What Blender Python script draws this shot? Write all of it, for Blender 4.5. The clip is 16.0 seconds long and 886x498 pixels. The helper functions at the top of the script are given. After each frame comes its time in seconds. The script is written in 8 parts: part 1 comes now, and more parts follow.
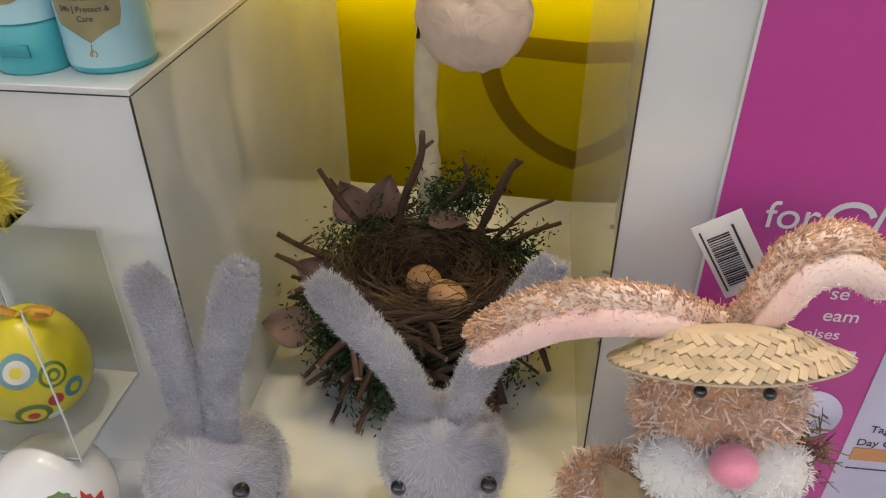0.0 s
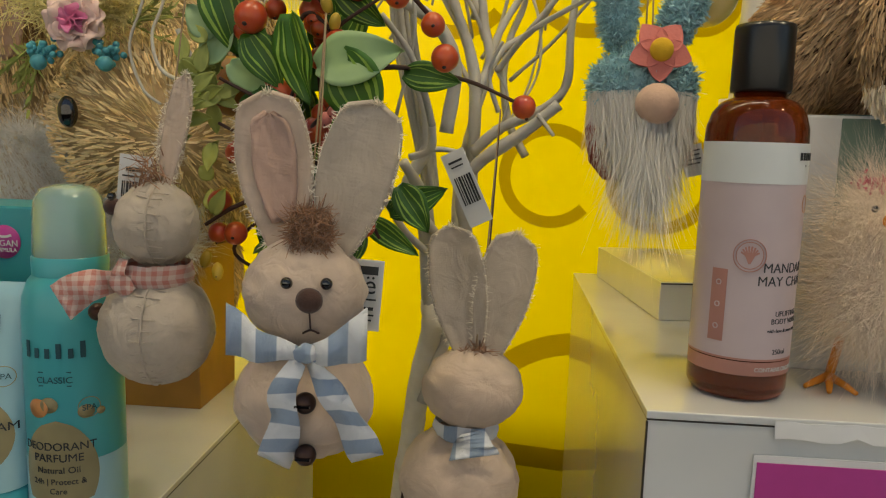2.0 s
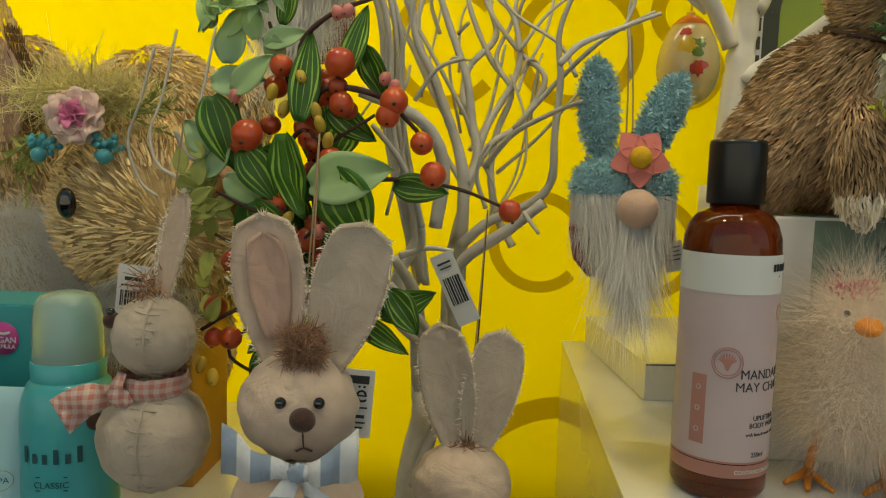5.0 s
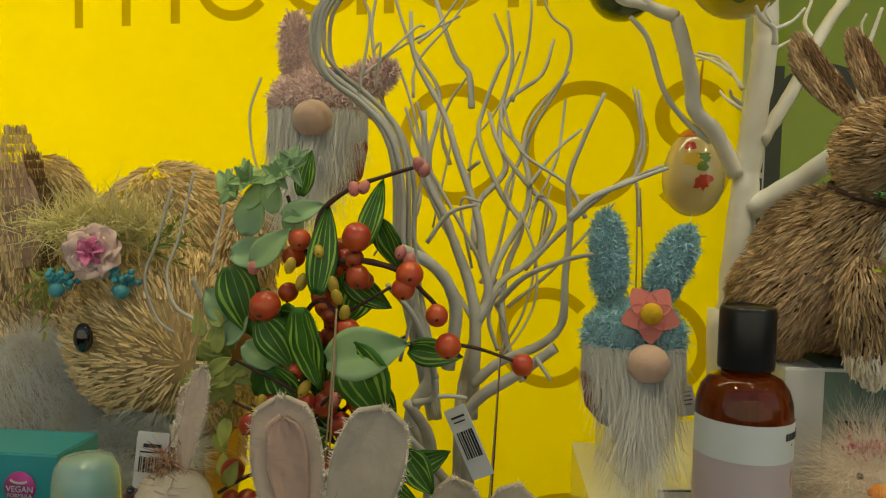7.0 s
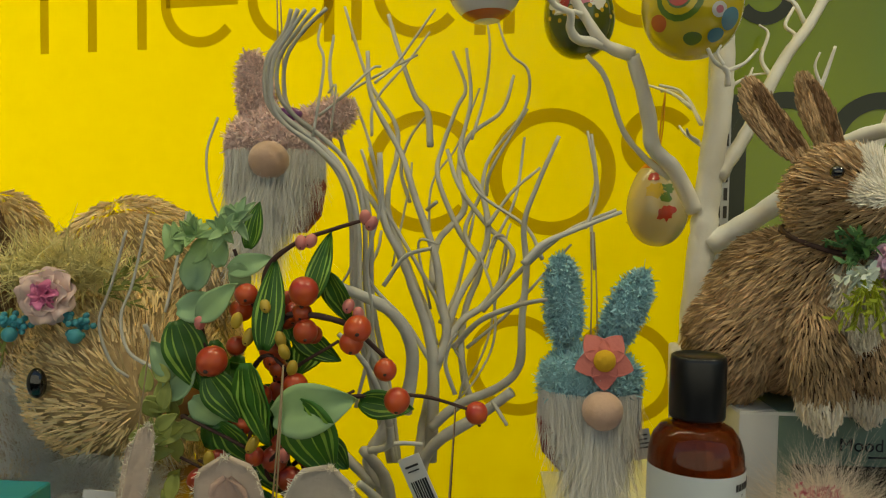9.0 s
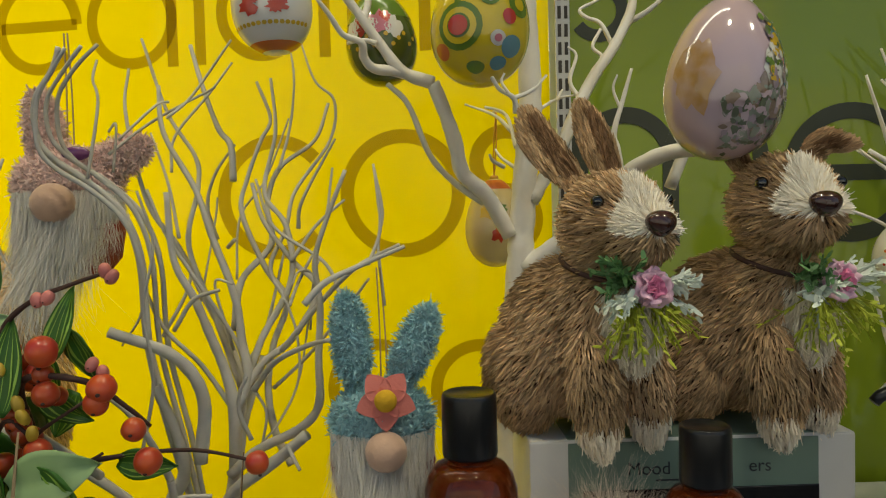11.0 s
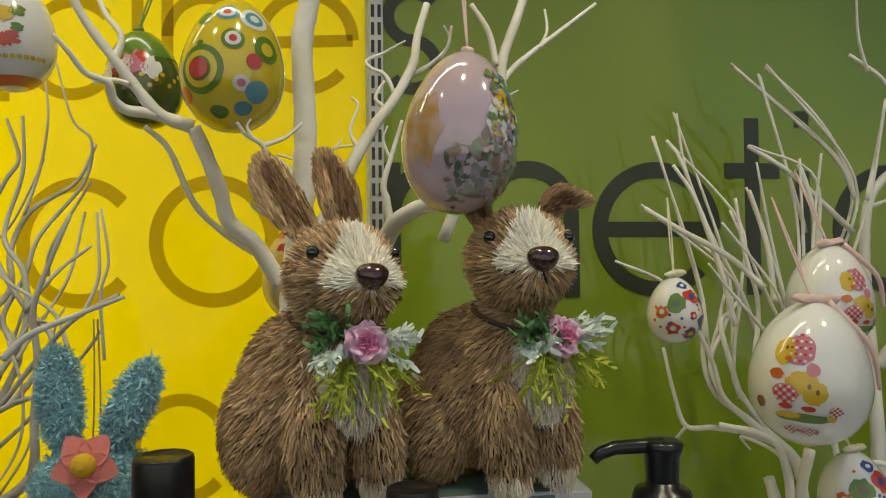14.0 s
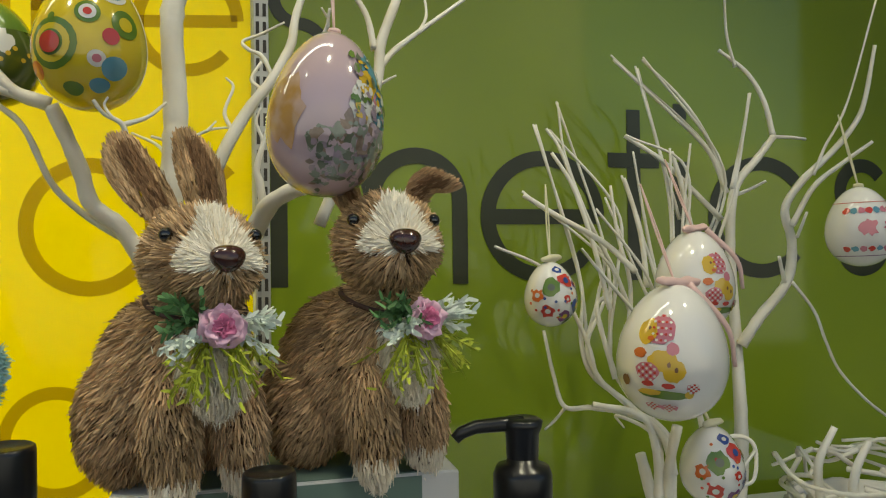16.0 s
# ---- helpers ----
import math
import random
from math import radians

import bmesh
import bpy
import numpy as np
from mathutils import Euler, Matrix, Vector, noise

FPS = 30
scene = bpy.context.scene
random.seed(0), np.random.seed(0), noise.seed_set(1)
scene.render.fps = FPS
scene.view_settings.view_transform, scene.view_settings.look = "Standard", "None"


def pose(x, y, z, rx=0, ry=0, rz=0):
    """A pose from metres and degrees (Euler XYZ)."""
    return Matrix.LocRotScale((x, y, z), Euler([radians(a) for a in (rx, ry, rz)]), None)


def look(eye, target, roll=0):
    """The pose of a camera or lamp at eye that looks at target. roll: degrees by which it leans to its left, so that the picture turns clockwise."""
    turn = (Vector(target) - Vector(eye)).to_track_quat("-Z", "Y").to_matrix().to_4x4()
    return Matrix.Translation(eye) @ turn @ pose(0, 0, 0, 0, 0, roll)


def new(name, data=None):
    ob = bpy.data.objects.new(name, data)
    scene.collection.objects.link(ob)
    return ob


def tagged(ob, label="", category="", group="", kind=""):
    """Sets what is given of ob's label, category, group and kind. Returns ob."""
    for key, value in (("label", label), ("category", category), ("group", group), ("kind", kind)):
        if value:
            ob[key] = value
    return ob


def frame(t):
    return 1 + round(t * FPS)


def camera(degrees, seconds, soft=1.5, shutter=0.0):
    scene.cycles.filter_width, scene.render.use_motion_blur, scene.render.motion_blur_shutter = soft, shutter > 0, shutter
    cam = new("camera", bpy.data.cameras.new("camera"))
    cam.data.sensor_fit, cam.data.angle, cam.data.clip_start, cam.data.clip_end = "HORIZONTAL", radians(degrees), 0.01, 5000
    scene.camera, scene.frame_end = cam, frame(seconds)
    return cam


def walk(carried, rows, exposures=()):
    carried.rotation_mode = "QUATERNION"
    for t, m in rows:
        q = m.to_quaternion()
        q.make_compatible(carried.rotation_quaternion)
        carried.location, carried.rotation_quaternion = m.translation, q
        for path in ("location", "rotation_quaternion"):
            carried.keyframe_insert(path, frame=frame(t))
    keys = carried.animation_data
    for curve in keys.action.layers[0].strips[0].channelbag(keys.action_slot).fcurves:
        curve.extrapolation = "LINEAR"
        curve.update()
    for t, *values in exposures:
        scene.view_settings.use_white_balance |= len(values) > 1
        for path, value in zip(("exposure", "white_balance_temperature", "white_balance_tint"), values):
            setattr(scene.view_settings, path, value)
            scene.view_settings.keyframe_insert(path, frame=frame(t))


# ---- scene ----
cam = camera(61.6, 16.0, soft=1.15)
METRES, EYE, TILT, LEAN, TURN = 0.47, 0.45, -34.0, 0.0, 7.0
ROWS = [
    (0.0, 0.0, 0.0, 0.0, 0.0, 0.0, -0.0),
    (0.5, -0.0175, -0.0408, 0.0612, -0.04, 6.5, -0.58),
    (1.0, -0.0327, -0.0637, 0.1071, 0.6, 15.75, -1.04),
    (1.5, -0.0249, -0.0419, 0.1322, 0.85, 19.65, -1.21),
    (2.0, -0.0275, -0.0253, 0.1428, -2.87, 25.91, -0.2),
    (2.5, -0.0241, -0.0278, 0.1447, -4.95, 27.58, 0.77),
    (3.0, -0.0265, -0.0525, 0.1434, -3.55, 28.48, 0.22),
    (5.5, -0.0294, -0.109, 0.2369, -3.28, 28.1, 0.29),
    (6.0, -0.0324, -0.1358, 0.2761, -3.11, 28.97, 0.29),
    (6.5, -0.033, -0.155, 0.3045, -2.91, 30.14, 0.43),
    (7.0, -0.0435, -0.1705, 0.3242, -2.98, 30.71, 0.39),
    (7.5, -0.0463, -0.1772, 0.3324, -2.99, 30.95, 0.28),
    (8.0, -0.0467, -0.1809, 0.338, -3.03, 31.17, 0.05),
    (10.5, 0.1446, -0.2104, 0.4065, -5.46, 31.1, 5.11),
    (11.0, 0.1924, -0.212, 0.401, -6.17, 31.49, 5.9),
    (11.5, 0.2357, -0.217, 0.4012, -7.05, 32.59, 6.57),
    (12.0, 0.283, -0.2215, 0.3995, -8.31, 33.69, 7.22),
    (12.5, 0.3327, -0.2222, 0.4031, -9.21, 34.38, 7.58),
    (13.0, 0.3706, -0.2184, 0.395, -10.16, 34.85, 7.59),
    (13.5, 0.4017, -0.22, 0.3935, -10.94, 34.93, 7.86),
    (14.0, 0.4112, -0.2209, 0.3921, -12.15, 34.6, 8.72),
    (14.5, 0.4259, -0.2215, 0.391, -13.65, 34.13, 10.07),
    (15.0, 0.4462, -0.2218, 0.379, -15.57, 33.47, 11.36),
    (15.5, 0.4602, -0.2252, 0.3756, -16.86, 32.96, 12.06),
    (16.0, 0.4675, -0.2306, 0.3734, -17.56, 32.92, 12.31),
]
walk(cam, [(t, pose(0, 0, EYE, TILT, LEAN, TURN) @ pose(METRES * x, METRES * y, METRES * z, 90 + pitch, roll, yaw)) for t, x, y, z, yaw, pitch, roll in ROWS],
     [(0.0, 0.56, 6800, 10), (0.6, 0.52, 6800, 10), (1.2, -0.02, 7000, 9), (3.0, -0.18, 7550, -2), (6.0, -0.38, 7600, -5), (8.0, -0.50, 7500, -8), (12.0, -0.48, 6700, 0), (14.0, -0.34, 6600, -2), (16.0, -0.24, 6500, -3)])

# ---- light ----
world = bpy.data.worlds.new("street_daylight")
scene.world = world
world.use_nodes = True
wn = world.node_tree.nodes
sky = wn.new("ShaderNodeTexSky")
sky.sky_type = "NISHITA"
sky.sun_disc = False
sky.sun_elevation, sky.sun_rotation = radians(38), radians(20)
sky.air_density, sky.dust_density = 1.0, 3.0
world.node_tree.links.new(sky.outputs["Color"], wn["Background"].inputs["Color"])
wn["Background"].inputs["Strength"].default_value = 0.22


def area(name, m, sx, sy, watts, colour):
    lamp = bpy.data.lights.new(name, "AREA")
    lamp.shape, lamp.size, lamp.size_y, lamp.energy, lamp.color = "RECTANGLE", sx, sy, watts, colour
    ob = new(name, lamp)
    ob.matrix_world = m
    return ob


def spot(name, eye, target, watts, colour, size=0.02, degrees=70):
    lamp = bpy.data.lights.new(name, "SPOT")
    lamp.energy, lamp.color, lamp.shadow_soft_size = watts, colour, size
    lamp.spot_size, lamp.spot_blend = radians(degrees), 0.6
    ob = new(name, lamp)
    ob.matrix_world = look(eye, target)
    return ob


# sun set behind the shop to brighten the added house fronts for panel reflections
sun = bpy.data.lights.new("sun", "SUN")
sun.energy, sun.angle, sun.color = 3.2, radians(2), (1.0, 0.96, 0.90)
new("sun", sun).matrix_world = look((3.4, 9.4, 7.8), (0, 0, 0))
WARM = (1.0, 0.86, 0.66)
# ceiling downlights along the window
spot("downlight_lamp", (-0.25, 0.20, 1.40), (-0.20, 0.46, 0.45), 8.8, WARM)
spot("downlight_lamp", (0.25, 0.20, 1.40), (0.20, 0.46, 0.50), 10.2, WARM)
spot("downlight_lamp", (0.75, 0.20, 1.40), (0.55, 0.55, 0.50), 11.6, WARM)
# the shop's own light behind the translucent panel
area("shop_lamp", look((-0.30, 1.74, 0.78), (-0.2, 0.85, 0.58)), 1.6, 0.7, 46.0, (1.0, 0.95, 0.85))
# unseen fill, added under the ceiling to brighten the panel and tree tops
area("strip_lamp", look((-0.25, 0.60, 1.42), (-0.2, 0.76, 0.70)), 1.2, 0.05, 2.4, (1.0, 0.93, 0.80))

# ---- materials ----
def material(name, colour, rough=0.5, metal=0.0, vary=0.12, scale=40.0, bump=0.0, bump_scale=200.0,
             island=0.0, obj=0.0, second=None, second_scale=8.0, coat=0.0, sheen=0.0, spec=0.5, sub=0.0):
    """A surface with grain at one scale, stains at another, and changes from piece to piece."""
    m = bpy.data.materials.new(name)
    m.use_nodes = True
    t = m.node_tree
    n, k = t.nodes, t.links
    b = n["Principled BSDF"]
    b.inputs["Roughness"].default_value = rough
    b.inputs["Metallic"].default_value = metal
    b.inputs["Coat Weight"].default_value = coat
    b.inputs["Coat Roughness"].default_value = 0.05
    b.inputs["Sheen Weight"].default_value = sheen
    b.inputs["Specular IOR Level"].default_value = spec
    co = n.new("ShaderNodeTexCoord")
    noi = n.new("ShaderNodeTexNoise")
    noi.inputs["Scale"].default_value, noi.inputs["Detail"].default_value = scale, 4
    k.new(co.outputs["Object"], noi.inputs["Vector"])
    big = n.new("ShaderNodeTexNoise")
    big.inputs["Scale"].default_value, big.inputs["Detail"].default_value = second_scale, 3
    k.new(co.outputs["Object"], big.inputs["Vector"])
    mix = n.new("ShaderNodeMix")
    mix.data_type = "RGBA"
    mix.inputs["A"].default_value = (*colour, 1)
    mix.inputs["B"].default_value = (*(second or [c * 0.8 for c in colour]), 1)
    ramp = n.new("ShaderNodeMapRange")
    ramp.inputs["From Min"].default_value, ramp.inputs["From Max"].default_value = 0.4, 0.65
    k.new(big.outputs["Fac"], ramp.inputs["Value"])
    k.new(ramp.outputs["Result"], mix.inputs["Factor"])
    hsv = n.new("ShaderNodeHueSaturation")
    k.new(mix.outputs["Result"], hsv.inputs["Color"])
    # value = 1 + vary*(noise-0.5)*2 + island*(random-0.5)*2
    a = n.new("ShaderNodeMath")
    a.operation = "MULTIPLY_ADD"
    a.inputs[1].default_value, a.inputs[2].default_value = 2 * vary, 1 - vary
    k.new(noi.outputs["Fac"], a.inputs[0])
    last = a.outputs[0]
    for amount, node, socket in ((island, "ShaderNodeNewGeometry", "Random Per Island"), (obj, "ShaderNodeObjectInfo", "Random")):
        if amount:
            g, c = n.new(node), n.new("ShaderNodeMath")
            c.operation = "MULTIPLY_ADD"
            c.inputs[1].default_value = 2 * amount
            k.new(g.outputs[socket], c.inputs[0])
            d = n.new("ShaderNodeMath")
            d.operation = "SUBTRACT"
            d.inputs[1].default_value = amount
            k.new(last, c.inputs[2])
            k.new(c.outputs[0], d.inputs[0])
            last = d.outputs[0]
    k.new(last, hsv.inputs["Value"])
    k.new(hsv.outputs["Color"], b.inputs["Base Color"])
    if sub:
        b.inputs["Subsurface Weight"].default_value = sub
        b.inputs["Subsurface Scale"].default_value = 0.004
    if bump:
        bn, bt = n.new("ShaderNodeTexNoise"), n.new("ShaderNodeBump")
        bn.inputs["Scale"].default_value, bn.inputs["Detail"].default_value = bump_scale, 3
        bt.inputs["Strength"].default_value, bt.inputs["Distance"].default_value = bump, 0.001
        k.new(co.outputs["Object"], bn.inputs["Vector"])
        k.new(bn.outputs["Fac"], bt.inputs["Height"])
        k.new(bt.outputs["Normal"], b.inputs["Normal"])
    return m


def cloth(name, colour, other=None, thread=900.0, stripes=None, check=False, across="X"):
    """Woven cloth: crossed threads as relief, with optional stripes or gingham checks."""
    m = material(name, colour, rough=0.95, vary=0.14, scale=110, sheen=0.25, spec=0.1, second=[c * 0.84 for c in colour], second_scale=38)
    t = m.node_tree
    n, k = t.nodes, t.links
    b = n["Principled BSDF"]
    co = n.new("ShaderNodeTexCoord")
    wx, wz = n.new("ShaderNodeTexWave"), n.new("ShaderNodeTexWave")
    wx.bands_direction, wz.bands_direction = "X", "Z"
    add, bt = n.new("ShaderNodeMath"), n.new("ShaderNodeBump")
    for w in (wx, wz):
        w.inputs["Scale"].default_value, w.inputs["Distortion"].default_value = thread, 1.5
        k.new(co.outputs["Object"], w.inputs["Vector"])
    k.new(wx.outputs["Fac"], add.inputs[0])
    k.new(wz.outputs["Fac"], add.inputs[1])
    k.new(add.outputs[0], bt.inputs["Height"])
    bt.inputs["Strength"].default_value, bt.inputs["Distance"].default_value = 0.4, 0.0006
    fold, fb = n.new("ShaderNodeTexNoise"), n.new("ShaderNodeBump")
    fold.inputs["Scale"].default_value, fold.inputs["Detail"].default_value, fold.inputs["Distortion"].default_value = 55, 3, 1.2
    fb.inputs["Strength"].default_value, fb.inputs["Distance"].default_value = 0.7, 0.0035
    k.new(co.outputs["Object"], fold.inputs["Vector"])
    k.new(fold.outputs["Fac"], fb.inputs["Height"])
    k.new(fb.outputs["Normal"], bt.inputs["Normal"])
    k.new(bt.outputs["Normal"], b.inputs["Normal"])
    if stripes:
        base = b.inputs["Base Color"].links[0].from_socket
        fac = None
        for axis in (("X", "Z") if check else (across,)):
            s = n.new("ShaderNodeTexWave")
            s.bands_direction, s.wave_profile = axis, "SIN"
            s.inputs["Scale"].default_value, s.inputs["Distortion"].default_value = stripes, 0.3
            k.new(co.outputs["Object"], s.inputs["Vector"])
            step = n.new("ShaderNodeMapRange")
            step.inputs["From Min"].default_value, step.inputs["From Max"].default_value = 0.45, 0.55
            step.inputs["To Max"].default_value = 0.5 if check else 1.0
            k.new(s.outputs["Fac"], step.inputs["Value"])
            if fac is None:
                fac = step.outputs["Result"]
            else:
                sm = n.new("ShaderNodeMath")
                k.new(fac, sm.inputs[0])
                k.new(step.outputs["Result"], sm.inputs[1])
                fac = sm.outputs[0]
        mx = n.new("ShaderNodeMix")
        mx.data_type = "RGBA"
        mx.inputs["B"].default_value = (*other, 1)
        k.new(fac, mx.inputs["Factor"])
        k.new(base, mx.inputs["A"])
        k.new(mx.outputs["Result"], b.inputs["Base Color"])
    return m


LAMINATE = material("white_laminate", (0.66, 0.67, 0.66), 0.22, coat=0.8, vary=0.04, scale=30, second=(0.56, 0.57, 0.57), second_scale=5, bump=0.05, bump_scale=60)
LAMINATE.node_tree.nodes["Principled BSDF"].inputs["Coat IOR"].default_value = 1.75
SEAM = material("dark_laminate_core", (0.03, 0.025, 0.02), 0.6, vary=0.2)
CEIL = material("ceiling_paint", (0.75, 0.74, 0.72), 0.9, vary=0.04)
SIDE = material("plain_plaster", (0.55, 0.54, 0.50), 0.9, vary=0.05)
YELLOW = material("yellow_acrylic", (0.50, 0.44, 0.0), 0.12, vary=0.03, scale=4, second=(0.45, 0.39, 0.0), second_scale=3, bump=0.08, bump_scale=9)
GREEN = material("green_acrylic", (0.200, 0.270, 0.018), 0.07, vary=0.06, scale=5, second=(0.175, 0.24, 0.022), second_scale=3, bump=0.08, bump_scale=8)
# the yellow panel lets the shop's light through; its letters are a tinted film
yn, yk = YELLOW.node_tree.nodes, YELLOW.node_tree.links
y_tr, y_mx = yn.new("ShaderNodeBsdfTranslucent"), yn.new("ShaderNodeMixShader")
y_tr.inputs["Color"].default_value = (1.0, 0.86, 0.0, 1)
y_mx.inputs["Fac"].default_value = 0.5
yk.new(yn["Principled BSDF"].outputs["BSDF"], y_mx.inputs[1])
yk.new(y_tr.outputs["BSDF"], y_mx.inputs[2])
yk.new(y_mx.outputs["Shader"], yn["Material Output"].inputs["Surface"])
LETTER_Y = material("letter_olive_film", (0.30, 0.22, 0.02), 0.35, vary=0.03, second=(0.28, 0.21, 0.02))
yn, yk = LETTER_Y.node_tree.nodes, LETTER_Y.node_tree.links
y_tr, y_mx = yn.new("ShaderNodeBsdfTransparent"), yn.new("ShaderNodeMixShader")
y_tr.inputs["Color"].default_value = (0.60, 0.52, 0.5, 1)
y_mx.inputs["Fac"].default_value = 0.85
yk.new(yn["Principled BSDF"].outputs["BSDF"], y_mx.inputs[1])
yk.new(y_tr.outputs["BSDF"], y_mx.inputs[2])
yk.new(y_mx.outputs["Shader"], yn["Material Output"].inputs["Surface"])
LETTER_G = material("letter_dark_film", (0.022, 0.028, 0.012), 0.3, vary=0.1)
TRACK = material("slotted_track_metal", (0.5, 0.5, 0.48), 0.4, metal=0.7)
BLACK = material("black_plastic", (0.008, 0.008, 0.009), 0.28, vary=0.1)
BARK = material("white_wrapped_branch", (0.52, 0.50, 0.46), 0.75, vary=0.12, scale=160, second=(0.42, 0.39, 0.34), second_scale=25, bump=0.5, bump_scale=220)
# trunk wrapping, paler than the branches to carry the bright light on it
TRUNK_LIT = material("cream_lit_trunk_wrap", (0.76, 0.71, 0.60), 0.8, vary=0.1, scale=140, second=(0.66, 0.60, 0.48), second_scale=30, bump=0.7, bump_scale=120)
BARK2 = material("white_painted_branch", (0.76, 0.74, 0.69), 0.55, vary=0.12, scale=120, second=(0.64, 0.60, 0.52), second_scale=30, bump=0.6, bump_scale=90)
CUT = material("cut_twig_end", (0.34, 0.25, 0.16), 0.8)
STRAW = material("brown_straw", (0.64, 0.44, 0.255), 0.6, vary=0.18, scale=60, island=0.38, second=(0.34, 0.225, 0.115), second_scale=22, spec=0.3)
WHITEST = material("white_straw", (0.95, 0.91, 0.82), 0.75, vary=0.04, scale=60, island=0.08, second=(0.93, 0.87, 0.75), second_scale=20)
STRAW_IN = material("brown_gap_shade", (0.085, 0.045, 0.022), 0.9, vary=0.3, scale=150)
EAR_IN = material("ear_shade_straw", (0.24, 0.135, 0.065), 0.8, vary=0.15, scale=60, island=0.3)
PALE = material("cream_straw", (0.90, 0.82, 0.68), 0.75, vary=0.06, scale=60, island=0.10, second=(0.86, 0.76, 0.60), second_scale=20)
BUFF = material("buff_straw", (0.84, 0.64, 0.36), 0.75, vary=0.12, scale=60, island=0.30, second=(0.70, 0.54, 0.27), second_scale=18)
BUFF_IN = material("buff_straw_core", (0.54, 0.39, 0.21), 0.9, vary=0.3, scale=150)
NOSE = material("brown_glazed_nose", (0.055, 0.018, 0.012), 0.18, vary=0.2, coat=0.6)
EYE_B = material("glossy_black_bead", (0.006, 0.005, 0.005), 0.12, coat=1.0)
LABEL_P = material("dusty_pink_label", (0.50, 0.41, 0.425), 0.42, vary=0.05, second=(0.46, 0.37, 0.39), second_scale=25)
LABEL_W = material("pale_grey_label", (0.66, 0.69, 0.69), 0.4, vary=0.03)
ROSE_P = material("rose_brown_print", (0.42, 0.20, 0.165), 0.45)
INK = material("dark_ink", (0.02, 0.025, 0.03), 0.5)
INK_T = material("teal_ink", (0.01, 0.07, 0.09), 0.45)
TEAL = material("turquoise_plastic", (0.055, 0.37, 0.41), 0.3, vary=0.04, second=(0.06, 0.40, 0.44))
TEAL_D = material("turquoise_card", (0.035, 0.31, 0.35), 0.4, vary=0.05)
AQUA = material("pale_aqua_plastic", (0.30, 0.54, 0.61), 0.3, vary=0.05, second=(0.38, 0.59, 0.64), second_scale=15)
GOLDP = material("olive_gold_print", (0.26, 0.22, 0.115), 0.35, vary=0.12, second=(0.36, 0.30, 0.15), second_scale=30)
CAPC = material("frosted_aqua_cap", (0.55, 0.80, 0.76), 0.25, vary=0.05, coat=0.4)
CAPC.node_tree.nodes["Principled BSDF"].inputs["Transmission Weight"].default_value = 0.6
MAGENTA = material("magenta_print", (0.46, 0.045, 0.27), 0.40, vary=0.06, second=(0.42, 0.04, 0.25), second_scale=6, scale=180)
PAPER = material("white_paper", (0.72, 0.72, 0.72), 0.8, vary=0.05)
LILAC = material("lilac_print", (0.52, 0.50, 0.66), 0.45, vary=0.04)
COPPER = material("copper_print", (0.55, 0.25, 0.09), 0.35)
KRAFT = material("brown_kraft_card", (0.40, 0.20, 0.035), 0.6, vary=0.15, second=(0.30, 0.14, 0.03), second_scale=12)
SAGE = material("sage_card", (0.16, 0.24, 0.20), 0.6, vary=0.06)
LINEN = cloth("tea_dyed_linen", (0.64, 0.50, 0.395))
LINEN2 = cloth("grey_linen", (0.56, 0.475, 0.385))
EARPINK = cloth("blush_linen", (0.58, 0.39, 0.31))
GINGHAM = cloth("blue_striped_cotton", (0.78, 0.80, 0.84), (0.30, 0.38, 0.50), stripes=21, across="X")
GINGHAM_V = cloth("blue_striped_ribbon", (0.78, 0.80, 0.84), (0.30, 0.38, 0.50), stripes=23, across="Z")
REDCHECK = cloth("red_gingham", (0.72, 0.56, 0.50), (0.56, 0.22, 0.18), stripes=62, check=True)
BRONZE = material("bronze_bell", (0.06, 0.028, 0.02), 0.35, metal=0.5)
BROWNFUZZ = material("brown_yarn_tuft", (0.34, 0.175, 0.095), 0.95, island=0.35, sheen=0.3)
NOSEFELT = material("dark_brown_felt", (0.075, 0.034, 0.024), 0.95, vary=0.3, scale=600, bump=0.4, bump_scale=900, sheen=0.3)
STRING = material("jute_string", (0.36, 0.26, 0.15), 0.9, vary=0.2, scale=400)
BLUEPILE = material("pale_blue_pile", (0.36, 0.60, 0.66), 0.95, island=0.22, vary=0.1, sheen=0.3)
PINKPILE = material("dusty_pink_pile", (0.90, 0.68, 0.63), 0.95, island=0.2, vary=0.1, sheen=0.3)
BEARD = material("white_beard_fibre", (0.84, 0.81, 0.76), 0.5, island=0.12)
SKIN = material("peach_felt_ball", (0.68, 0.45, 0.33), 0.95, vary=0.08, scale=300, bump=0.3, bump_scale=600, sheen=0.3)
FELT = material("coral_felt", (0.66, 0.20, 0.17), 0.95, vary=0.08, bump=0.3, bump_scale=500)
GOLD = material("yellow_pompom", (0.72, 0.42, 0.02), 0.9, vary=0.1, bump=0.4, bump_scale=500)
REDCLOTH = material("rust_body_cloth", (0.30, 0.06, 0.04), 0.9)
FLUFF = material("cream_marabou", (0.97, 0.84, 0.70), 0.8, island=0.12)
FLUFFP = material("peach_marabou", (0.88, 0.70, 0.58), 0.8, island=0.12)
ORANGE = material("orange_felt", (0.72, 0.25, 0.02), 0.8, vary=0.1)
PINKF = material("pink_feather", (0.70, 0.18, 0.24), 0.8, island=0.2)
GREY = material("grey_plush", (0.50, 0.49, 0.52), 0.95, island=0.16, vary=0.08, sheen=0.5)
GREY_IN = material("grey_plush_backing", (0.42, 0.41, 0.44), 0.95)
WHITEPL = material("white_plush", (0.86, 0.83, 0.78), 0.95, island=0.08, sheen=0.4)
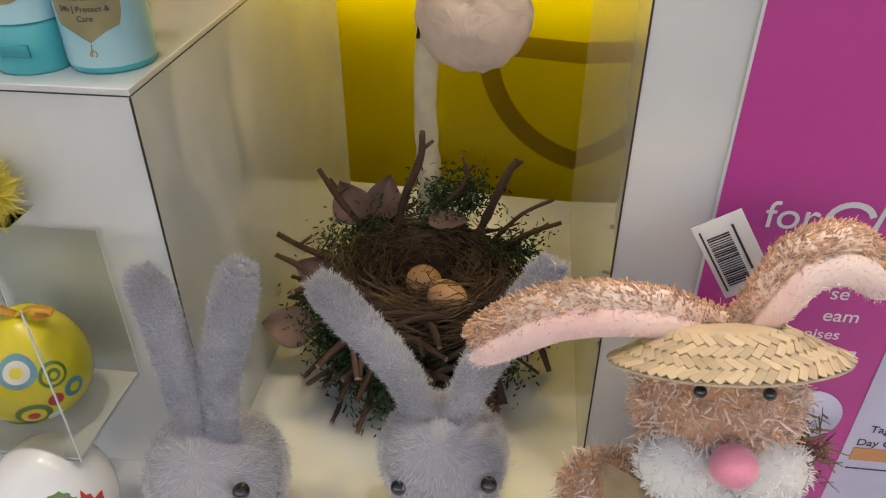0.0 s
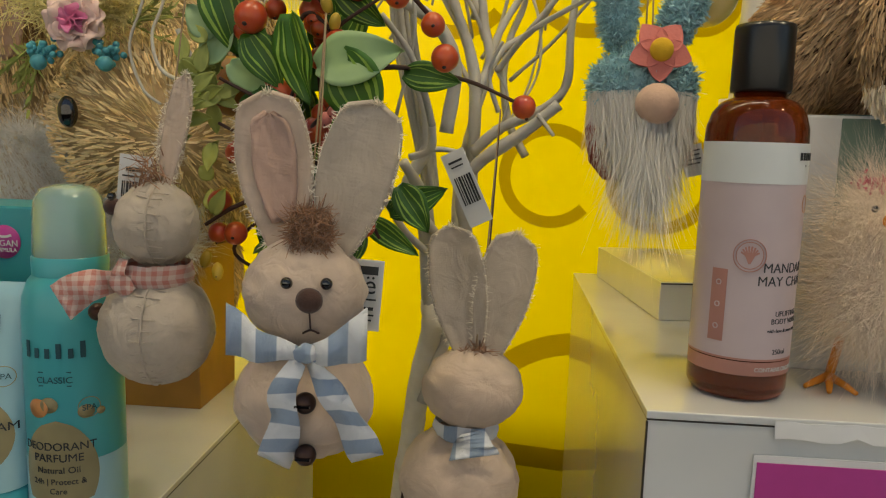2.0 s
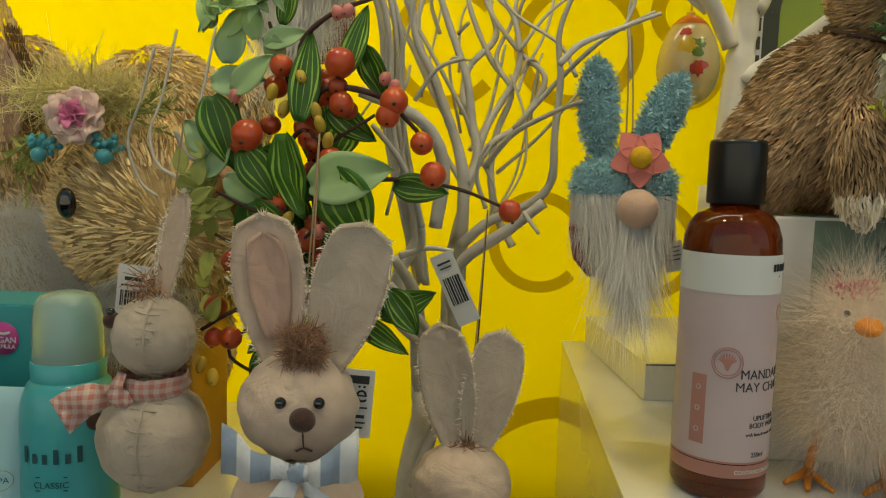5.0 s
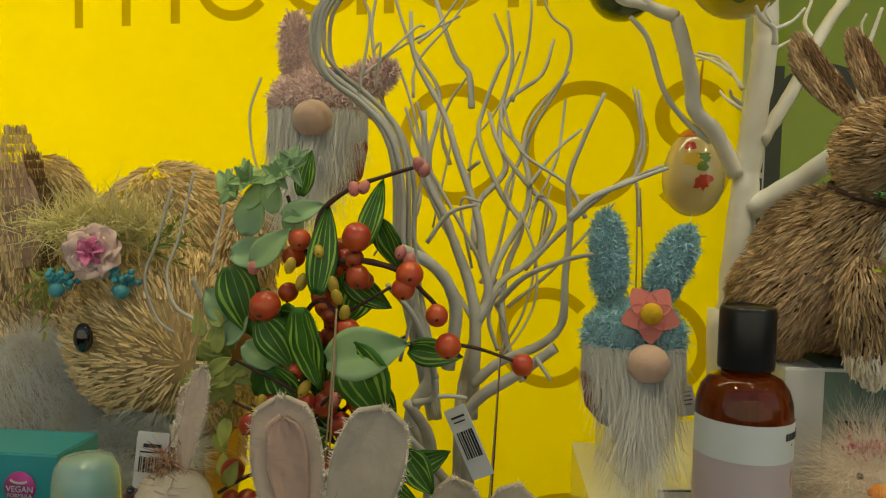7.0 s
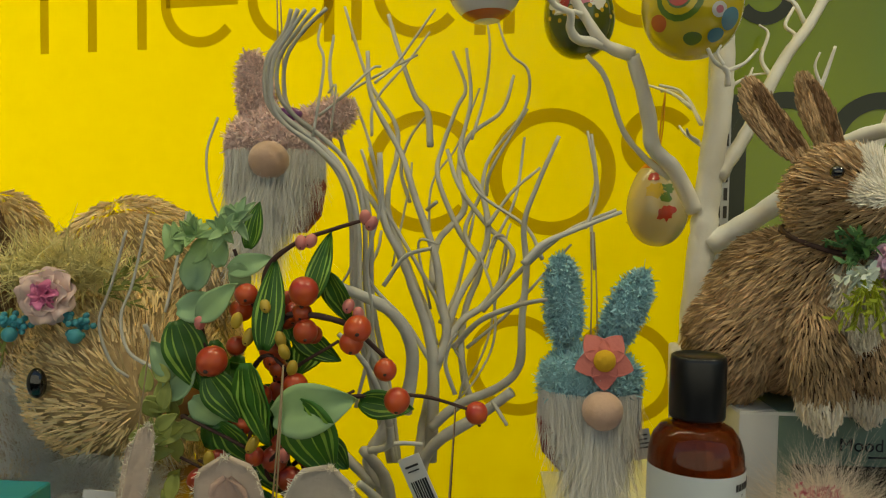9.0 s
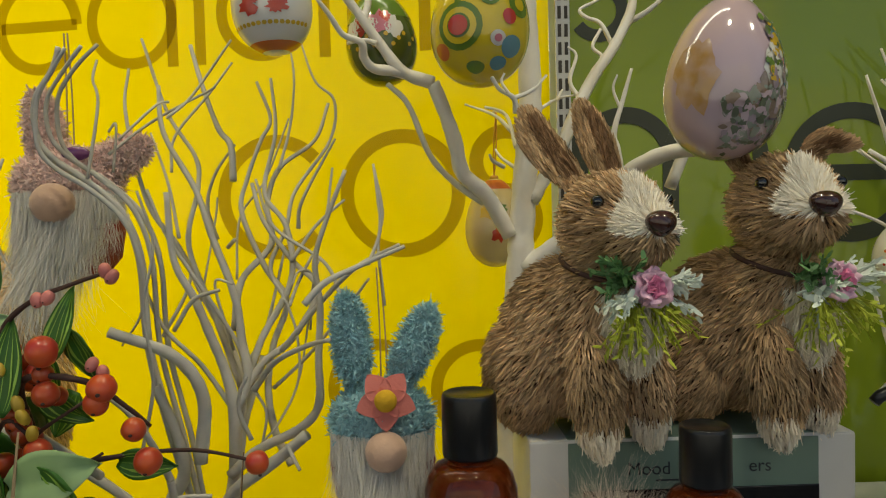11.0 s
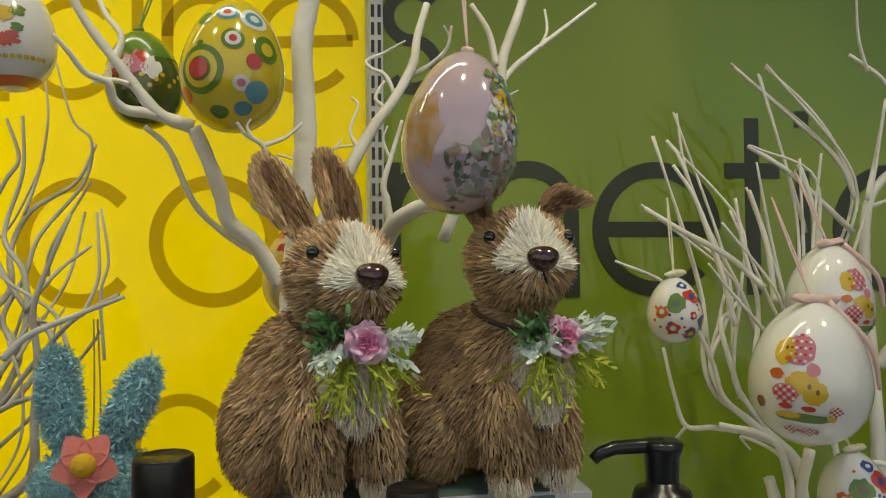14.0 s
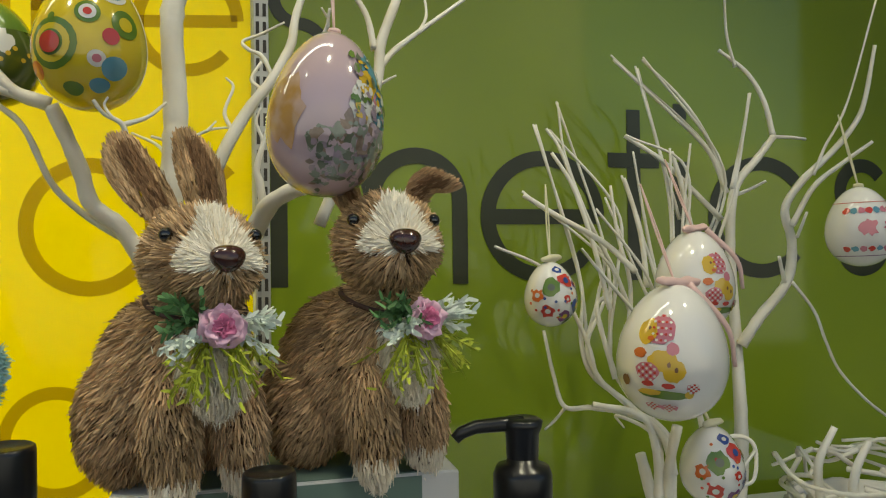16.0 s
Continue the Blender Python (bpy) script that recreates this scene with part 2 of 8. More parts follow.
PEACHY = material("peach_loop_pile", (0.76, 0.47, 0.29), 0.95, island=0.28, vary=0.08, sheen=0.4)
PEACHP = material("pale_pink_loop_pile", (0.88, 0.72, 0.62), 0.95, island=0.15, sheen=0.4)
EARVEL = material("pink_velour", (0.82, 0.64, 0.58), 0.95, vary=0.06, second=(0.80, 0.52, 0.48), second_scale=18, bump=0.4, bump_scale=400, sheen=0.5)
POM = material("pink_pompom", (0.80, 0.28, 0.38), 0.95, vary=0.06, bump=0.6, bump_scale=500, sheen=0.5)
PLAIT = material("plaited_straw", (0.62, 0.49, 0.33), 0.45, obj=0.22, island=0.16, vary=0.1, scale=200)
BURLAP = cloth("burlap", (0.40, 0.30, 0.19), thread=500)
TWIG = material("brown_twig", (0.075, 0.042, 0.027), 0.85, island=0.25, vary=0.25, scale=120, bump=0.7, bump_scale=250)
HAY = material("dark_hay", (0.12, 0.075, 0.042), 0.7, island=0.6, vary=0.1)
HAYBED = material("hay_gap_shade", (0.035, 0.024, 0.016), 0.95, vary=0.4, scale=200)
MOSS = material("dark_moss", (0.020, 0.050, 0.012), 0.9, island=0.4)
DRYLEAF = material("dry_brown_leaf", (0.17, 0.105, 0.085), 0.7, vary=0.2, scale=80, second=(0.13, 0.08, 0.065))
SPECK = material("speckled_egg_shell", (0.62, 0.34, 0.17), 0.55, vary=0.15, scale=120, second=(0.55, 0.30, 0.15), second_scale=60)
SPOT = material("brown_speckle", (0.10, 0.04, 0.02), 0.7)
BERRY = material("red_berry", (0.40, 0.030, 0.028), 0.32, obj=0.2, vary=0.25, scale=40, second=(0.50, 0.075, 0.015), second_scale=60, coat=0.15)
BERRYP = material("pink_bud", (0.62, 0.20, 0.18), 0.45, obj=0.2)
BERRYY = material("yellow_bud", (0.62, 0.42, 0.05), 0.45, obj=0.2)
STEMB = material("dark_vine_stem", (0.06, 0.025, 0.018), 0.7)
LEAFV = material("leaf_dark_green", (0.045, 0.150, 0.012), 0.45, vary=0.2, scale=60, obj=0.15)
LEAFS = material("leaf_light_stripe", (0.30, 0.50, 0.07), 0.5, vary=0.35, scale=90)
LEAFP = material("frosted_leaf", (0.34, 0.50, 0.20), 0.6, vary=0.15, scale=50, obj=0.15, second=(0.28, 0.42, 0.22), second_scale=30)
LEAFY = material("yellow_green_leaf", (0.36, 0.40, 0.10), 0.6, obj=0.2, vary=0.15)
FERN = material("fern_green", (0.12, 0.26, 0.09), 0.6, island=0.3)
FROST = material("frosted_sprig", (0.80, 0.87, 0.78), 0.6, island=0.15)
LIME = material("lime_grass_sprig", (0.52, 0.58, 0.05), 0.7, island=0.25)
ROSE_IN = material("deep_pink_silk", (0.80, 0.24, 0.44), 0.7, obj=0.12, vary=0.08)
ROSE = material("pink_silk_rose", (0.90, 0.56, 0.72), 0.7, obj=0.12, vary=0.08)
ROSE2 = material("rose_paper_flower", (0.86, 0.62, 0.56), 0.8, obj=0.12)
BLUEB = material("blue_cluster", (0.08, 0.38, 0.46), 0.5, obj=0.2)
SHELL_W = material("white_glazed_egg", (0.80, 0.78, 0.76), 0.10, vary=0.03, coat=0.8)
SHELL_C = material("golden_cream_shell", (0.62, 0.48, 0.20), 0.15, vary=0.05, coat=0.6, second=(0.55, 0.44, 0.24), second_scale=20)
SHELL_Y = material("yellow_glazed_egg", (0.62, 0.47, 0.02), 0.12, vary=0.04, second=(0.56, 0.44, 0.03), second_scale=20, coat=0.8)
SHELL_Y2 = material("bright_yellow_egg", (0.75, 0.62, 0.02), 0.25, vary=0.04, coat=0.5)
SHELL_G = material("green_scene_egg", (0.05, 0.075, 0.015), 0.14, vary=0.2, second=(0.08, 0.11, 0.02), second_scale=30, coat=0.8)
SHELL_L = material("lilac_scene_egg", (0.50, 0.38, 0.42), 0.10, vary=0.06, second=(0.46, 0.36, 0.42), second_scale=18, coat=0.9)
P_RED = material("print_red", (0.55, 0.05, 0.03), 0.2, coat=0.6)
P_ORANGE = material("print_orange", (0.62, 0.15, 0.03), 0.2, coat=0.6)
P_GREEN = material("print_green", (0.13, 0.22, 0.03), 0.2, coat=0.6)
P_DGREEN = material("print_dark_green", (0.13, 0.15, 0.10), 0.2, vary=0.4, coat=0.6)
P_BLUE = material("print_blue", (0.12, 0.30, 0.40), 0.2, coat=0.6)
P_NAVY = material("print_navy", (0.04, 0.08, 0.30), 0.2, coat=0.6)
P_WHITE = material("print_white", (0.75, 0.74, 0.70), 0.2, coat=0.6)
P_YELLOW = material("print_yellow", (0.68, 0.45, 0.04), 0.2, coat=0.6)
P_PINK = material("print_pink", (0.62, 0.22, 0.28), 0.2, coat=0.6)
P_BROWN = material("print_brown", (0.20, 0.10, 0.05), 0.25, vary=0.5, scale=300, coat=0.6)
P_REFLECT = material("ochre_reflection", (0.42, 0.24, 0.08), 0.12, vary=0.3, second=(0.50, 0.36, 0.30), second_scale=60, coat=0.9)
P_SAGE = material("print_grey_green", (0.26, 0.29, 0.24), 0.15, vary=0.3, scale=300, coat=0.8)
P_MAUVE = material("print_grey_mauve", (0.36, 0.28, 0.34), 0.15, vary=0.2, scale=300, coat=0.8)
P_BASKET = material("print_basket_brown", (0.28, 0.20, 0.15), 0.15, vary=0.4, scale=400, coat=0.8)
P_PURPLE = material("print_purple", (0.16, 0.04, 0.16), 0.2, coat=0.6)
RIBBON = material("pale_pink_ribbon", (0.72, 0.50, 0.47), 0.5)
RIBBON_O = material("orange_ribbon", (0.72, 0.34, 0.03), 0.4)
RIBBON_C = material("cream_ribbon", (0.66, 0.62, 0.42), 0.5)
LAMPGLOW = bpy.data.materials.new("lit_lamp_lens")
LAMPGLOW.use_nodes = True
LAMPGLOW.node_tree.nodes["Principled BSDF"].inputs["Emission Color"].default_value = (1, 0.9, 0.72, 1)
LAMPGLOW.node_tree.nodes["Principled BSDF"].inputs["Emission Strength"].default_value = 6.0


def clear(name, colour=(1, 1, 1), rough=0.02):
    """Thin clear sheet: seen through, with a gloss at grazing angles."""
    m = bpy.data.materials.new(name)
    m.use_nodes = True
    n, k = m.node_tree.nodes, m.node_tree.links
    n.remove(n["Principled BSDF"])
    tr, gl, fr, mx = (n.new(s) for s in ("ShaderNodeBsdfTransparent", "ShaderNodeBsdfGlossy", "ShaderNodeFresnel", "ShaderNodeMixShader"))
    tr.inputs["Color"].default_value = (*colour, 1)
    gl.inputs["Roughness"].default_value = rough
    fr.inputs["IOR"].default_value = 1.18
    k.new(fr.outputs["Fac"], mx.inputs["Fac"])
    k.new(tr.outputs["BSDF"], mx.inputs[1])
    k.new(gl.outputs["BSDF"], mx.inputs[2])
    k.new(mx.outputs["Shader"], n["Material Output"].inputs["Surface"])
    return m


GLASS_A = bpy.data.materials.new("amber_clear_plastic")
GLASS_A.use_nodes = True
amb = GLASS_A.node_tree.nodes["Principled BSDF"]
amb.inputs["Base Color"].default_value = (0.16, 0.027, 0.004, 1)
amb.inputs["Roughness"].default_value, amb.inputs["IOR"].default_value, amb.inputs["Transmission Weight"].default_value = 0.05, 1.45, 0.6
ACETATE = clear("clear_acetate", (0.93, 0.94, 0.92))

# ---- mesh helpers ----
RNG = np.random.default_rng(7)


def thing(name, label, category, at=(0, 0, 0), turn=(0, 0, 0), group="", kind=""):
    ob = new(name)
    ob.empty_display_size = 0.02
    ob.matrix_world = pose(*at, *turn)
    return tagged(ob, label, category, group, kind)


def link_mesh(name, mesh, mat, parent=None, label="", smooth=True):
    mesh.materials.append(mat)
    if smooth:
        mesh.polygons.foreach_set("use_smooth", [True] * len(mesh.polygons))
    ob = new(name, mesh)
    if parent is not None:
        ob.parent = parent
    return tagged(ob, label)


def part(name, bm, mat, parent=None, label="", smooth=True):
    mesh = bpy.data.meshes.new(name)
    bm.normal_update()
    bm.to_mesh(mesh)
    bm.free()
    return link_mesh(name, mesh, mat, parent, label, smooth)


def raw(name, verts, faces, mat, parent=None, label="", smooth=True):
    mesh = bpy.data.meshes.new(name)
    mesh.from_pydata([tuple(v) for v in verts], [], [tuple(f) for f in faces])
    mesh.update()
    return link_mesh(name, mesh, mat, parent, label, smooth)


def block(x0, x1, y0, y1, z0, z1, bevel=0.001):
    bm = bmesh.new()
    bmesh.ops.create_cube(bm, size=1)
    bmesh.ops.transform(bm, matrix=Matrix.Translation(((x0 + x1) / 2, (y0 + y1) / 2, (z0 + z1) / 2)) @ Matrix.Diagonal((x1 - x0, y1 - y0, z1 - z0, 1)), verts=bm.verts)
    if bevel:
        bmesh.ops.bevel(bm, geom=bm.edges[:], offset=bevel, segments=2, profile=0.5, affect="EDGES")
    return bm


def lathe(profile, seg=40, squash=1.0):
    """A turned shape from (radius, height) pairs."""
    bm = bmesh.new()
    rings = []
    for r, z in profile:
        if r < 1e-6:
            rings.append([bm.verts.new((0, 0, z))])
        else:
            rings.append([bm.verts.new((r * math.cos(2 * math.pi * i / seg), squash * r * math.sin(2 * math.pi * i / seg), z)) for i in range(seg)])
    for a, b in zip(rings, rings[1:]):
        for i in range(seg):
            j = (i + 1) % seg
            q = [a[i % len(a)], a[j % len(a)], b[j % len(b)], b[i % len(b)]]
            q = [v for n, v in enumerate(q) if v not in q[:n]]
            if len(q) > 2:
                bm.faces.new(q)
    return bm


def ball(c, r, u=20, v=12):
    bm = bmesh.new()
    bmesh.ops.create_uvsphere(bm, u_segments=u, v_segments=v, radius=1)
    r = r if hasattr(r, "__len__") else (r, r, r)
    bmesh.ops.transform(bm, matrix=Matrix.Translation(c) @ Matrix.Diagonal((*r, 1)), verts=bm.verts)
    return bm


def wobble(bm, amount, scale, seed=0.0):
    for v in bm.verts:
        p = v.co * scale + Vector((seed, seed * 1.7, -seed))
        v.co += Vector((noise.noise(p), noise.noise(p + Vector((9, 0, 0))), noise.noise(p + Vector((0, 9, 0))))) * amount
    return bm


def smooth_line(points, steps=6):
    """A Catmull-Rom line through the points."""
    p = [np.array(q, float) for q in points]
    if len(p) < 3:
        return [p[0] + (p[-1] - p[0]) * i / steps for i in range(steps + 1)]
    p = [2 * p[0] - p[1]] + p + [2 * p[-1] - p[-2]]
    out = []
    for a, b, c, d in zip(p, p[1:], p[2:], p[3:]):
        for i in range(steps):
            t = i / steps
            out.append(0.5 * (2 * b + (c - a) * t + (2 * a - 5 * b + 4 * c - d) * t * t + (3 * b - a - 3 * c + d) * t ** 3))
    out.append(p[-2])
    return out


class Heap:
    """Vertices and faces gathered for one mesh."""

    def __init__(self):
        self.v, self.f = [], []

    def tube(self, line, r0, r1, seg=8, knob=0.0, cap=True):
        line = [Vector(q) for q in line]
        n0, side, last = len(self.v), None, len(line) - 1
        for i, p in enumerate(line):
            d = (line[min(i + 1, last)] - line[max(i - 1, 0)]).normalized()
            if side is None:
                side = d.orthogonal().normalized()
            side = (side - d * side.dot(d)).normalized()
            other = d.cross(side)
            r = r0 + (r1 - r0) * i / max(last, 1)
            if knob:
                r *= 1 + knob * noise.noise(p * 160)
            for s in range(seg):
                a = 2 * math.pi * s / seg
                self.v.append(p + (side * math.cos(a) + other * math.sin(a)) * r)
        for i in range(last):
            for s in range(seg):
                t = (s + 1) % seg
                a = n0 + i * seg
                self.f.append((a + s, a + t, a + seg + t, a + seg + s))
        if cap:
            self.f.append(tuple(n0 + s for s in reversed(range(seg))))
            self.f.append(tuple(n0 + last * seg + s for s in range(seg)))
        return self

    def blades(self, base, way, length, width, droop=0.0, bend=0.25):
        """Flat tapering straws from the points base along the ways."""
        k = len(base)
        base, way = np.asarray(base, float), np.asarray(way, float)
        way = way / np.linalg.norm(way, axis=1, keepdims=True)
        length = np.asarray(length) * np.ones(k)
        side = np.cross(way, RNG.normal(size=(k, 3)))
        side /= np.linalg.norm(side, axis=1, keepdims=True)
        w = side * (np.asarray(width) * np.ones(k))[:, None] * 0.5
        curl = RNG.normal(size=(k, 3)) * bend
        curl[:, 2] -= droop
        mid = base + way * (length * 0.55)[:, None] + curl * (length * 0.2)[:, None]
        tip = base + way * length[:, None] + curl * (length * 0.6)[:, None]
        n0 = len(self.v)
        block_v = np.stack([base - w, base + w, mid + w, mid - w, tip + w * 0.5, tip - w * 0.5], 1).reshape(-1, 3)
        self.v.extend(block_v.tolist())
        for i in range(k):
            a = n0 + 6 * i
            self.f.append((a, a + 1, a + 2, a + 3))
            self.f.append((a + 3, a + 2, a + 4, a + 5))
        return self

    def fin(self, name, mat, parent=None, label="", smooth=True):
        return raw(name, self.v, self.f, mat, parent, label, smooth)


def on_forms(forms, count, keep=None):
    """Random points and normals on the outer skin of a union of turned ellipsoids, each (centre, radii, matrix or None)."""
    P, N, K = [], [], []
    areas = np.array([np.prod(np.array(r)) ** (2 / 3) for _, r, _ in forms])
    for i, (c, r, m) in enumerate(forms):
        n = int(count * areas[i] / areas.sum())
        u = RNG.normal(size=(n, 3))
        u /= np.linalg.norm(u, axis=1, keepdims=True)
        p, nn = u * np.array(r), u / np.array(r)
        nn /= np.linalg.norm(nn, axis=1, keepdims=True)
        if m is not None:
            m3 = np.array(m.to_3x3())
            p, nn = p @ m3.T, nn @ m3.T
        p = p + np.array(c)
        ok = np.ones(n, bool)
        for j, (c2, r2, m2) in enumerate(forms):
            if j != i:
                q = p - np.array(c2)
                if m2 is not None:
                    q = q @ np.array(m2.to_3x3())
                ok &= ((q / np.array(r2)) ** 2).sum(1) > 0.97
        P.append(p[ok]), N.append(nn[ok]), K.append(np.full(ok.sum(), i))
    P, N, K = np.concatenate(P), np.concatenate(N), np.concatenate(K)
    if keep is not None:
        sel = keep(P, N, K)
        P, N, K = P[sel], N[sel], K[sel]
    return P, N, K


def forms_mesh(forms, shrink=0.93):
    bm = bmesh.new()
    for c, r, m in forms:
        b2 = bmesh.new()
        bmesh.ops.create_uvsphere(b2, u_segments=20, v_segments=12, radius=1)
        mm = Matrix.Translation(c) @ (m.to_4x4() if m is not None else Matrix.Identity(4)) @ Matrix.Diagonal((*[a * shrink for a in r], 1))
        bmesh.ops.transform(b2, matrix=mm, verts=b2.verts)
        tmp = bpy.data.meshes.new("tmp")
        b2.to_mesh(tmp)
        b2.free()
        bm.from_mesh(tmp)
        bpy.data.meshes.remove(tmp)
    return bm


def turn3(rx=0, ry=0, rz=0):
    return Euler([radians(a) for a in (rx, ry, rz)]).to_matrix()


def sheet(points_a, points_b, thick=0.0008):
    """A ribbon between two lines of points, with thickness."""
    bm = bmesh.new()
    a = [bm.verts.new(p) for p in points_a]
    b = [bm.verts.new(p) for p in points_b]
    fs = [bm.faces.new((a[i], a[i + 1], b[i + 1], b[i])) for i in range(len(a) - 1)]
    bm.normal_update()
    bmesh.ops.solidify(bm, geom=fs, thickness=thick)
    return bm


def stroke(lines, width, depth=0.002):
    """Letter strokes of even width in the x-z plane, as one raised mesh; each line is a list of (x, z)."""
    heap = Heap()
    for order, line in enumerate(lines):
        p = [np.array(q, float) for q in line]
        n0 = len(heap.v)
        for i, q in enumerate(p):
            d = p[min(i + 1, len(p) - 1)] - p[max(i - 1, 0)]
            d /= np.linalg.norm(d)
            s = np.array((-d[1], d[0])) * width / 2
            for y in (0, -depth - 0.0003 * order):
                heap.v.append((q[0] + s[0], y, q[1] + s[1]))
                heap.v.append((q[0] - s[0], y, q[1] - s[1]))
        for i in range(len(p) - 1):
            a, b = n0 + 4 * i, n0 + 4 * i + 4
            heap.f += [(a + 2, a + 3, b + 3, b + 2), (a, a + 2, b + 2, b), (a + 3, a + 1, b + 1, b + 3)]
        a, b = n0, n0 + 4 * (len(p) - 1)
        heap.f += [(a, a + 1, a + 3, a + 2), (b, b + 2, b + 3, b + 1)]
    return heap


def arc(cx, cz, r, a0, a1, n=28, rz=None):
    return [(cx + r * math.cos(radians(a0 + (a1 - a0) * i / n)), cz + (rz or r) * math.sin(radians(a0 + (a1 - a0) * i / n))) for i in range(n + 1)]


def glyph(ch, h, asc):
    """Strokes of a thin round lower-case letter of x-height h (line width already taken off), and how wide it is."""
    r = h / 2
    if ch == "o":
        return [arc(r, r, r, 0, 360, 48)], 2 * r
    if ch == "c":
        return [arc(r, r, r, 42, 318, 40)], 1.75 * r
    if ch == "e":
        return [[(0.02 * r, r), (2 * r, r)] , arc(r, r, r, 0, 318, 44)], 2 * r
    if ch == "d":
        return [arc(r, r, r, 0, 360, 48), [(2 * r, -0.06 * h), (2 * r, asc)]], 2 * r
    if ch == "i":
        return [[(0, -0.06 * h), (0, h)], [(0, h * 1.38), (0, h * 1.52)]], 0
    if ch == "n":
        return [[(0, -0.06 * h), (0, h * 1.04)], arc(0.80 * r, h - 0.80 * r, 0.80 * r, 180, 0, 24) + [(1.6 * r, -0.06 * h)]], 1.6 * r
    if ch == "m":
        k = 0.735 * r
        return [[(0, -0.06 * h), (0, h * 1.04)], arc(k, h - k, k, 180, 0, 24) + [(2 * k, -0.06 * h)], arc(3 * k, h - k, k, 180, 0, 24) + [(4 * k, -0.06 * h)]], 4 * k
    if ch == "t":
        return [[(0, -0.06 * h), (0, h * 1.45)], [(-0.5 * r, h), (0.5 * r, h)]], 0.2 * r
    q = r / 2
    return [arc(0.8 * r, h - q, q, 35, 270, 24) + arc(0.8 * r, q, q, 90, -145, 24)], 1.3 * r


def words(text, size, mat, parent, at, turn=(90, 0, 0), name="lettering", align="CENTER", thick=0.0001, squeeze=1.0):
    """Flat lettering in Blender's own font, as a mesh."""
    cu = bpy.data.curves.new(name, "FONT")
    cu.body, cu.size, cu.align_x, cu.extrude = text, size, align, thick
    tmp = bpy.data.objects.new(name, cu)
    mesh = bpy.data.meshes.new_from_object(tmp)
    bpy.data.objects.remove(tmp)
    bpy.data.curves.remove(cu)
    ob = link_mesh(name, mesh, mat, parent, smooth=False)
    ob.matrix_basis = pose(*at, *turn) @ Matrix.Diagonal((squeeze, 1, 1, 1))
    return ob


def bend_on(ob, radius):
    """Lays a flat part, made in x-z with its front to -y, round an upright tube of that radius."""
    m = ob.matrix_basis.copy()
    for v in ob.data.vertices:
        p = m @ v.co
        a, r = p.x / radius, radius - p.y
        v.co = (r * math.sin(a), -r * math.cos(a), p.z)
    ob.matrix_basis = Matrix.Identity(4)
    ob.data.update()
    return ob


def patch(radius, half, z0, z1, n=16, lift=0.0004, shape=None):
    """A label on a tube, facing -y: between angles -half and half degrees; shape(z) may narrow it."""
    bm = bmesh.new()
    rows = 18 if shape else 1
    grid = []
    for j in range(rows + 1):
        z = z0 + (z1 - z0) * j / rows
        w = half * (shape(j / rows) if shape else 1)
        grid.append([bm.verts.new(((radius + lift) * math.sin(radians(w * (2 * i / n - 1))), -(radius + lift) * math.cos(radians(w * (2 * i / n - 1))), z)) for i in range(n + 1)])
    for a, b in zip(grid, grid[1:]):
        for i in range(n):
            try:
                bm.faces.new((a[i], a[i + 1], b[i + 1], b[i]))
            except ValueError:
                pass
    return bm


def disc(r, squash=1.0, n=24, depth=0.0004):
    bm = bmesh.new()
    vs = [bm.verts.new((r * math.cos(2 * math.pi * i / n), 0, squash * r * math.sin(2 * math.pi * i / n))) for i in range(n)]
    vs.reverse()
    f = bm.faces.new(vs)
    bm.normal_update()
    bmesh.ops.solidify(bm, geom=[f], thickness=depth)
    return bm

# ---- the window bay ----
YAW_Y = -11.0
HX, HY, GY = 0.220, 0.785, 0.768


def structure(name, bm, mat, label):
    return tagged(part(name, bm, mat, None, smooth=False), label, name.split("_")[0], kind="structure")


edge = ((-1.0, -0.02), (1.5, -0.02), (1.5, 0.760), (0.22, 0.770), (-1.0, 0.850))
bm = bmesh.new()
top, under = ([bm.verts.new((x, y, z)) for x, y in edge] for z in (0.0, -0.03))
bm.faces.new(top), bm.faces.new(under[::-1])
for i in range(5):
    bm.faces.new((top[i], under[i], under[(i + 1) % 5], top[(i + 1) % 5]))
structure("floor", bm, LAMINATE, "off-white laminate floor of the shop window")
structure("floor_shop", block(-1.0, 1.5, 0.60, 1.80, -0.36, -0.33, 0), SIDE, "plain shop floor behind the window platform")
structure("wall_platform", block(-1.0, 1.5, 0.60, 0.64, -0.33, -0.03, 0), SIDE, "plain back of the window platform")
structure("pavement", block(-1.6, 2.0, -1.8, -0.02, -0.65, -0.60, 0), material("paving_stone", (0.30, 0.29, 0.28), 0.8, vary=0.15, scale=6), "grey stone pavement outside the shop window")
# unseen street walls, shaped and toned so the green panel mirrors a sky edge
FACADE = material("street_render", (0.58, 0.56, 0.53), 0.85, vary=0.2, scale=0.8, second=(0.46, 0.45, 0.43), second_scale=0.5)
structure("wall_street", block(-14.0, 4.7, -9.0, -8.0, -0.65, 5.2, 0), FACADE, "unseen plain house front across the street, added for the panel reflections")
structure("wall_yard", block(4.7, 10.0, -9.2, -8.2, -0.65, 2.3, 0), FACADE, "unseen low wall beside the house front, added for a reflected sky gap")
structure("wall_sill", block(-1.04, 1.54, -0.06, -0.02, -0.60, 0.0), SIDE, "plain rendered wall below the shop window")
structure("ceiling", block(-1.0, 1.5, -0.02, 1.80, 1.45, 1.49), CEIL, "plain white ceiling of the window bay")
structure("wall_west", block(-1.04, -1.0, -0.02, 1.80, -0.36, 1.49), SIDE, "plain plaster side wall")
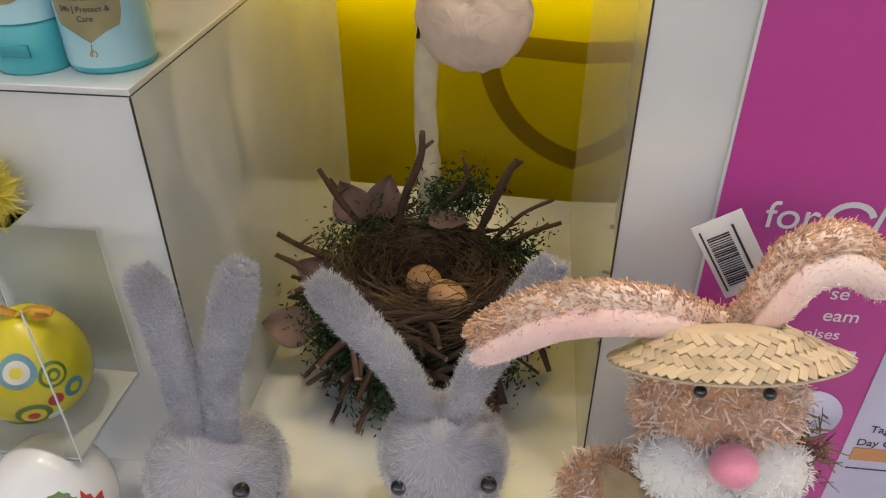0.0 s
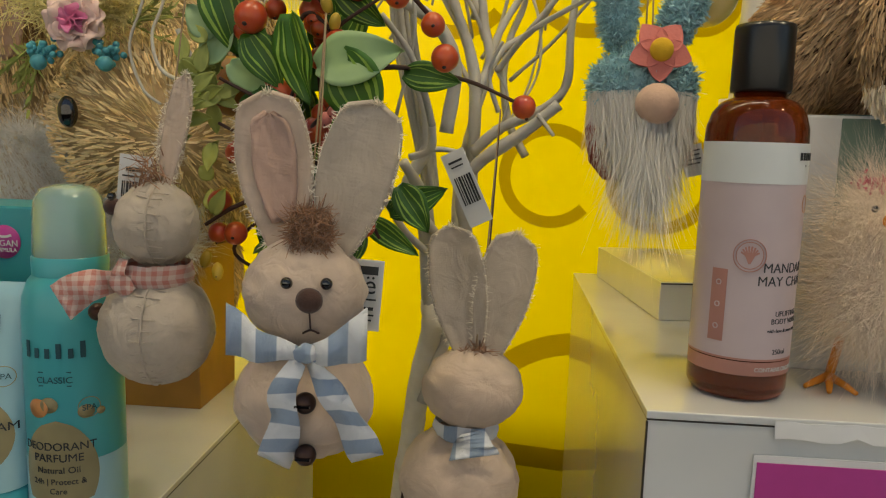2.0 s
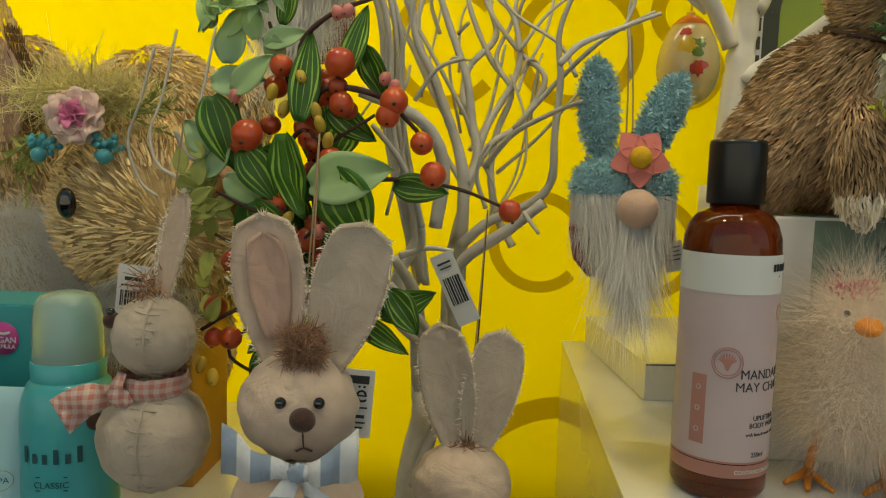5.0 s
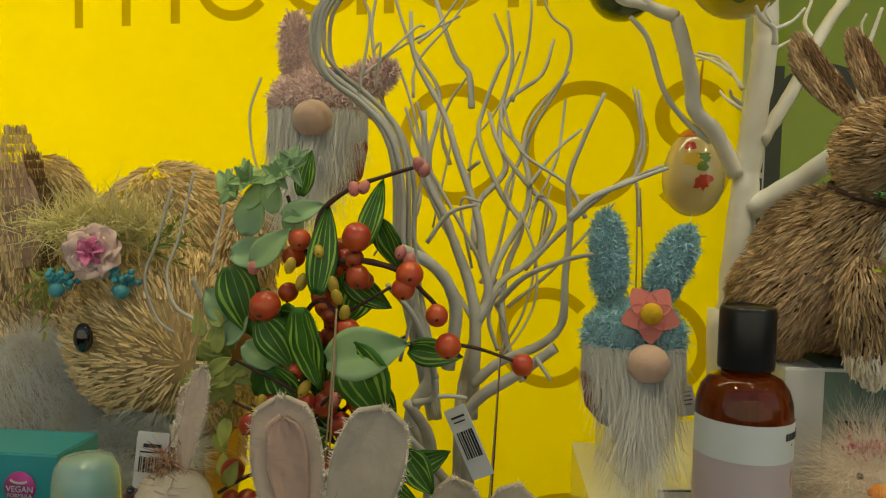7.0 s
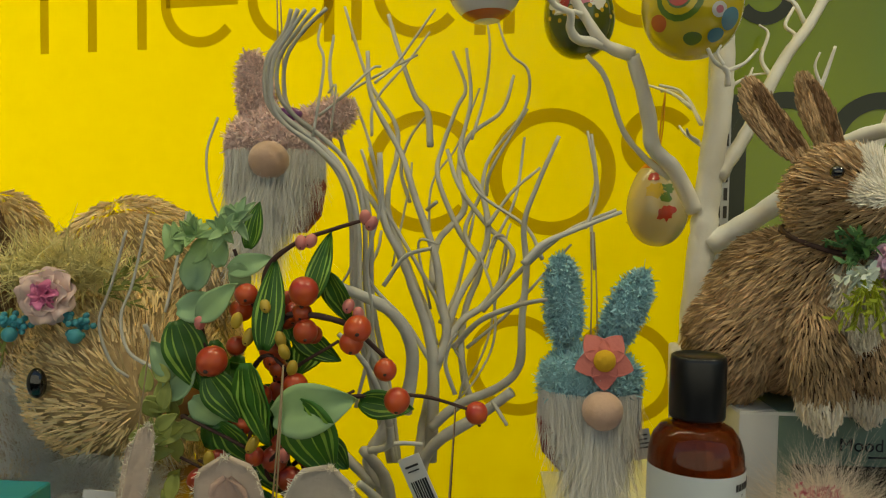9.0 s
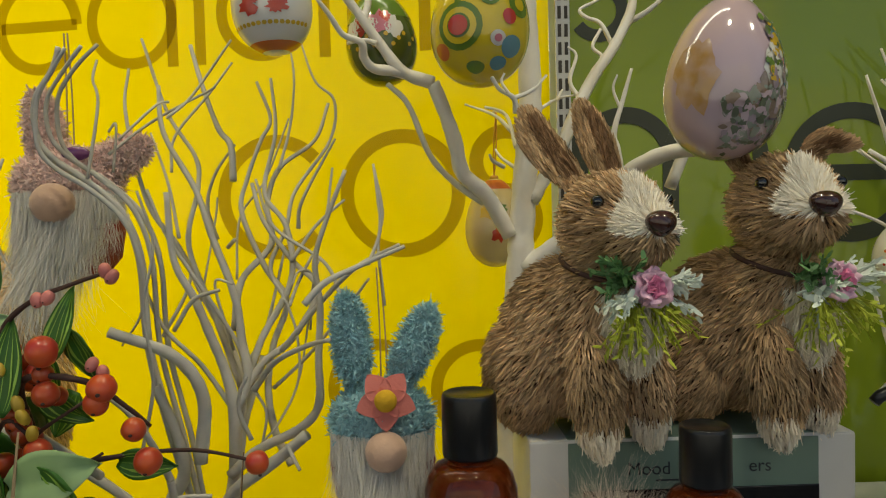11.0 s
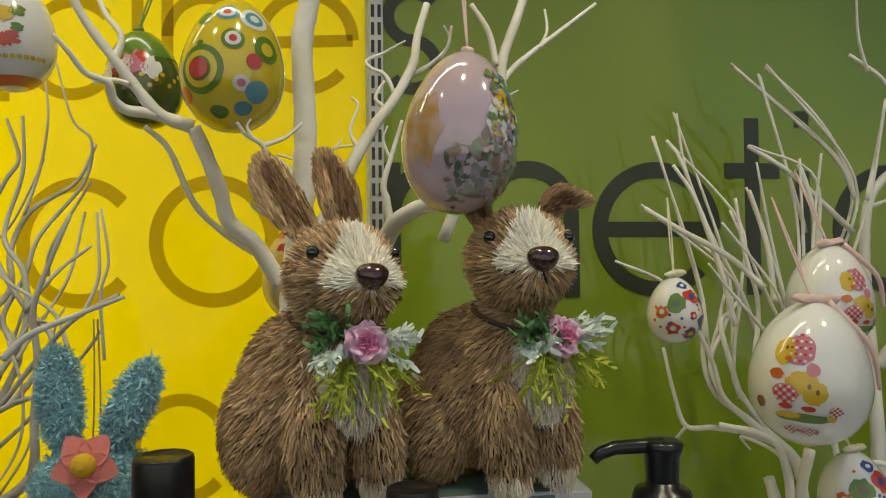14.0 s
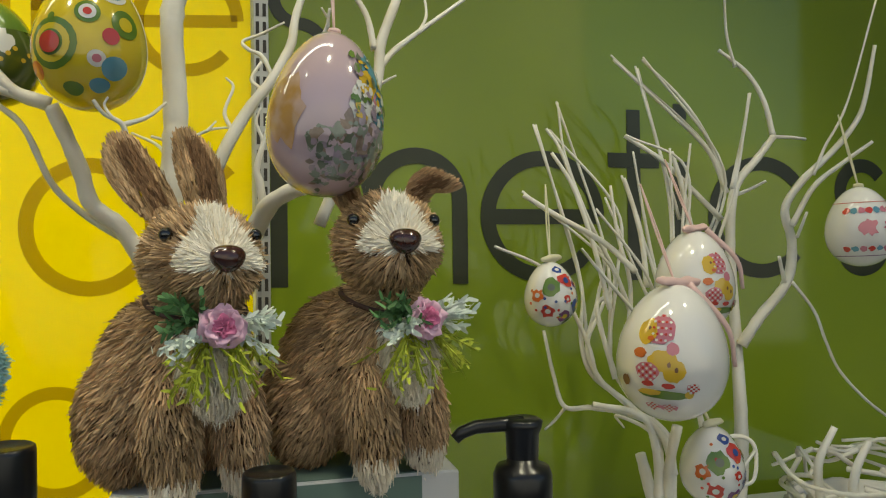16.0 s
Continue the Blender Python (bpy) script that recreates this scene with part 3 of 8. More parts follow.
structure("wall_east", block(1.5, 1.54, -0.02, 1.80, -0.36, 1.49), SIDE, "plain plaster side wall")
structure("wall_north", block(-1.04, 1.54, 1.80, 1.84, -0.36, 1.49), SIDE, "plain plaster wall of the shop behind the panels")
# unseen blocker, added to keep shop_lamp's light off the panel's foot
low = structure("wall_low", block(-1.25, 0.0, 0.08, 0.11, -0.33, 0.25), SIDE, "unseen low wall added to shade the foot of the lit panel")
low.matrix_world = pose(HX - 0.004, HY, 0, 0, 0, YAW_Y)
yel = structure("wall_yellow", block(-1.25, 0.0, 0.0, 0.003, -0.33, 1.45, 0.0), YELLOW, "backlit glossy yellow acrylic back panel with olive lettering")
yel.matrix_world = pose(HX - 0.004, HY, 0, 0, 0, YAW_Y)
grn = structure("wall_green", block(0.006, 1.28, 0.0, 0.02, -0.33, 1.45, 0.0), GREEN, "glossy leaf-green acrylic back panel with dark lettering")
grn.matrix_world = pose(HX, GY, 0)


def lettering(word, centres, base, wall, mat, tall, wide):
    """Letters of outer x-height tall and line width wide, their middles at centres along the wall, standing on base."""
    h = tall - wide
    for ch, x in zip(word, centres):
        lines, w = glyph(ch, h, 1.6 * h)
        g = stroke(lines, wide, 0.0003).fin("letter_" + ch, mat, wall, smooth=False)
        g.location = (x - w / 2, -0.0006, base + wide / 2)


lettering("medicine", (-0.720, -0.5695, -0.455, -0.3745, -0.307, -0.2335, -0.164, -0.060), 0.8360, yel, LETTER_Y, 0.108, 0.0122)
lettering("s", [0.035], 0.832, grn, LETTER_G, 0.108, 0.0122)
lettering("cos", (-0.301, -0.1545, -0.055), 0.6230, yel, LETTER_Y, 0.134, 0.0145)
lettering("metics", (0.112, 0.294, 0.406, 0.457, 0.553, 0.690), 0.6290, grn, LETTER_G, 0.139, 0.0160)
lettering("co", (-0.193, -0.0745), 0.4270, yel, LETTER_Y, 0.110, 0.0125)
big = stroke([arc(0, 0, 0.134, 0, 318, 48), [(-0.134, 0), (0.134, 0)]], 0.024, 0.0003).fin("letter_e", LETTER_Y, yel, smooth=False)
big.location = (-0.138, -0.0006, 0.170)

# slotted track between the panels
track = thing("wall_track", "grey metal slotted shelving track between two panels", "track", (HX + 0.006, GY - 0.002, 0), kind="structure")
part("upright", block(-0.007, 0.007, -0.004, 0.0, 0.0, 1.45, 0.0004), TRACK, track, smooth=False)
for i in range(60):
    for s in (-1, 1):
        if i == 0 and s == -1:
            slot = part("slot", block(-0.0016, 0.0016, -0.0052, -0.0042, -0.006, 0.006, 0), SEAM, track, smooth=False)
            slot.location = (-0.0032, 0, 0.3)
        else:
            o = new("slot", slot.data)
            o.parent = track
            o.location = (0.0032 * s, 0, 0.3 + i * 0.0175)

# ---- display boxes ----
def display_box(label, x0, x1, y0, y1, top, skew=0.0):
    b = thing("display_box", label, "display box", (0, 0, 0), group="display boxes")
    part("top_panel", block(x0, x1, y0, y1, top - 0.004, top, 0.0006), LAMINATE, b, smooth=False)
    part("body", block(x0 + 0.0006, x1 - 0.0006, y0 + 0.0006, y1, 0.0, top - 0.0045, 0.0004), LAMINATE, b, smooth=False)
    part("edge_band", block(x0 + 0.0005, x1 - 0.0005, y0 + 0.0005, y1, top - 0.0049, top - 0.0041, 0), SEAM, b, "dark laminate edge line", smooth=False)
    for x in (x0, x1):
        part("corner_seam", block(x, x + 0.0010, y0, y0 + 0.0010, 0.0, top - 0.0052, 0), SEAM, b, "dark laminate corner line", smooth=False) if x == x0 else \
            part("corner_seam", block(x - 0.0010, x, y0, y0 + 0.0010, 0.0, top - 0.0052, 0), SEAM, b, "dark laminate corner line", smooth=False)
    return b


display_box("white laminate display box holding turquoise toiletries", -0.72, -0.209, 0.347, 0.78, 0.3015)
display_box("white laminate display box holding an amber bottle", 0.055, 0.95, 0.366, 0.748, 0.392)
riser = thing("riser", "thick white laminate slab lying on a display box", "riser", (0.098, 0.556, 0.392), (0, 0, 7))
part("slab", block(0, 0.16, 0, 0.18, 0, 0.028, 0.0006), LAMINATE, riser, smooth=False)
part("edge_line", block(0.0003, 0.1597, -0.0003, 0.1, 0.0262, 0.0272, 0), SEAM, riser, "dark edge line", smooth=False)
for x in (-0.25, 0.25, 0.75):
    d = thing("downlight", "small round recessed ceiling lamp, lit", "ceiling lamp", (x, 0.20, 1.45), group="downlights")
    part("ring", lathe([(0.030, 0), (0.034, -0.003), (0.040, -0.003), (0.042, 0.0)], 32), TRACK, d)
    part("lens", lathe([(0.0, -0.0012), (0.030, -0.0012), (0.030, 0)], 32), LAMPGLOW, d)

# ---- the three display trees ----
def limb(tree, points, r0, r1):
    """One branch of a tree, through points of the place, tapering, with a slightly knotty surface."""
    base, mat = tree
    o = base.matrix_world.translation
    line = smooth_line([Vector(p) - o for p in points], 7)
    name = "trunk" if r0 > 0.0082 else "branch"
    seg = 12 if r0 > 0.006 else 8 if r0 > 0.002 else 6
    return Heap().tube(line, r0, r1, seg, knob=0.14).fin(name, TRUNK_LIT if name == "trunk" and mat is BARK else mat, base)


twisted = (thing("display_tree", "white paper-wrapped tree with thin wavy wire branches", "artificial tree", (-0.084, 0.60, 0.0)), BARK)
eggtree = (thing("display_tree", "white-painted forked branch tree hung with painted eggs", "artificial tree", (0.15, 0.58, 0.392)), BARK2)
whitetree = (thing("display_tree", "white bare twig tree hung with small painted eggs", "artificial tree", (0.60, 0.60, 0.392)), BARK2)
limb(eggtree, [(0.15, 0.58, 0.392), (0.148, 0.58, 0.46), (0.146, 0.58, 0.55)], 0.0135, 0.0115)
limb(twisted, [(-0.084, 0.6, 0.0), (-0.087, 0.6, 0.129), (-0.088, 0.592, 0.194), (-0.084, 0.58, 0.252), (-0.077, 0.545, 0.287), (-0.068, 0.52, 0.35), (-0.059, 0.5, 0.393), (-0.061, 0.5, 0.412)], 0.0115, 0.0066)
limb(whitetree, [(0.60, 0.60, 0.392), (0.60, 0.60, 0.44), (0.605, 0.60, 0.50)], 0.010, 0.008)
limb(whitetree, [(0.57, 0.60, 0.392), (0.545, 0.60, 0.44), (0.53, 0.60, 0.49)], 0.007, 0.0045)
limb(twisted, [(-.059, .5, .393), (-.062, .497, .432), (-.065, .493, .462), (-.076, .49, .485), (-.064, .487, .511), (-.067, .483, .537), (-.077, .48, .566)], 0.0062, 0.0029)
limb(twisted, [(-.059, .5, .393), (-.04, .495, .422), (-.039, .49, .459), (-.042, .485, .481), (-.032, .48, .501), (-.006, .475, .52), (.014, .47, .537)], 0.0047, 0.0034)
limb(twisted, [(-.063, .5, .341), (-.048, .508, .396), (-.046, .516, .433), (-.046, .524, .485), (-.038, .532, .529), (-.025, .54, .572)], 0.0047, 0.0026)
limb(twisted, [(-.063, .49, .444), (-.075, .477, .458), (-.086, .463, .478), (-.09, .45, .485)], 0.0027, 0.0017)
limb(twisted, [(-.037, .5, .482), (-.036, .5, .542), (-.04, .5, .568), (-.048, .5, .59), (-.058, .5, .616), (-.07, .5, .641), (-.073, .5, .683)], 0.0043, 0.0019)
limb(twisted, [(-.036, .5, .542), (-.028, .505, .564), (-.032, .51, .586), (-.037, .515, .616), (-.051, .519, .654), (-.062, .524, .685), (-.083, .529, .723), (-.087, .534, .755)], 0.0035, 0.0014)
limb(twisted, [(-.034, .5, .546), (-.02, .509, .572), (-.002, .518, .586), (.015, .526, .617), (-.002, .535, .636), (-.023, .544, .664), (-.032, .553, .69)], 0.0027, 0.0014)
limb(twisted, [(-.031, .51, .556), (-.022, .52, .586), (-.003, .53, .624), (-.007, .54, .66), (-.023, .55, .684), (-.016, .56, .726), (-.02, .57, .765)], 0.0027, 0.0011)
limb(twisted, [(-.039, .52, .593), (-.037, .534, .624), (-.019, .548, .648), (-.024, .562, .675), (-.017, .576, .702), (.007, .59, .723), (.016, .604, .752)], 0.0027, 0.0012)
limb(twisted, [(-.037, .49, .507), (-.019, .489, .523), (.006, .488, .535), (.019, .487, .55), (.02, .486, .579), (.022, .485, .611), (.02, .484, .639), (.028, .483, .664), (.04, .482, .693)], 0.0035, 0.0012)
limb(twisted, [(.018, .45, .616), (.03, .453, .628), (.05, .457, .637), (.075, .46, .647)], 0.0023, 0.0012)
limb(twisted, [(-.023, .5, .558), (-.006, .483, .578), (.016, .467, .59), (.032, .45, .596)], 0.0022, 0.0012)
limb(twisted, [(.054, .458, .637), (.061, .462, .656), (.06, .466, .676), (.058, .47, .693)], 0.0012, 0.0008)
limb(twisted, [(-.008, .52, .619), (.002, .515, .591), (.003, .51, .561), (-.008, .505, .537), (-.021, .5, .522)], 0.0010, 0.0007)
limb(twisted, [(-.003, .53, .636), (.014, .535, .66), (.033, .54, .677)], 0.0016, 0.0010)
limb(twisted, [(-.044, .55, .692), (-.047, .558, .717), (-.057, .565, .73), (-.069, .572, .761), (-.079, .58, .792)], 0.0025, 0.0014)
limb(twisted, [(-.059, .56, .652), (-.066, .563, .675), (-.061, .567, .698), (-.047, .57, .719)], 0.0016, 0.0010)
limb(twisted, [(-.068, .49, .598), (-.054, .485, .617), (-.037, .48, .623)], 0.0017, 0.0011)
limb(twisted, [(-.044, .53, .647), (-.037, .52, .652)], 0.0016, 0.0013)
limb(twisted, [(-.023, .5, .558), (-.016, .5, .543), (-.019, .5, .524)], 0.0012, 0.0008)
limb(twisted, [(.002, .47, .531), (.011, .46, .519)], 0.0014, 0.0011)
limb(twisted, [(.007, .54, .589), (.011, .533, .625), (.003, .527, .63), (-.001, .52, .621)], 0.0009, 0.0007)
limb(twisted, [(-.021, .48, .532), (-.027, .477, .55), (-.025, .473, .563), (-.02, .47, .572)], 0.0016, 0.0010)
limb(twisted, [(-.004, .57, .658), (-.0, .567, .678), (.025, .565, .721)], 0.0017, 0.0009)
limb(twisted, [(-.015, .56, .698), (-.006, .563, .731), (-.003, .567, .764), (-.006, .57, .789)], 0.0012, 0.0007)
limb(twisted, [(-.076, .53, .654), (-.085, .54, .69), (-.099, .55, .726)], 0.0014, 0.0008)
limb(twisted, [(-.086, .55, .699), (-.085, .557, .724), (-.062, .563, .754), (-.047, .57, .777)], 0.0012, 0.0008)
limb(twisted, [(-.034, .53, .569), (-.024, .54, .588), (-.017, .55, .618), (-.012, .56, .645)], 0.0016, 0.0010)
limb(twisted, [(-.07, .55, .606), (-.059, .555, .664), (-.058, .56, .681)], 0.0009, 0.0007)
limb(twisted, [(-.1, .56, .584), (-.084, .565, .614), (-.081, .57, .631)], 0.0016, 0.0012)
limb(twisted, [(-.062, .5, .481), (-.073, .496, .526), (-.085, .493, .586), (-.086, .49, .641), (-.095, .486, .671), (-.112, .483, .689), (-.13, .479, .703), (-.138, .476, .716), (-.137, .472, .736), (-.125, .468, .752), (-.118, .465, .765)], 0.0027, 0.0013)
limb(twisted, [(-.06, .505, .479), (-.068, .502, .526), (-.08, .499, .586), (-.082, .496, .642), (-.091, .493, .673), (-.109, .49, .692), (-.127, .487, .706), (-.135, .484, .719), (-.134, .481, .738), (-.122, .478, .755), (-.11, .475, .768)], 0.0020, 0.0013)
limb(twisted, [(-.065, .507, .478), (-.076, .505, .525), (-.089, .502, .585), (-.091, .499, .639), (-.099, .496, .669), (-.118, .494, .689), (-.136, .491, .703), (-.144, .488, .716), (-.143, .486, .739), (-.131, .483, .756), (-.126, .48, .769)], 0.0020, 0.0013)
limb(twisted, [(-.059, .51, .478), (-.065, .507, .525), (-.077, .505, .585), (-.079, .503, .638), (-.088, .5, .669), (-.106, .498, .689), (-.125, .495, .703), (-.133, .493, .717), (-.132, .49, .74), (-.121, .488, .757), (-.105, .485, .771)], 0.0020, 0.0013)
limb(twisted, [(-.061, .497, .482), (-.07, .493, .527), (-.082, .489, .586), (-.084, .486, .635), (-.092, .482, .665), (-.109, .478, .684), (-.127, .474, .697), (-.135, .47, .71), (-.133, .467, .735), (-.122, .463, .751), (-.112, .459, .763)], 0.0020, 0.0013)
limb(twisted, [(-.112, .48, .691), (-.107, .487, .736), (-.112, .493, .752), (-.112, .5, .765)], 0.0011, 0.0008)
limb(twisted, [(-.101, .5, .716), (-.081, .51, .738), (-.076, .52, .742)], 0.0009, 0.0008)
limb(twisted, [(-.105, .5, .696), (-.102, .5, .725), (-.107, .5, .721)], 0.0009, 0.0008)
limb(twisted, [(-.097, .5, .67), (-.09, .5, .615), (-.104, .5, .588)], 0.0009, 0.0008)
limb(twisted, [(-.057, .442, .522), (-.061, .435, .539), (-.069, .427, .56), (-.083, .42, .578)], 0.0023, 0.0015)
limb(twisted, [(-.057, .442, .522), (-.058, .446, .509), (-.07, .45, .504)], 0.0023, 0.0021)
limb(twisted, [(-.06, .446, .509), (-.05, .451, .509), (-.039, .456, .507)], 0.0017, 0.0014)
limb(twisted, [(-.074, .44, .488), (-.062, .455, .47), (-.048, .47, .447)], 0.0023, 0.0034)
limb(twisted, [(-.075, .46, .501), (-.064, .48, .476), (-.061, .5, .434)], 0.0031, 0.0051)
limb(twisted, [(-.241, .5, .63), (-.251, .5, .595), (-.26, .5, .568), (-.252, .5, .542), (-.24, .5, .532)], 0.0010, 0.0011)
limb(twisted, [(-.226, .5, .641), (-.234, .494, .596), (-.239, .488, .574), (-.231, .482, .553), (-.211, .476, .543), (-.186, .47, .527)], 0.0009, 0.0015)
limb(twisted, [(-.2, .5, .643), (-.204, .49, .605), (-.206, .48, .579)], 0.0010, 0.0011)
limb(twisted, [(-.194, .54, .71), (-.201, .537, .684), (-.196, .533, .652), (-.185, .53, .632)], 0.0011, 0.0008)
limb(twisted, [(-.21, .46, .574), (-.204, .466, .559), (-.188, .472, .556), (-.152, .478, .534), (-.109, .484, .505), (-.072, .49, .468)], 0.0016, 0.0034)
limb(twisted, [(-.116, .4, .571), (-.11, .413, .556), (-.101, .427, .54), (-.094, .44, .526)], 0.0014, 0.0026)
limb(twisted, [(-.039, .52, .505), (-.037, .526, .539), (-.042, .531, .574), (-.062, .537, .611), (-.081, .543, .648), (-.103, .549, .679), (-.117, .554, .74), (-.116, .56, .772)], 0.0030, 0.0010)
limb(twisted, [(-.036, .52, .555), (-.052, .528, .597), (-.072, .537, .648), (-.067, .545, .686), (-.07, .553, .709), (-.091, .562, .741), (-.11, .57, .795)], 0.0025, 0.0010)
limb(twisted, [(-.12, .53, .71), (-.093, .54, .733), (-.054, .55, .756)], 0.0011, 0.0008)
limb(twisted, [(-.081, .53, .733), (-.067, .54, .749), (-.042, .55, .788)], 0.0012, 0.0008)
limb(twisted, [(-.003, .51, .506), (-.014, .516, .526), (-.019, .522, .554), (-.016, .528, .581), (-.007, .534, .61), (-.022, .54, .632), (-.038, .546, .67), (-.035, .552, .693), (-.026, .558, .72), (-.02, .564, .736), (-.03, .57, .763)], 0.0028, 0.0011)
limb(twisted, [(-.006, .53, .61), (-.018, .537, .632), (-.008, .544, .658), (-.002, .551, .684), (.022, .559, .719), (.025, .566, .748), (.01, .573, .765), (-.003, .58, .806)], 0.0019, 0.0007)
limb(twisted, [(-.003, .52, .608), (.002, .533, .624), (.017, .547, .657), (.023, .56, .7)], 0.0014, 0.0009)
limb(twisted, [(.062, .47, .612), (.059, .473, .648), (.062, .477, .667), (.057, .48, .696)], 0.0010, 0.0008)
limb(twisted, [(-.005, .5, .582), (.023, .487, .614), (.046, .473, .635), (.072, .46, .648)], 0.0019, 0.0011)
limb(twisted, [(.033, .5, .616), (.022, .507, .637), (-.01, .513, .66), (-.022, .52, .691)], 0.0014, 0.0009)
limb(twisted, [(-.032, .51, .578), (-.038, .508, .593), (-.059, .505, .629), (-.075, .502, .657), (-.085, .5, .685)], 0.0017, 0.0011)
limb(twisted, [(-.038, .5, .548), (-.055, .5, .574), (-.078, .5, .599), (-.091, .5, .63)], 0.0019, 0.0011)
limb(twisted, [(-.052, .48, .519), (-.048, .477, .559), (-.063, .473, .585), (-.099, .47, .601)], 0.0043, 0.0034)
limb(twisted, [(-.08, .46, .527), (-.07, .458, .574), (-.073, .455, .615), (-.065, .452, .652), (-.072, .45, .682)], 0.0012, 0.0008)
limb(twisted, [(-.015, .52, .554), (.012, .513, .579), (.039, .507, .611), (.051, .5, .626)], 0.0014, 0.0008)
limb(twisted, [(-.044, .55, .624), (-.043, .56, .666), (-.026, .57, .694), (-.01, .58, .738)], 0.0010, 0.0007)
limb(twisted, [(-.04, .52, .58), (-.048, .51, .624), (-.034, .5, .625)], 0.0011, 0.0008)
limb(twisted, [(-.018, .53, .522), (-.001, .537, .557), (.01, .543, .623), (.014, .55, .638)], 0.0009, 0.0007)
limb(eggtree, [(.146, .58, .475), (.151, .579, .558), (.155, .579, .616), (.158, .578, .653), (.161, .578, .69), (.165, .577, .727), (.166, .577, .764), (.164, .576, .822), (.169, .576, .855), (.166, .575, .896)], 0.0103, 0.0072)
limb(eggtree, [(.149, .575, .649), (.132, .569, .678), (.115, .563, .694), (.11, .557, .714), (.103, .551, .735), (.095, .545, .755)], 0.0062, 0.0048)
limb(eggtree, [(.095, .545, .755), (.075, .54, .762), (.06, .535, .78), (.05, .53, .794), (.035, .525, .815), (.025, .52, .835)], 0.0046, 0.0024)
limb(eggtree, [(.095, .545, .755), (.07, .539, .762), (.056, .532, .763), (.05, .526, .769), (.049, .519, .777), (.038, .513, .781), (.031, .506, .791), (.024, .5, .8)], 0.0040, 0.0013)
limb(eggtree, [(.05, .53, .794), (.053, .533, .81), (.042, .537, .826), (.034, .54, .846)], 0.0027, 0.0014)
limb(eggtree, [(.058, .53, .779), (.05, .525, .78), (.04, .52, .777)], 0.0018, 0.0011)
limb(eggtree, [(.16, .575, .624), (.192, .562, .648), (.213, .55, .668), (.223, .537, .685), (.23, .525, .694), (.245, .512, .701), (.262, .5, .702)], 0.0081, 0.0045)
limb(eggtree, [(.225, .55, .685), (.222, .55, .707), (.22, .55, .719), (.227, .55, .743), (.233, .55, .763)], 0.0032, 0.0011)
limb(eggtree, [(.225, .55, .735), (.22, .55, .749), (.223, .55, .759)], 0.0012, 0.0007)
limb(eggtree, [(.165, .575, .673), (.187, .579, .71), (.201, .582, .74), (.215, .586, .765), (.231, .589, .787), (.245, .593, .814), (.249, .596, .836), (.257, .6, .863)], 0.0054, 0.0027)
limb(eggtree, [(.215, .59, .766), (.223, .593, .78), (.217, .597, .789), (.224, .6, .803)], 0.0020, 0.0011)
limb(eggtree, [(.206, .585, .746), (.198, .59, .762), (.204, .595, .782), (.199, .6, .79)], 0.0018, 0.0009)
limb(eggtree, [(.233, .6, .79), (.225, .604, .808), (.215, .608, .814), (.211, .612, .821), (.225, .616, .829), (.242, .62, .84)], 0.0018, 0.0009)
limb(eggtree, [(.244, .6, .807), (.258, .593, .814), (.27, .587, .825), (.273, .58, .84)], 0.0023, 0.0011)
limb(eggtree, [(.266, .6, .82), (.273, .59, .832), (.267, .58, .84)], 0.0014, 0.0009)
limb(eggtree, [(.262, .56, .68), (.291, .562, .749), (.305, .564, .786), (.308, .566, .812), (.319, .568, .842), (.328, .57, .868)], 0.0045, 0.0032)
limb(eggtree, [(.307, .565, .795), (.319, .569, .809), (.341, .572, .827), (.36, .576, .842), (.384, .58, .861)], 0.0027, 0.0013)
limb(eggtree, [(.306, .565, .782), (.318, .56, .788)], 0.0013, 0.0008)
limb(eggtree, [(.303, .565, .807), (.298, .567, .832), (.286, .57, .853)], 0.0027, 0.0018)
limb(eggtree, [(.336, .57, .822), (.344, .575, .837), (.344, .58, .855)], 0.0014, 0.0009)
limb(eggtree, [(.146, .5, .727), (.144, .497, .736), (.135, .493, .741), (.13, .49, .748)], 0.0020, 0.0011)
limb(eggtree, [(.144, .5, .736), (.157, .505, .742), (.167, .51, .752)], 0.0016, 0.0009)
limb(eggtree, [(.14, .49, .738), (.136, .49, .745), (.138, .49, .75)], 0.0011, 0.0007)
limb(eggtree, [(.143, .55, .697), (.135, .545, .701), (.132, .54, .705)], 0.0016, 0.0009)
limb(eggtree, [(.172, .58, .74), (.188, .585, .749), (.202, .59, .752)], 0.0014, 0.0007)
limb(eggtree, [(.186, .58, .747), (.192, .59, .756)], 0.0011, 0.0007)
limb(eggtree, [(.13, .575, .673), (.109, .568, .688), (.092, .56, .707), (.078, .552, .741), (.064, .545, .755)], 0.0026, 0.0018)
limb(eggtree, [(.14, .66, .755), (.154, .65, .749), (.158, .64, .738)], 0.0013, 0.0009)
limb(eggtree, [(.157, .62, .73), (.146, .645, .746), (.124, .67, .759)], 0.0018, 0.0009)
limb(eggtree, [(.157, .595, .715), (.157, .64, .742), (.154, .68, .754), (.150, .698, .756)], 0.0018, 0.0011)
limb(eggtree, [(.157, .59, .698), (.146, .595, .707), (.142, .6, .714)], 0.0016, 0.0009)
limb(whitetree, [(.619, .6, .407), (.628, .602, .464), (.631, .605, .513), (.63, .607, .562), (.63, .61, .601), (.628, .612, .667), (.636, .615, .715), (.662, .617, .744), (.681, .62, .764)], 0.0066, 0.0030)
limb(whitetree, [(.681, .62, .764), (.677, .627, .798), (.664, .633, .825), (.639, .64, .847)], 0.0027, 0.0015)
limb(whitetree, [(.649, .63, .829), (.637, .625, .858), (.632, .62, .897)], 0.0017, 0.0010)
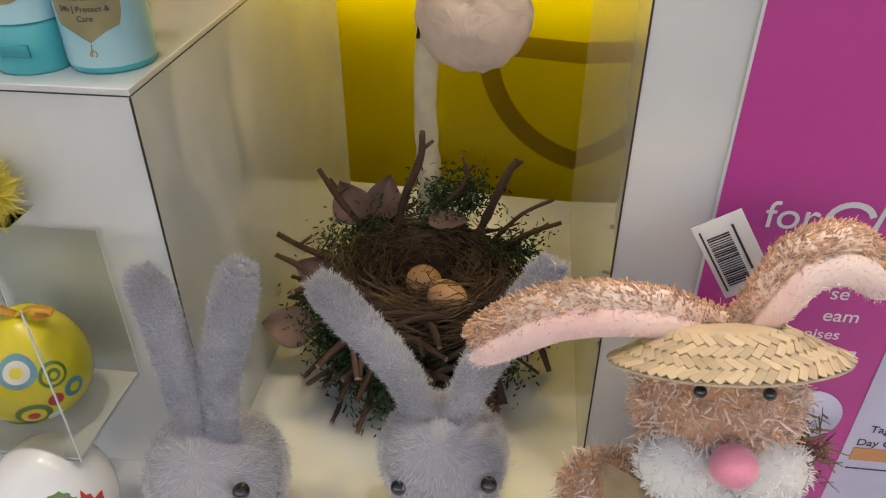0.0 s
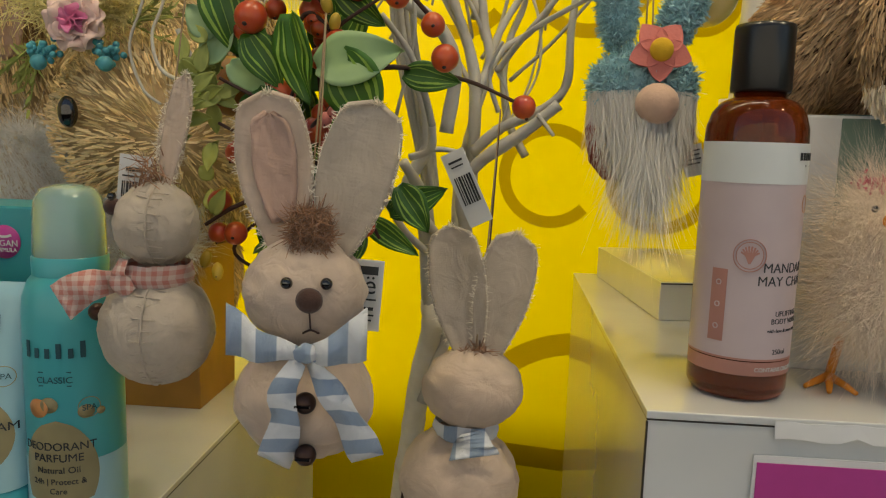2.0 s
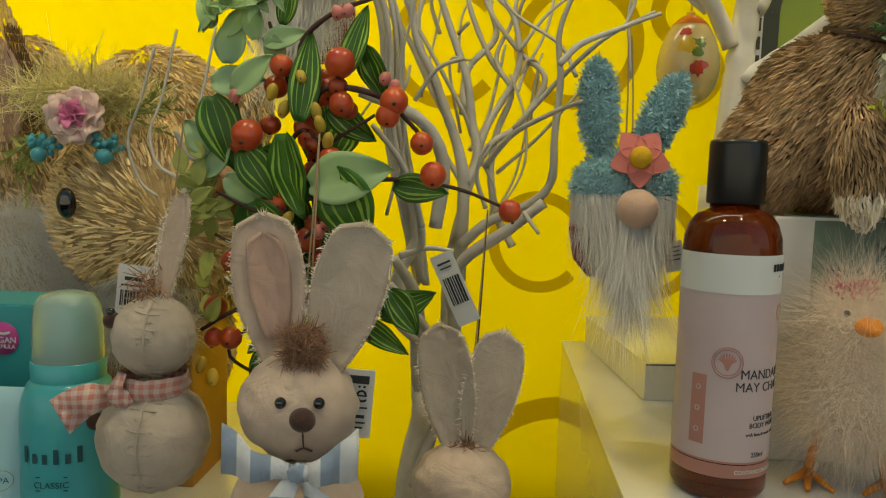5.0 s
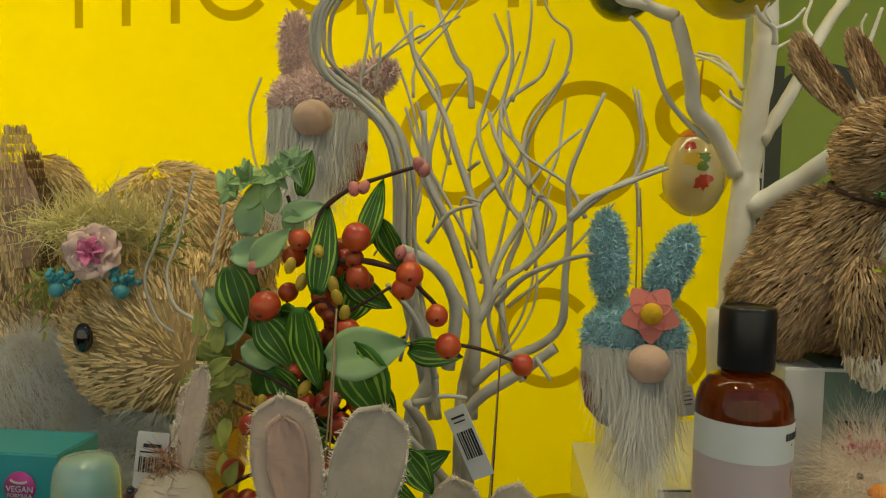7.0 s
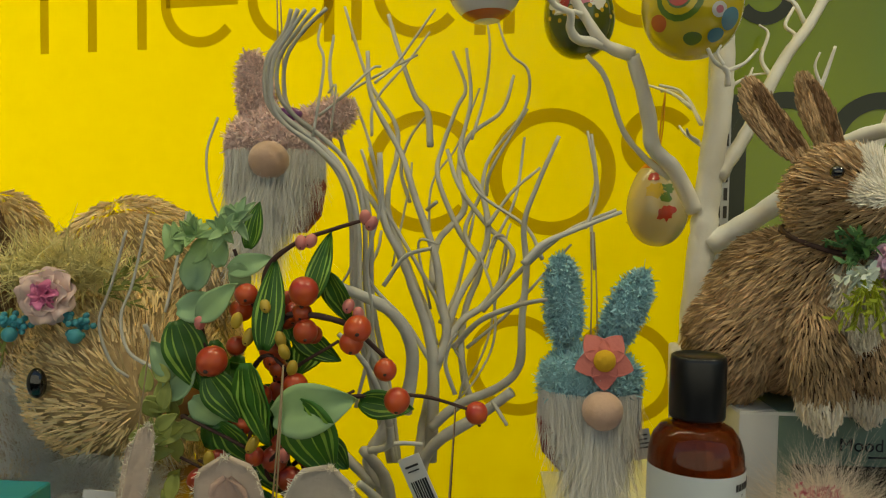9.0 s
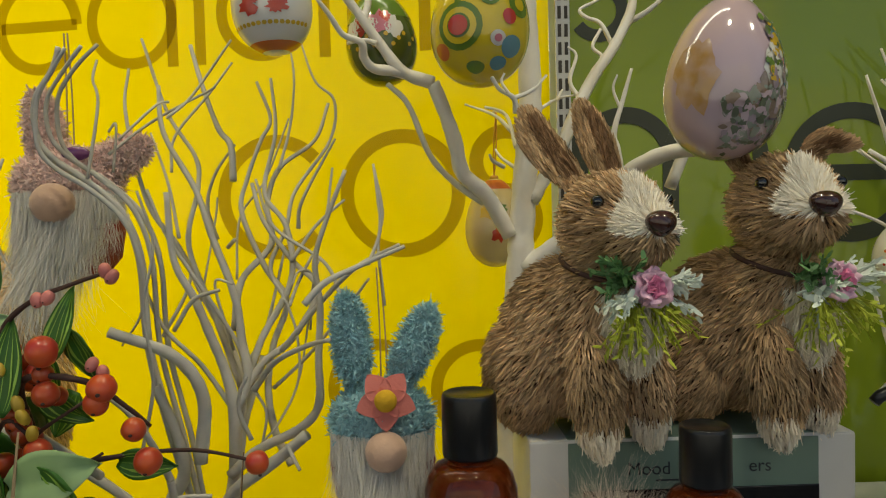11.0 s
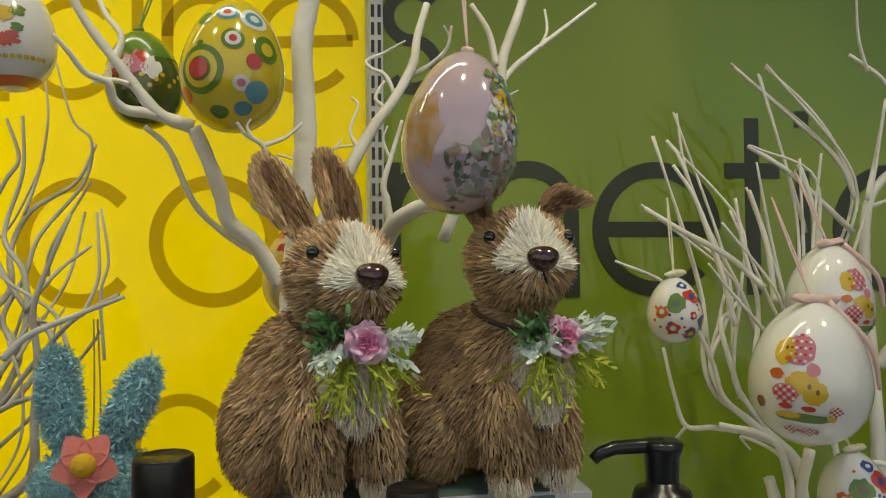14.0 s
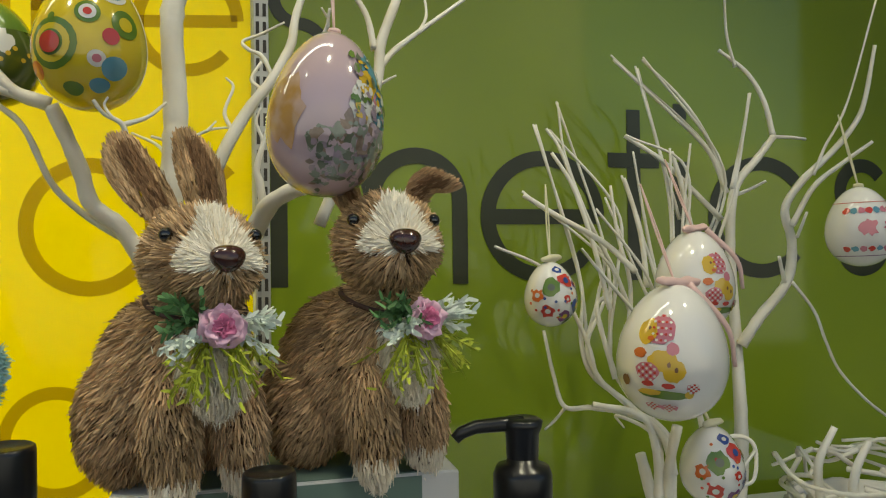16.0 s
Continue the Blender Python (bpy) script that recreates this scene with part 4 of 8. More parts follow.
limb(whitetree, [(.681, .62, .764), (.696, .615, .763), (.708, .61, .761)], 0.0017, 0.0012)
limb(whitetree, [(.634, .62, .708), (.647, .61, .714), (.657, .6, .721)], 0.0019, 0.0012)
limb(whitetree, [(.629, .6, .577), (.643, .593, .602), (.666, .587, .632), (.666, .58, .666), (.654, .573, .694), (.667, .567, .718), (.69, .56, .741), (.708, .553, .765), (.713, .547, .785), (.717, .54, .828)], 0.0051, 0.0015)
limb(whitetree, [(.658, .57, .68), (.672, .56, .712), (.692, .55, .731), (.713, .54, .748)], 0.0027, 0.0014)
limb(whitetree, [(.658, .58, .632), (.645, .57, .654)], 0.0019, 0.0014)
limb(whitetree, [(.663, .57, .67), (.665, .56, .691)], 0.0017, 0.0012)
limb(whitetree, [(.666, .58, .632), (.684, .576, .607), (.691, .572, .583), (.701, .568, .557), (.723, .564, .532), (.748, .56, .512)], 0.0014, 0.0011)
limb(whitetree, [(.672, .56, .722), (.681, .557, .745), (.701, .553, .783), (.729, .55, .87)], 0.0015, 0.0008)
limb(whitetree, [(.559, .6, .413), (.564, .607, .478), (.564, .614, .5), (.535, .621, .518), (.501, .629, .525), (.478, .636, .526), (.471, .643, .552), (.465, .65, .591)], 0.0038, 0.0015)
limb(whitetree, [(.487, .655, .521), (.475, .653, .51), (.465, .65, .504)], 0.0015, 0.0010)
limb(whitetree, [(.546, .6, .443), (.552, .605, .489), (.542, .61, .508), (.516, .615, .52), (.526, .62, .508)], 0.0030, 0.0008)
limb(whitetree, [(.56, .6, .475), (.555, .609, .502), (.528, .617, .529), (.506, .626, .55), (.5, .634, .579), (.498, .643, .631), (.487, .651, .684), (.464, .66, .775)], 0.0031, 0.0011)
limb(whitetree, [(.562, .6, .47), (.563, .614, .5), (.544, .628, .523), (.527, .642, .557), (.532, .655, .586), (.539, .669, .634), (.536, .683, .685), (.5, .697, .805)], 0.0031, 0.0011)
limb(whitetree, [(.56, .6, .475), (.554, .607, .503), (.526, .614, .529), (.504, .621, .551), (.497, .629, .58), (.511, .636, .621), (.516, .643, .663), (.45, .65, .711)], 0.0031, 0.0011)
limb(whitetree, [(.56, .6, .475), (.553, .606, .503), (.525, .611, .53), (.502, .617, .552), (.494, .623, .581), (.512, .629, .614), (.522, .634, .648), (.443, .64, .713)], 0.0031, 0.0011)
limb(whitetree, [(.562, .6, .47), (.56, .609, .502), (.538, .617, .526), (.519, .626, .56), (.521, .634, .588), (.534, .643, .643), (.538, .651, .699), (.477, .66, .771)], 0.0031, 0.0011)
limb(whitetree, [(.56, .6, .475), (.55, .6, .505), (.519, .6, .533), (.493, .6, .555), (.484, .6, .583), (.468, .6, .616), (.445, .6, .647), (.404, .6, .665)], 0.0031, 0.0011)
limb(whitetree, [(.592, .6, .468), (.599, .617, .512), (.588, .635, .56), (.622, .652, .649), (.657, .67, .745), (.553, .687, .85)], 0.0026, 0.0010)
limb(whitetree, [(.592, .6, .468), (.596, .612, .513), (.582, .624, .562), (.585, .636, .639), (.588, .648, .72), (.564, .66, .833)], 0.0026, 0.0010)
limb(whitetree, [(.592, .6, .468), (.596, .612, .513), (.582, .624, .562), (.614, .636, .647), (.648, .648, .737), (.572, .66, .842)], 0.0026, 0.0010)
limb(whitetree, [(.592, .6, .468), (.59, .604, .515), (.572, .608, .564), (.58, .612, .647), (.588, .616, .732), (.532, .62, .761)], 0.0026, 0.0010)
limb(whitetree, [(.592, .6, .468), (.586, .598, .517), (.564, .596, .566), (.561, .594, .624), (.559, .592, .681), (.556, .59, .746)], 0.0026, 0.0010)
limb(whitetree, [(.592, .6, .468), (.588, .6, .516), (.567, .6, .566), (.571, .6, .628), (.574, .6, .691), (.582, .6, .752)], 0.0026, 0.0010)
limb(whitetree, [(.592, .6, .468), (.588, .6, .516), (.567, .6, .566), (.596, .6, .64), (.625, .6, .716), (.641, .6, .798)], 0.0026, 0.0010)
limb(whitetree, [(.592, .6, .468), (.59, .604, .515), (.572, .608, .564), (.561, .612, .608), (.551, .616, .653), (.527, .62, .726)], 0.0026, 0.0010)
limb(whitetree, [(.592, .6, .468), (.588, .6, .516), (.567, .6, .566), (.549, .6, .602), (.531, .6, .638), (.501, .6, .705)], 0.0026, 0.0010)
limb(whitetree, [(.592, .6, .468), (.585, .596, .517), (.562, .592, .567), (.544, .588, .606), (.527, .584, .644), (.483, .58, .694)], 0.0026, 0.0010)
limb(whitetree, [(.592, .6, .468), (.582, .592, .518), (.557, .584, .568), (.517, .576, .607), (.479, .568, .645), (.461, .56, .662)], 0.0026, 0.0010)
limb(whitetree, [(.571, .56, .503), (.587, .552, .512), (.599, .545, .505), (.593, .538, .481), (.57, .53, .48)], 0.0022, 0.0012)
limb(whitetree, [(.588, .53, .505), (.559, .515, .49), (.539, .5, .48)], 0.0015, 0.0010)

limb(whitetree, [(0.514, 0.612, 0.552), (0.5, 0.616, 0.611), (0.509, 0.62, 0.633), (0.476, 0.624, 0.738), (0.461, 0.628, 0.766)], 0.0026, 0.0012)
limb(whitetree, [(0.529, 0.628, 0.531), (0.501, 0.632, 0.555), (0.494, 0.636, 0.587), (0.498, 0.64, 0.624), (0.488, 0.644, 0.675), (0.457, 0.648, 0.773)], 0.0026, 0.0010)
limb(whitetree, [(0.504, 0.6, 0.612), (0.492, 0.604, 0.665), (0.476, 0.608, 0.714), (0.459, 0.612, 0.743)], 0.0024, 0.0015)
limb(whitetree, [(0.543, 0.636, 0.604), (0.53, 0.64, 0.642), (0.507, 0.644, 0.689), (0.487, 0.648, 0.746), (0.482, 0.652, 0.794)], 0.0024, 0.0010)
limb(whitetree, [(0.512, 0.59, 0.573), (0.52, 0.594, 0.629), (0.511, 0.598, 0.674), (0.507, 0.602, 0.715)], 0.0022, 0.0013)
limb(whitetree, [(0.541, 0.604, 0.629), (0.539, 0.608, 0.669), (0.534, 0.612, 0.697), (0.527, 0.616, 0.723)], 0.0026, 0.0018)
limb(whitetree, [(0.572, 0.64, 0.631), (0.565, 0.644, 0.675), (0.561, 0.648, 0.709), (0.556, 0.652, 0.752)], 0.0020, 0.0010)
limb(whitetree, [(0.52, 0.585, 0.643), (0.494, 0.589, 0.667), (0.455, 0.593, 0.689), (0.428, 0.597, 0.706)], 0.0026, 0.0020)
limb(whitetree, [(0.603, 0.632, 0.674), (0.596, 0.636, 0.718), (0.588, 0.64, 0.751)], 0.0028, 0.0020)
limb(whitetree, [(0.639, 0.64, 0.689), (0.62, 0.644, 0.709), (0.584, 0.648, 0.743), (0.548, 0.652, 0.766)], 0.0030, 0.0020)
limb(whitetree, [(0.656, 0.655, 0.715), (0.639, 0.659, 0.756), (0.6, 0.663, 0.793), (0.545, 0.667, 0.84)], 0.0026, 0.0012)
limb(whitetree, [(0.657, 0.66, 0.726), (0.64, 0.664, 0.772), (0.615, 0.668, 0.808), (0.578, 0.672, 0.843)], 0.0024, 0.0012)
limb(whitetree, [(0.609, 0.662, 0.69), (0.59, 0.666, 0.761), (0.572, 0.67, 0.834)], 0.0020, 0.0010)
limb(whitetree, [(0.622, 0.6, 0.714), (0.636, 0.604, 0.757), (0.648, 0.608, 0.8)], 0.0022, 0.0012)
limb(whitetree, [(0.556, 0.585, 0.515), (0.551, 0.589, 0.484), (0.55, 0.593, 0.452)], 0.0042, 0.0046)
limb(whitetree, [(0.529, 0.57, 0.461), (0.53, 0.574, 0.498), (0.519, 0.578, 0.527), (0.479, 0.582, 0.538)], 0.0040, 0.0022)

# ---- straw rabbits ----
def comb(P, N, flow, lift):
    """Ways that lie along the flow on the surface and stand off by lift."""
    t = flow - N * (flow * N).sum(1, keepdims=True)
    t /= np.linalg.norm(t, axis=1, keepdims=True) + 1e-6
    return t + N * lift + RNG.normal(size=P.shape) * 0.16


def straw_ear(parent, base, tip, width, count, mat=None, curl=(0, 0, 0)):
    base, tip = np.array(base), np.array(tip)
    line = smooth_line([base, (base + tip) / 2 + np.array(curl), tip], 10)
    ax = (tip - base) / np.linalg.norm(tip - base)
    side = np.cross(ax, (1.0, 0.0, 0.15))
    side /= np.linalg.norm(side)
    front = np.cross(side, ax)
    hp = Heap()
    i = RNG.random(count) ** 0.9
    a = RNG.random(count) * 2 * math.pi
    pts = np.array([line[int(t * (len(line) - 1))] for t in i])
    w = width * np.sin(np.clip(i * 0.86 + 0.12, 0, 1) * math.pi) ** 0.6
    off = side * (np.cos(a) * w)[:, None] + front * (np.sin(a) * w * 0.38)[:, None]
    hp.blades(pts + off, ax * 1.0 + off / width * 0.05 + RNG.normal(size=pts.shape) * 0.08, RNG.uniform(0.004, 0.008, count), RNG.uniform(0.0006, 0.0012, count), bend=0.05)
    ear = hp.fin("ear", mat or STRAW, parent)
    # darker straws down the middle, camera side, paint the shade of a cupped ear
    n = count // 3
    i = 0.12 + 0.72 * RNG.random(n)
    pts = np.array([line[int(t * (len(line) - 1))] for t in i])
    w = width * np.sin(np.clip(i * 0.86 + 0.12, 0, 1) * math.pi) ** 0.6
    near = front if front @ np.array((0.6, -0.8, 0.0)) > 0 else -front
    off = side * (RNG.uniform(-0.42, 0.42, n) * w)[:, None] + near * (0.44 * w)[:, None]
    Heap().blades(pts + off, ax + RNG.normal(size=pts.shape) * 0.10, RNG.uniform(0.004, 0.008, n), RNG.uniform(0.0006, 0.0011, n), bend=0.05).fin("hollow", EAR_IN, ear, "darker straws painted as the shade in a cupped ear")
    return ear


def sprig(parent, name, at, way, mat, n, length, width, spread=0.5, stem=0.02):
    """A small branching artificial sprig."""
    hp = Heap()
    at, way = np.array(at, float), np.array(way, float)
    way /= np.linalg.norm(way)
    for b in range(n):
        d = way + RNG.normal(size=3) * spread
        d /= np.linalg.norm(d)
        k = 9
        s = np.linspace(0.15, 1, k)[:, None] * stem * RNG.uniform(0.7, 1.15)
        base = at + d * s
        ww = d + RNG.normal(size=(k, 3)) * 0.7
        hp.blades(base, ww, RNG.uniform(0.7, 1.2, k) * length, width, bend=0.1)
        hp.tube([at, at + d * stem * 0.5, at + d * stem], width * 0.4, width * 0.2, 4)
    return hp.fin(name, mat, parent)


def rose(parent, at, face, r, mat, name="rose"):
    """A small rose of overlapping curled petals, looking along face."""
    m = Vector(face).to_track_quat("Z", "Y").to_matrix().to_4x4()
    flower = None
    for ring, (n, rr, up, tilt) in enumerate(((8, 1.0, 0.0, 64), (7, 0.82, 0.16, 48), (6, 0.60, 0.32, 30), (4, 0.38, 0.46, 14))):
        for i in range(n):
            bm = bmesh.new()
            a0 = 2 * math.pi * (i + 0.5 * (ring % 2) + RNG.uniform(-0.22, 0.22)) / n
            size, wave = rr * RNG.uniform(0.86, 1.12), RNG.uniform(0, 6.28)
            grid = []
            for u in range(9):
                row = []
                for v in range(7):
                    e, k = 2 * u / 8 - 1, v / 6
                    x = e * 0.62 * size * r * math.sin(math.pi * min(0.5 + 0.22 * k, 0.20 + 0.55 * k))
                    y = k * r * size * (1 - 0.30 * e * e + 0.05 * math.sin(6 * e + wave))
                    z = -0.45 * (x / r) ** 2 * r / rr + 0.16 * r * k * k * math.sin(4 * e + wave) - 0.10 * r * k ** 4
                    row.append(bm.verts.new((x, y, z)))
                grid.append(row)
            for u in range(8):
                for v in range(6):
                    bm.faces.new((grid[u][v], grid[u + 1][v], grid[u + 1][v + 1], grid[u][v + 1]))
            t = Matrix.Rotation(a0, 4, "Z") @ Matrix.Translation((0, 0.03 * r, up * r * 0.5)) @ Matrix.Rotation(radians(90 - tilt), 4, "X")
            bmesh.ops.transform(bm, matrix=Matrix.Translation(at) @ m @ t, verts=bm.verts)
            bm.normal_update()
            bmesh.ops.solidify(bm, geom=bm.faces[:], thickness=0.0003)
            if flower is None:
                flower = part(name, bm, mat, parent, "small fabric rose")
            else:
                part("petal", bm, ROSE_IN if ring >= 2 else mat, flower)
    return flower


def straw_rabbit(label, nose_at, yaw, face, ears, lift=0.0):
    hz = 0.122 + lift
    neck, hm = np.array((0.020, 0.0)), turn3(0, 0, face)
    h2 = np.array(hm)[:2, :2]

    def hd(x, y, z):
        """A place on the head, which is turned on the neck by face degrees."""
        q = neck + h2 @ (np.array((x, y)) - neck)
        return (q[0], q[1], z)

    tip = Matrix.Rotation(radians(yaw), 3, "Z") @ Vector(hd(0.066, 0, 0))
    rb = thing("straw_rabbit", label, "rabbit figure", (nose_at[0] - tip.x, nose_at[1] - tip.y, 0.5340), (0, 0, yaw), group="straw rabbits")
    forms = [((-0.014, 0, 0.056), (0.041, 0.037, 0.047), None), ((-0.026, 0.024, 0.034), (0.030, 0.020, 0.034), None), ((-0.026, -0.024, 0.034), (0.030, 0.020, 0.034), None),
             ((0.012, 0, 0.074), (0.030, 0.030, 0.040), turn3(0, 18, 0)),
             ((0.030, 0.019, 0.034), (0.0145, 0.0135, 0.036), turn3(0, -8, 0)), ((0.030, -0.019, 0.034), (0.0145, 0.0135, 0.036), turn3(0, -8, 0)),
             (hd(0.028, 0, hz), (0.030, 0.029, 0.0285), hm), (hd(0.047, 0, hz - 0.006), (0.018, 0.021, 0.017), hm)]
    # core coloured very dark, so the gaps between straws look shaded
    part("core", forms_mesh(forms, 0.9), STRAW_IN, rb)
    P, N, K = on_forms(forms, 68000)
    flow = np.tile((-0.75, 0.0, -0.75), (len(P), 1))
    head = K >= 6
    d = P - np.array(hd(0.068, 0, hz + 0.001))
    flow[head] = d[head]
    flow[(K == 4) | (K == 5)] = (0.1, 0, -1)
    way = comb(P, N, flow, 0.17)
    way += np.array([noise.noise_vector(Vector(p) * 70) for p in P]) * 0.28
    q = (P - np.array(hd(0.066, 0, hz)))
    q[:, :2] = q[:, :2] @ h2
    blaze = head & (q[:, 0] > -0.034) & (np.abs(q[:, 1]) < 0.0050 + 0.0125 * np.clip(1 - q[:, 2] / 0.022, 0, 1)) & (q[:, 2] > -0.003) & (q[:, 2] < 0.024)
    belly = (K == 3) & (P[:, 0] > 0.022) & (np.abs(P[:, 1]) < 0.018) & (P[:, 2] < 0.088) & (P[:, 2] > 0.045)
    extra = P[blaze][RNG.integers(0, max(1, blaze.sum()), 3200)] + RNG.normal(size=(3200, 3)) * 0.0008
    toes = ((K == 4) | (K == 5)) & (P[:, 2] < 0.017)
    light = blaze | belly | toes
    for sel, name, mat, ll in ((~light, "straw_coat", STRAW, 0.0070), (light, "pale_straw", PALE, 0.0066)):
        n = sel.sum()
        Heap().blades(P[sel], way[sel], RNG.uniform(0.6, 1.25, n) * ll, RNG.uniform(0.0006, 0.0012, n), bend=0.05).fin(name, mat, rb)
    de = extra - np.array(hd(0.068, 0, hz + 0.001))
    Heap().blades(extra, de / np.linalg.norm(de, axis=1, keepdims=True) + RNG.normal(size=extra.shape) * 0.16 + np.array((*(h2 @ np.array((0.35, 0.0))), 0.1)), RNG.uniform(0.004, 0.0072, 3200), RNG.uniform(0.0005, 0.0010, 3200), bend=0.06).fin("white_blaze", WHITEST, rb, "white straw blaze")
    P3, N3, _ = on_forms([((0.042, 0.0, 0.068), (0.010, 0.017, 0.024), None)], 3000)
    Heap().blades(P3, comb(P3, N3, np.tile((0.1, 0.0, -1.0), (len(P3), 1)), 0.3), RNG.uniform(0.004, 0.008, len(P3)), 0.0006, bend=0.3).fin("belly_fluff", PALE, rb, "cream belly fluff")
    for base, tip, w, curl in ears:
        straw_ear(rb, hd(*base), hd(*tip), w, 3200, curl=curl)
    nose = ball((0, 0, 0), (0.0065, 0.0085, 0.0068), 20, 14)
    for v in nose.verts:
        v.co.y *= 1 + 0.25 * v.co.z / 0.007
    bmesh.ops.transform(nose, matrix=Matrix.Translation(hd(0.067, 0, hz + 0.001)) @ hm.to_4x4(), verts=nose.verts)
    part("nose", nose, NOSE, rb, "glossy dark brown nose")
    for s in (-1, 1):
        part("eye", ball(hd(0.045, s * 0.0225, hz + 0.013), 0.0036), EYE_B, rb, "black bead eye")
    ring = [(0.020 + 0.024 * math.cos(a), 0.0255 * math.sin(a), 0.099 - 0.008 * math.cos(a)) for a in np.linspace(0, 2 * math.pi, 25)]
    Heap().tube(ring, 0.0016, 0.0016, 6, cap=False).fin("cord", STEMB, rb, "dark cord collar")
    c = np.array((0.047, -0.006, 0.090))
    rose(rb, c + (0.011, 0, 0.0), (1, -0.2, 0.1), 0.0118, ROSE)
    sprig(rb, "green_sprig", c + (0.003, -0.006, 0.003), (0.4, -1.0, 0.15), FERN, 12, 0.0062, 0.0024, 0.36, 0.023)
    sprig(rb, "bud_sprig", c + (0.006, -0.006, -0.002), (0.5, -1.0, -0.35), FROST, 7, 0.0052, 0.0030, 0.30, 0.024)
    sprig(rb, "frosted_sprig", c + (0.006, 0.006, 0.0), (0.45, 1.0, 0.12), FROST, 15, 0.0062, 0.0024, 0.30, 0.024)
    sprig(rb, "lime_sprig", c + (0.004, -0.004, -0.005), (0.35, -0.50, -1.0), LIME, 18, 0.0050, 0.0016, 0.36, 0.033)
    sprig(rb, "lime_sprig", c + (0.004, 0.008, -0.004), (0.35, 0.70, -1.0), LIME, 16, 0.0050, 0.0016, 0.34, 0.033)
    return rb


straw_rabbit("brown straw rabbit with upright ears and a pink rose collar", (0.205, 0.405), -60, -8,
             [((0.014, 0.010, 0.144), (-0.004, 0.002, 0.192), 0.0130, (-0.004, 0.004, 0.002)), ((0.012, -0.013, 0.144), (-0.010, -0.030, 0.188), 0.0135, (-0.006, -0.002, 0.002))])
straw_rabbit("brown straw rabbit with one folded ear and a pink rose collar", (0.293, 0.412), -58, -28,
             [((0.018, -0.016, 0.148), (0.006, -0.026, 0.176), 0.010, (0, 0, 0)), ((0.020, 0.012, 0.148), (0.032, 0.038, 0.162), 0.0072, (-0.003, -0.002, 0.010))], lift=0.008)

# the large buff straw rabbit
big_rabbit = thing("straw_rabbit", "large buff straw rabbit with a flowered headband and white cheeks", "rabbit figure", (-0.36, 0.630, 0.3015))
forms = [((0.084, -0.060, 0.216), (0.074, 0.066, 0.066), None), ((0.050, 0.03, 0.220), (0.088, 0.09, 0.132), None), ((-0.02, 0.03, 0.09), (0.13, 0.10, 0.10), None),
         ((0.138, -0.030, 0.282), (0.026, 0.022, 0.042), turn3(0, 20, 0)), ((-0.050, 0.00, 0.255), (0.044, 0.05, 0.10), None), ((-0.070, -0.015, 0.165), (0.075, 0.065, 0.085), None)]
part("core", forms_mesh(forms, 0.92), BUFF_IN, big_rabbit)
P, N, K = on_forms(forms, 62000)
face = np.array((0.125, -0.120, 0.205))
flow = np.where((K == 0)[:, None], P - face, np.tile((0.2, 0.3, -1.0), (len(P), 1)))
way = comb(P, N, flow, 0.20)
white = (P[:, 2] < 0.168 + 0.006 * np.sin(P[:, 0] * 90)) & (K == 0)
white |= ((K == 0) & (P[:, 0] < 0.026) & (P[:, 2] < 0.215)) | ((K == 5) & (P[:, 2] < 0.20))
n = (~white).sum()
Heap().blades(P[~white], way[~white], RNG.uniform(0.006, 0.011, n), RNG.uniform(0.0009, 0.0019, n), bend=0.05).fin("straw_coat", BUFF, big_rabbit)
n = white.sum()
Heap().blades(P[white], way[white], RNG.uniform(0.010, 0.018, n), RNG.uniform(0.0006, 0.0012, n), bend=0.3).fin("white_cheek", WHITEPL, big_rabbit, "fluffy white cheek")
P2, N2, _ = on_forms([((-0.018, -0.068, 0.160), (0.040, 0.018, 0.052), None), ((0.075, -0.080, 0.132), (0.040, 0.024, 0.020), None)], 26000)
Heap().blades(P2, N2 + RNG.normal(size=P2.shape) * 0.7, RNG.uniform(0.006, 0.014, len(P2)), 0.00022, bend=1.2).fin("white_ruff", WHITEPL, big_rabbit, "fluffy white chest fur")
straw_ear(big_rabbit, (-0.030, -0.045, 0.24), (-0.042, -0.055, 0.375), 0.034, 2600, BUFF)
ear_in = ball((0, 0, 0), (0.020, 0.004, 0.042))
bmesh.ops.transform(ear_in, matrix=Matrix.Translation((-0.036, -0.064, 0.305)) @ turn3(0, -6, 10).to_4x4(), verts=ear_in.verts)
part("inner_ear", ear_in, EARPINK, big_rabbit, "dusty pink inner ear")
part("eye", ball((0.055, -0.1275, 0.224), (0.0068, 0.0050, 0.0105)), EYE_B, big_rabbit, "glossy black oval eye")
rose(big_rabbit, (0.058, -0.118, 0.282), (0.1, -1, 0.25), 0.020, ROSE2, "paper_rose")
for x in (0.034, 0.080):
    for _ in range(26):
        c = np.array((x, -0.118, 0.264)) + RNG.normal(size=3) * (0.006, 0.003, 0.004)
        part("blue_berry", ball(tuple(c), 0.0023, 10, 7), BLUEB, big_rabbit)
    part("bead", ball((x, -0.124, 0.256), 0.0052), BLUEB, big_rabbit, "turquoise bead")
sprig(big_rabbit, "headband_greenery", (0.088, -0.108, 0.285), (1.0, 0.3, 0.6), LEAFY, 6, 0.008, 0.0022, 0.35, 0.035)
sprig(big_rabbit, "headband_greenery", (0.028, -0.112, 0.272), (-1.0, -0.1, -0.6), LEAFY, 7, 0.008, 0.0022, 0.35, 0.042)
hp = Heap()
q = np.array((0.05, -0.092, 0.298)) + RNG.normal(size=(2600, 3)) * (0.022, 0.008, 0.006)
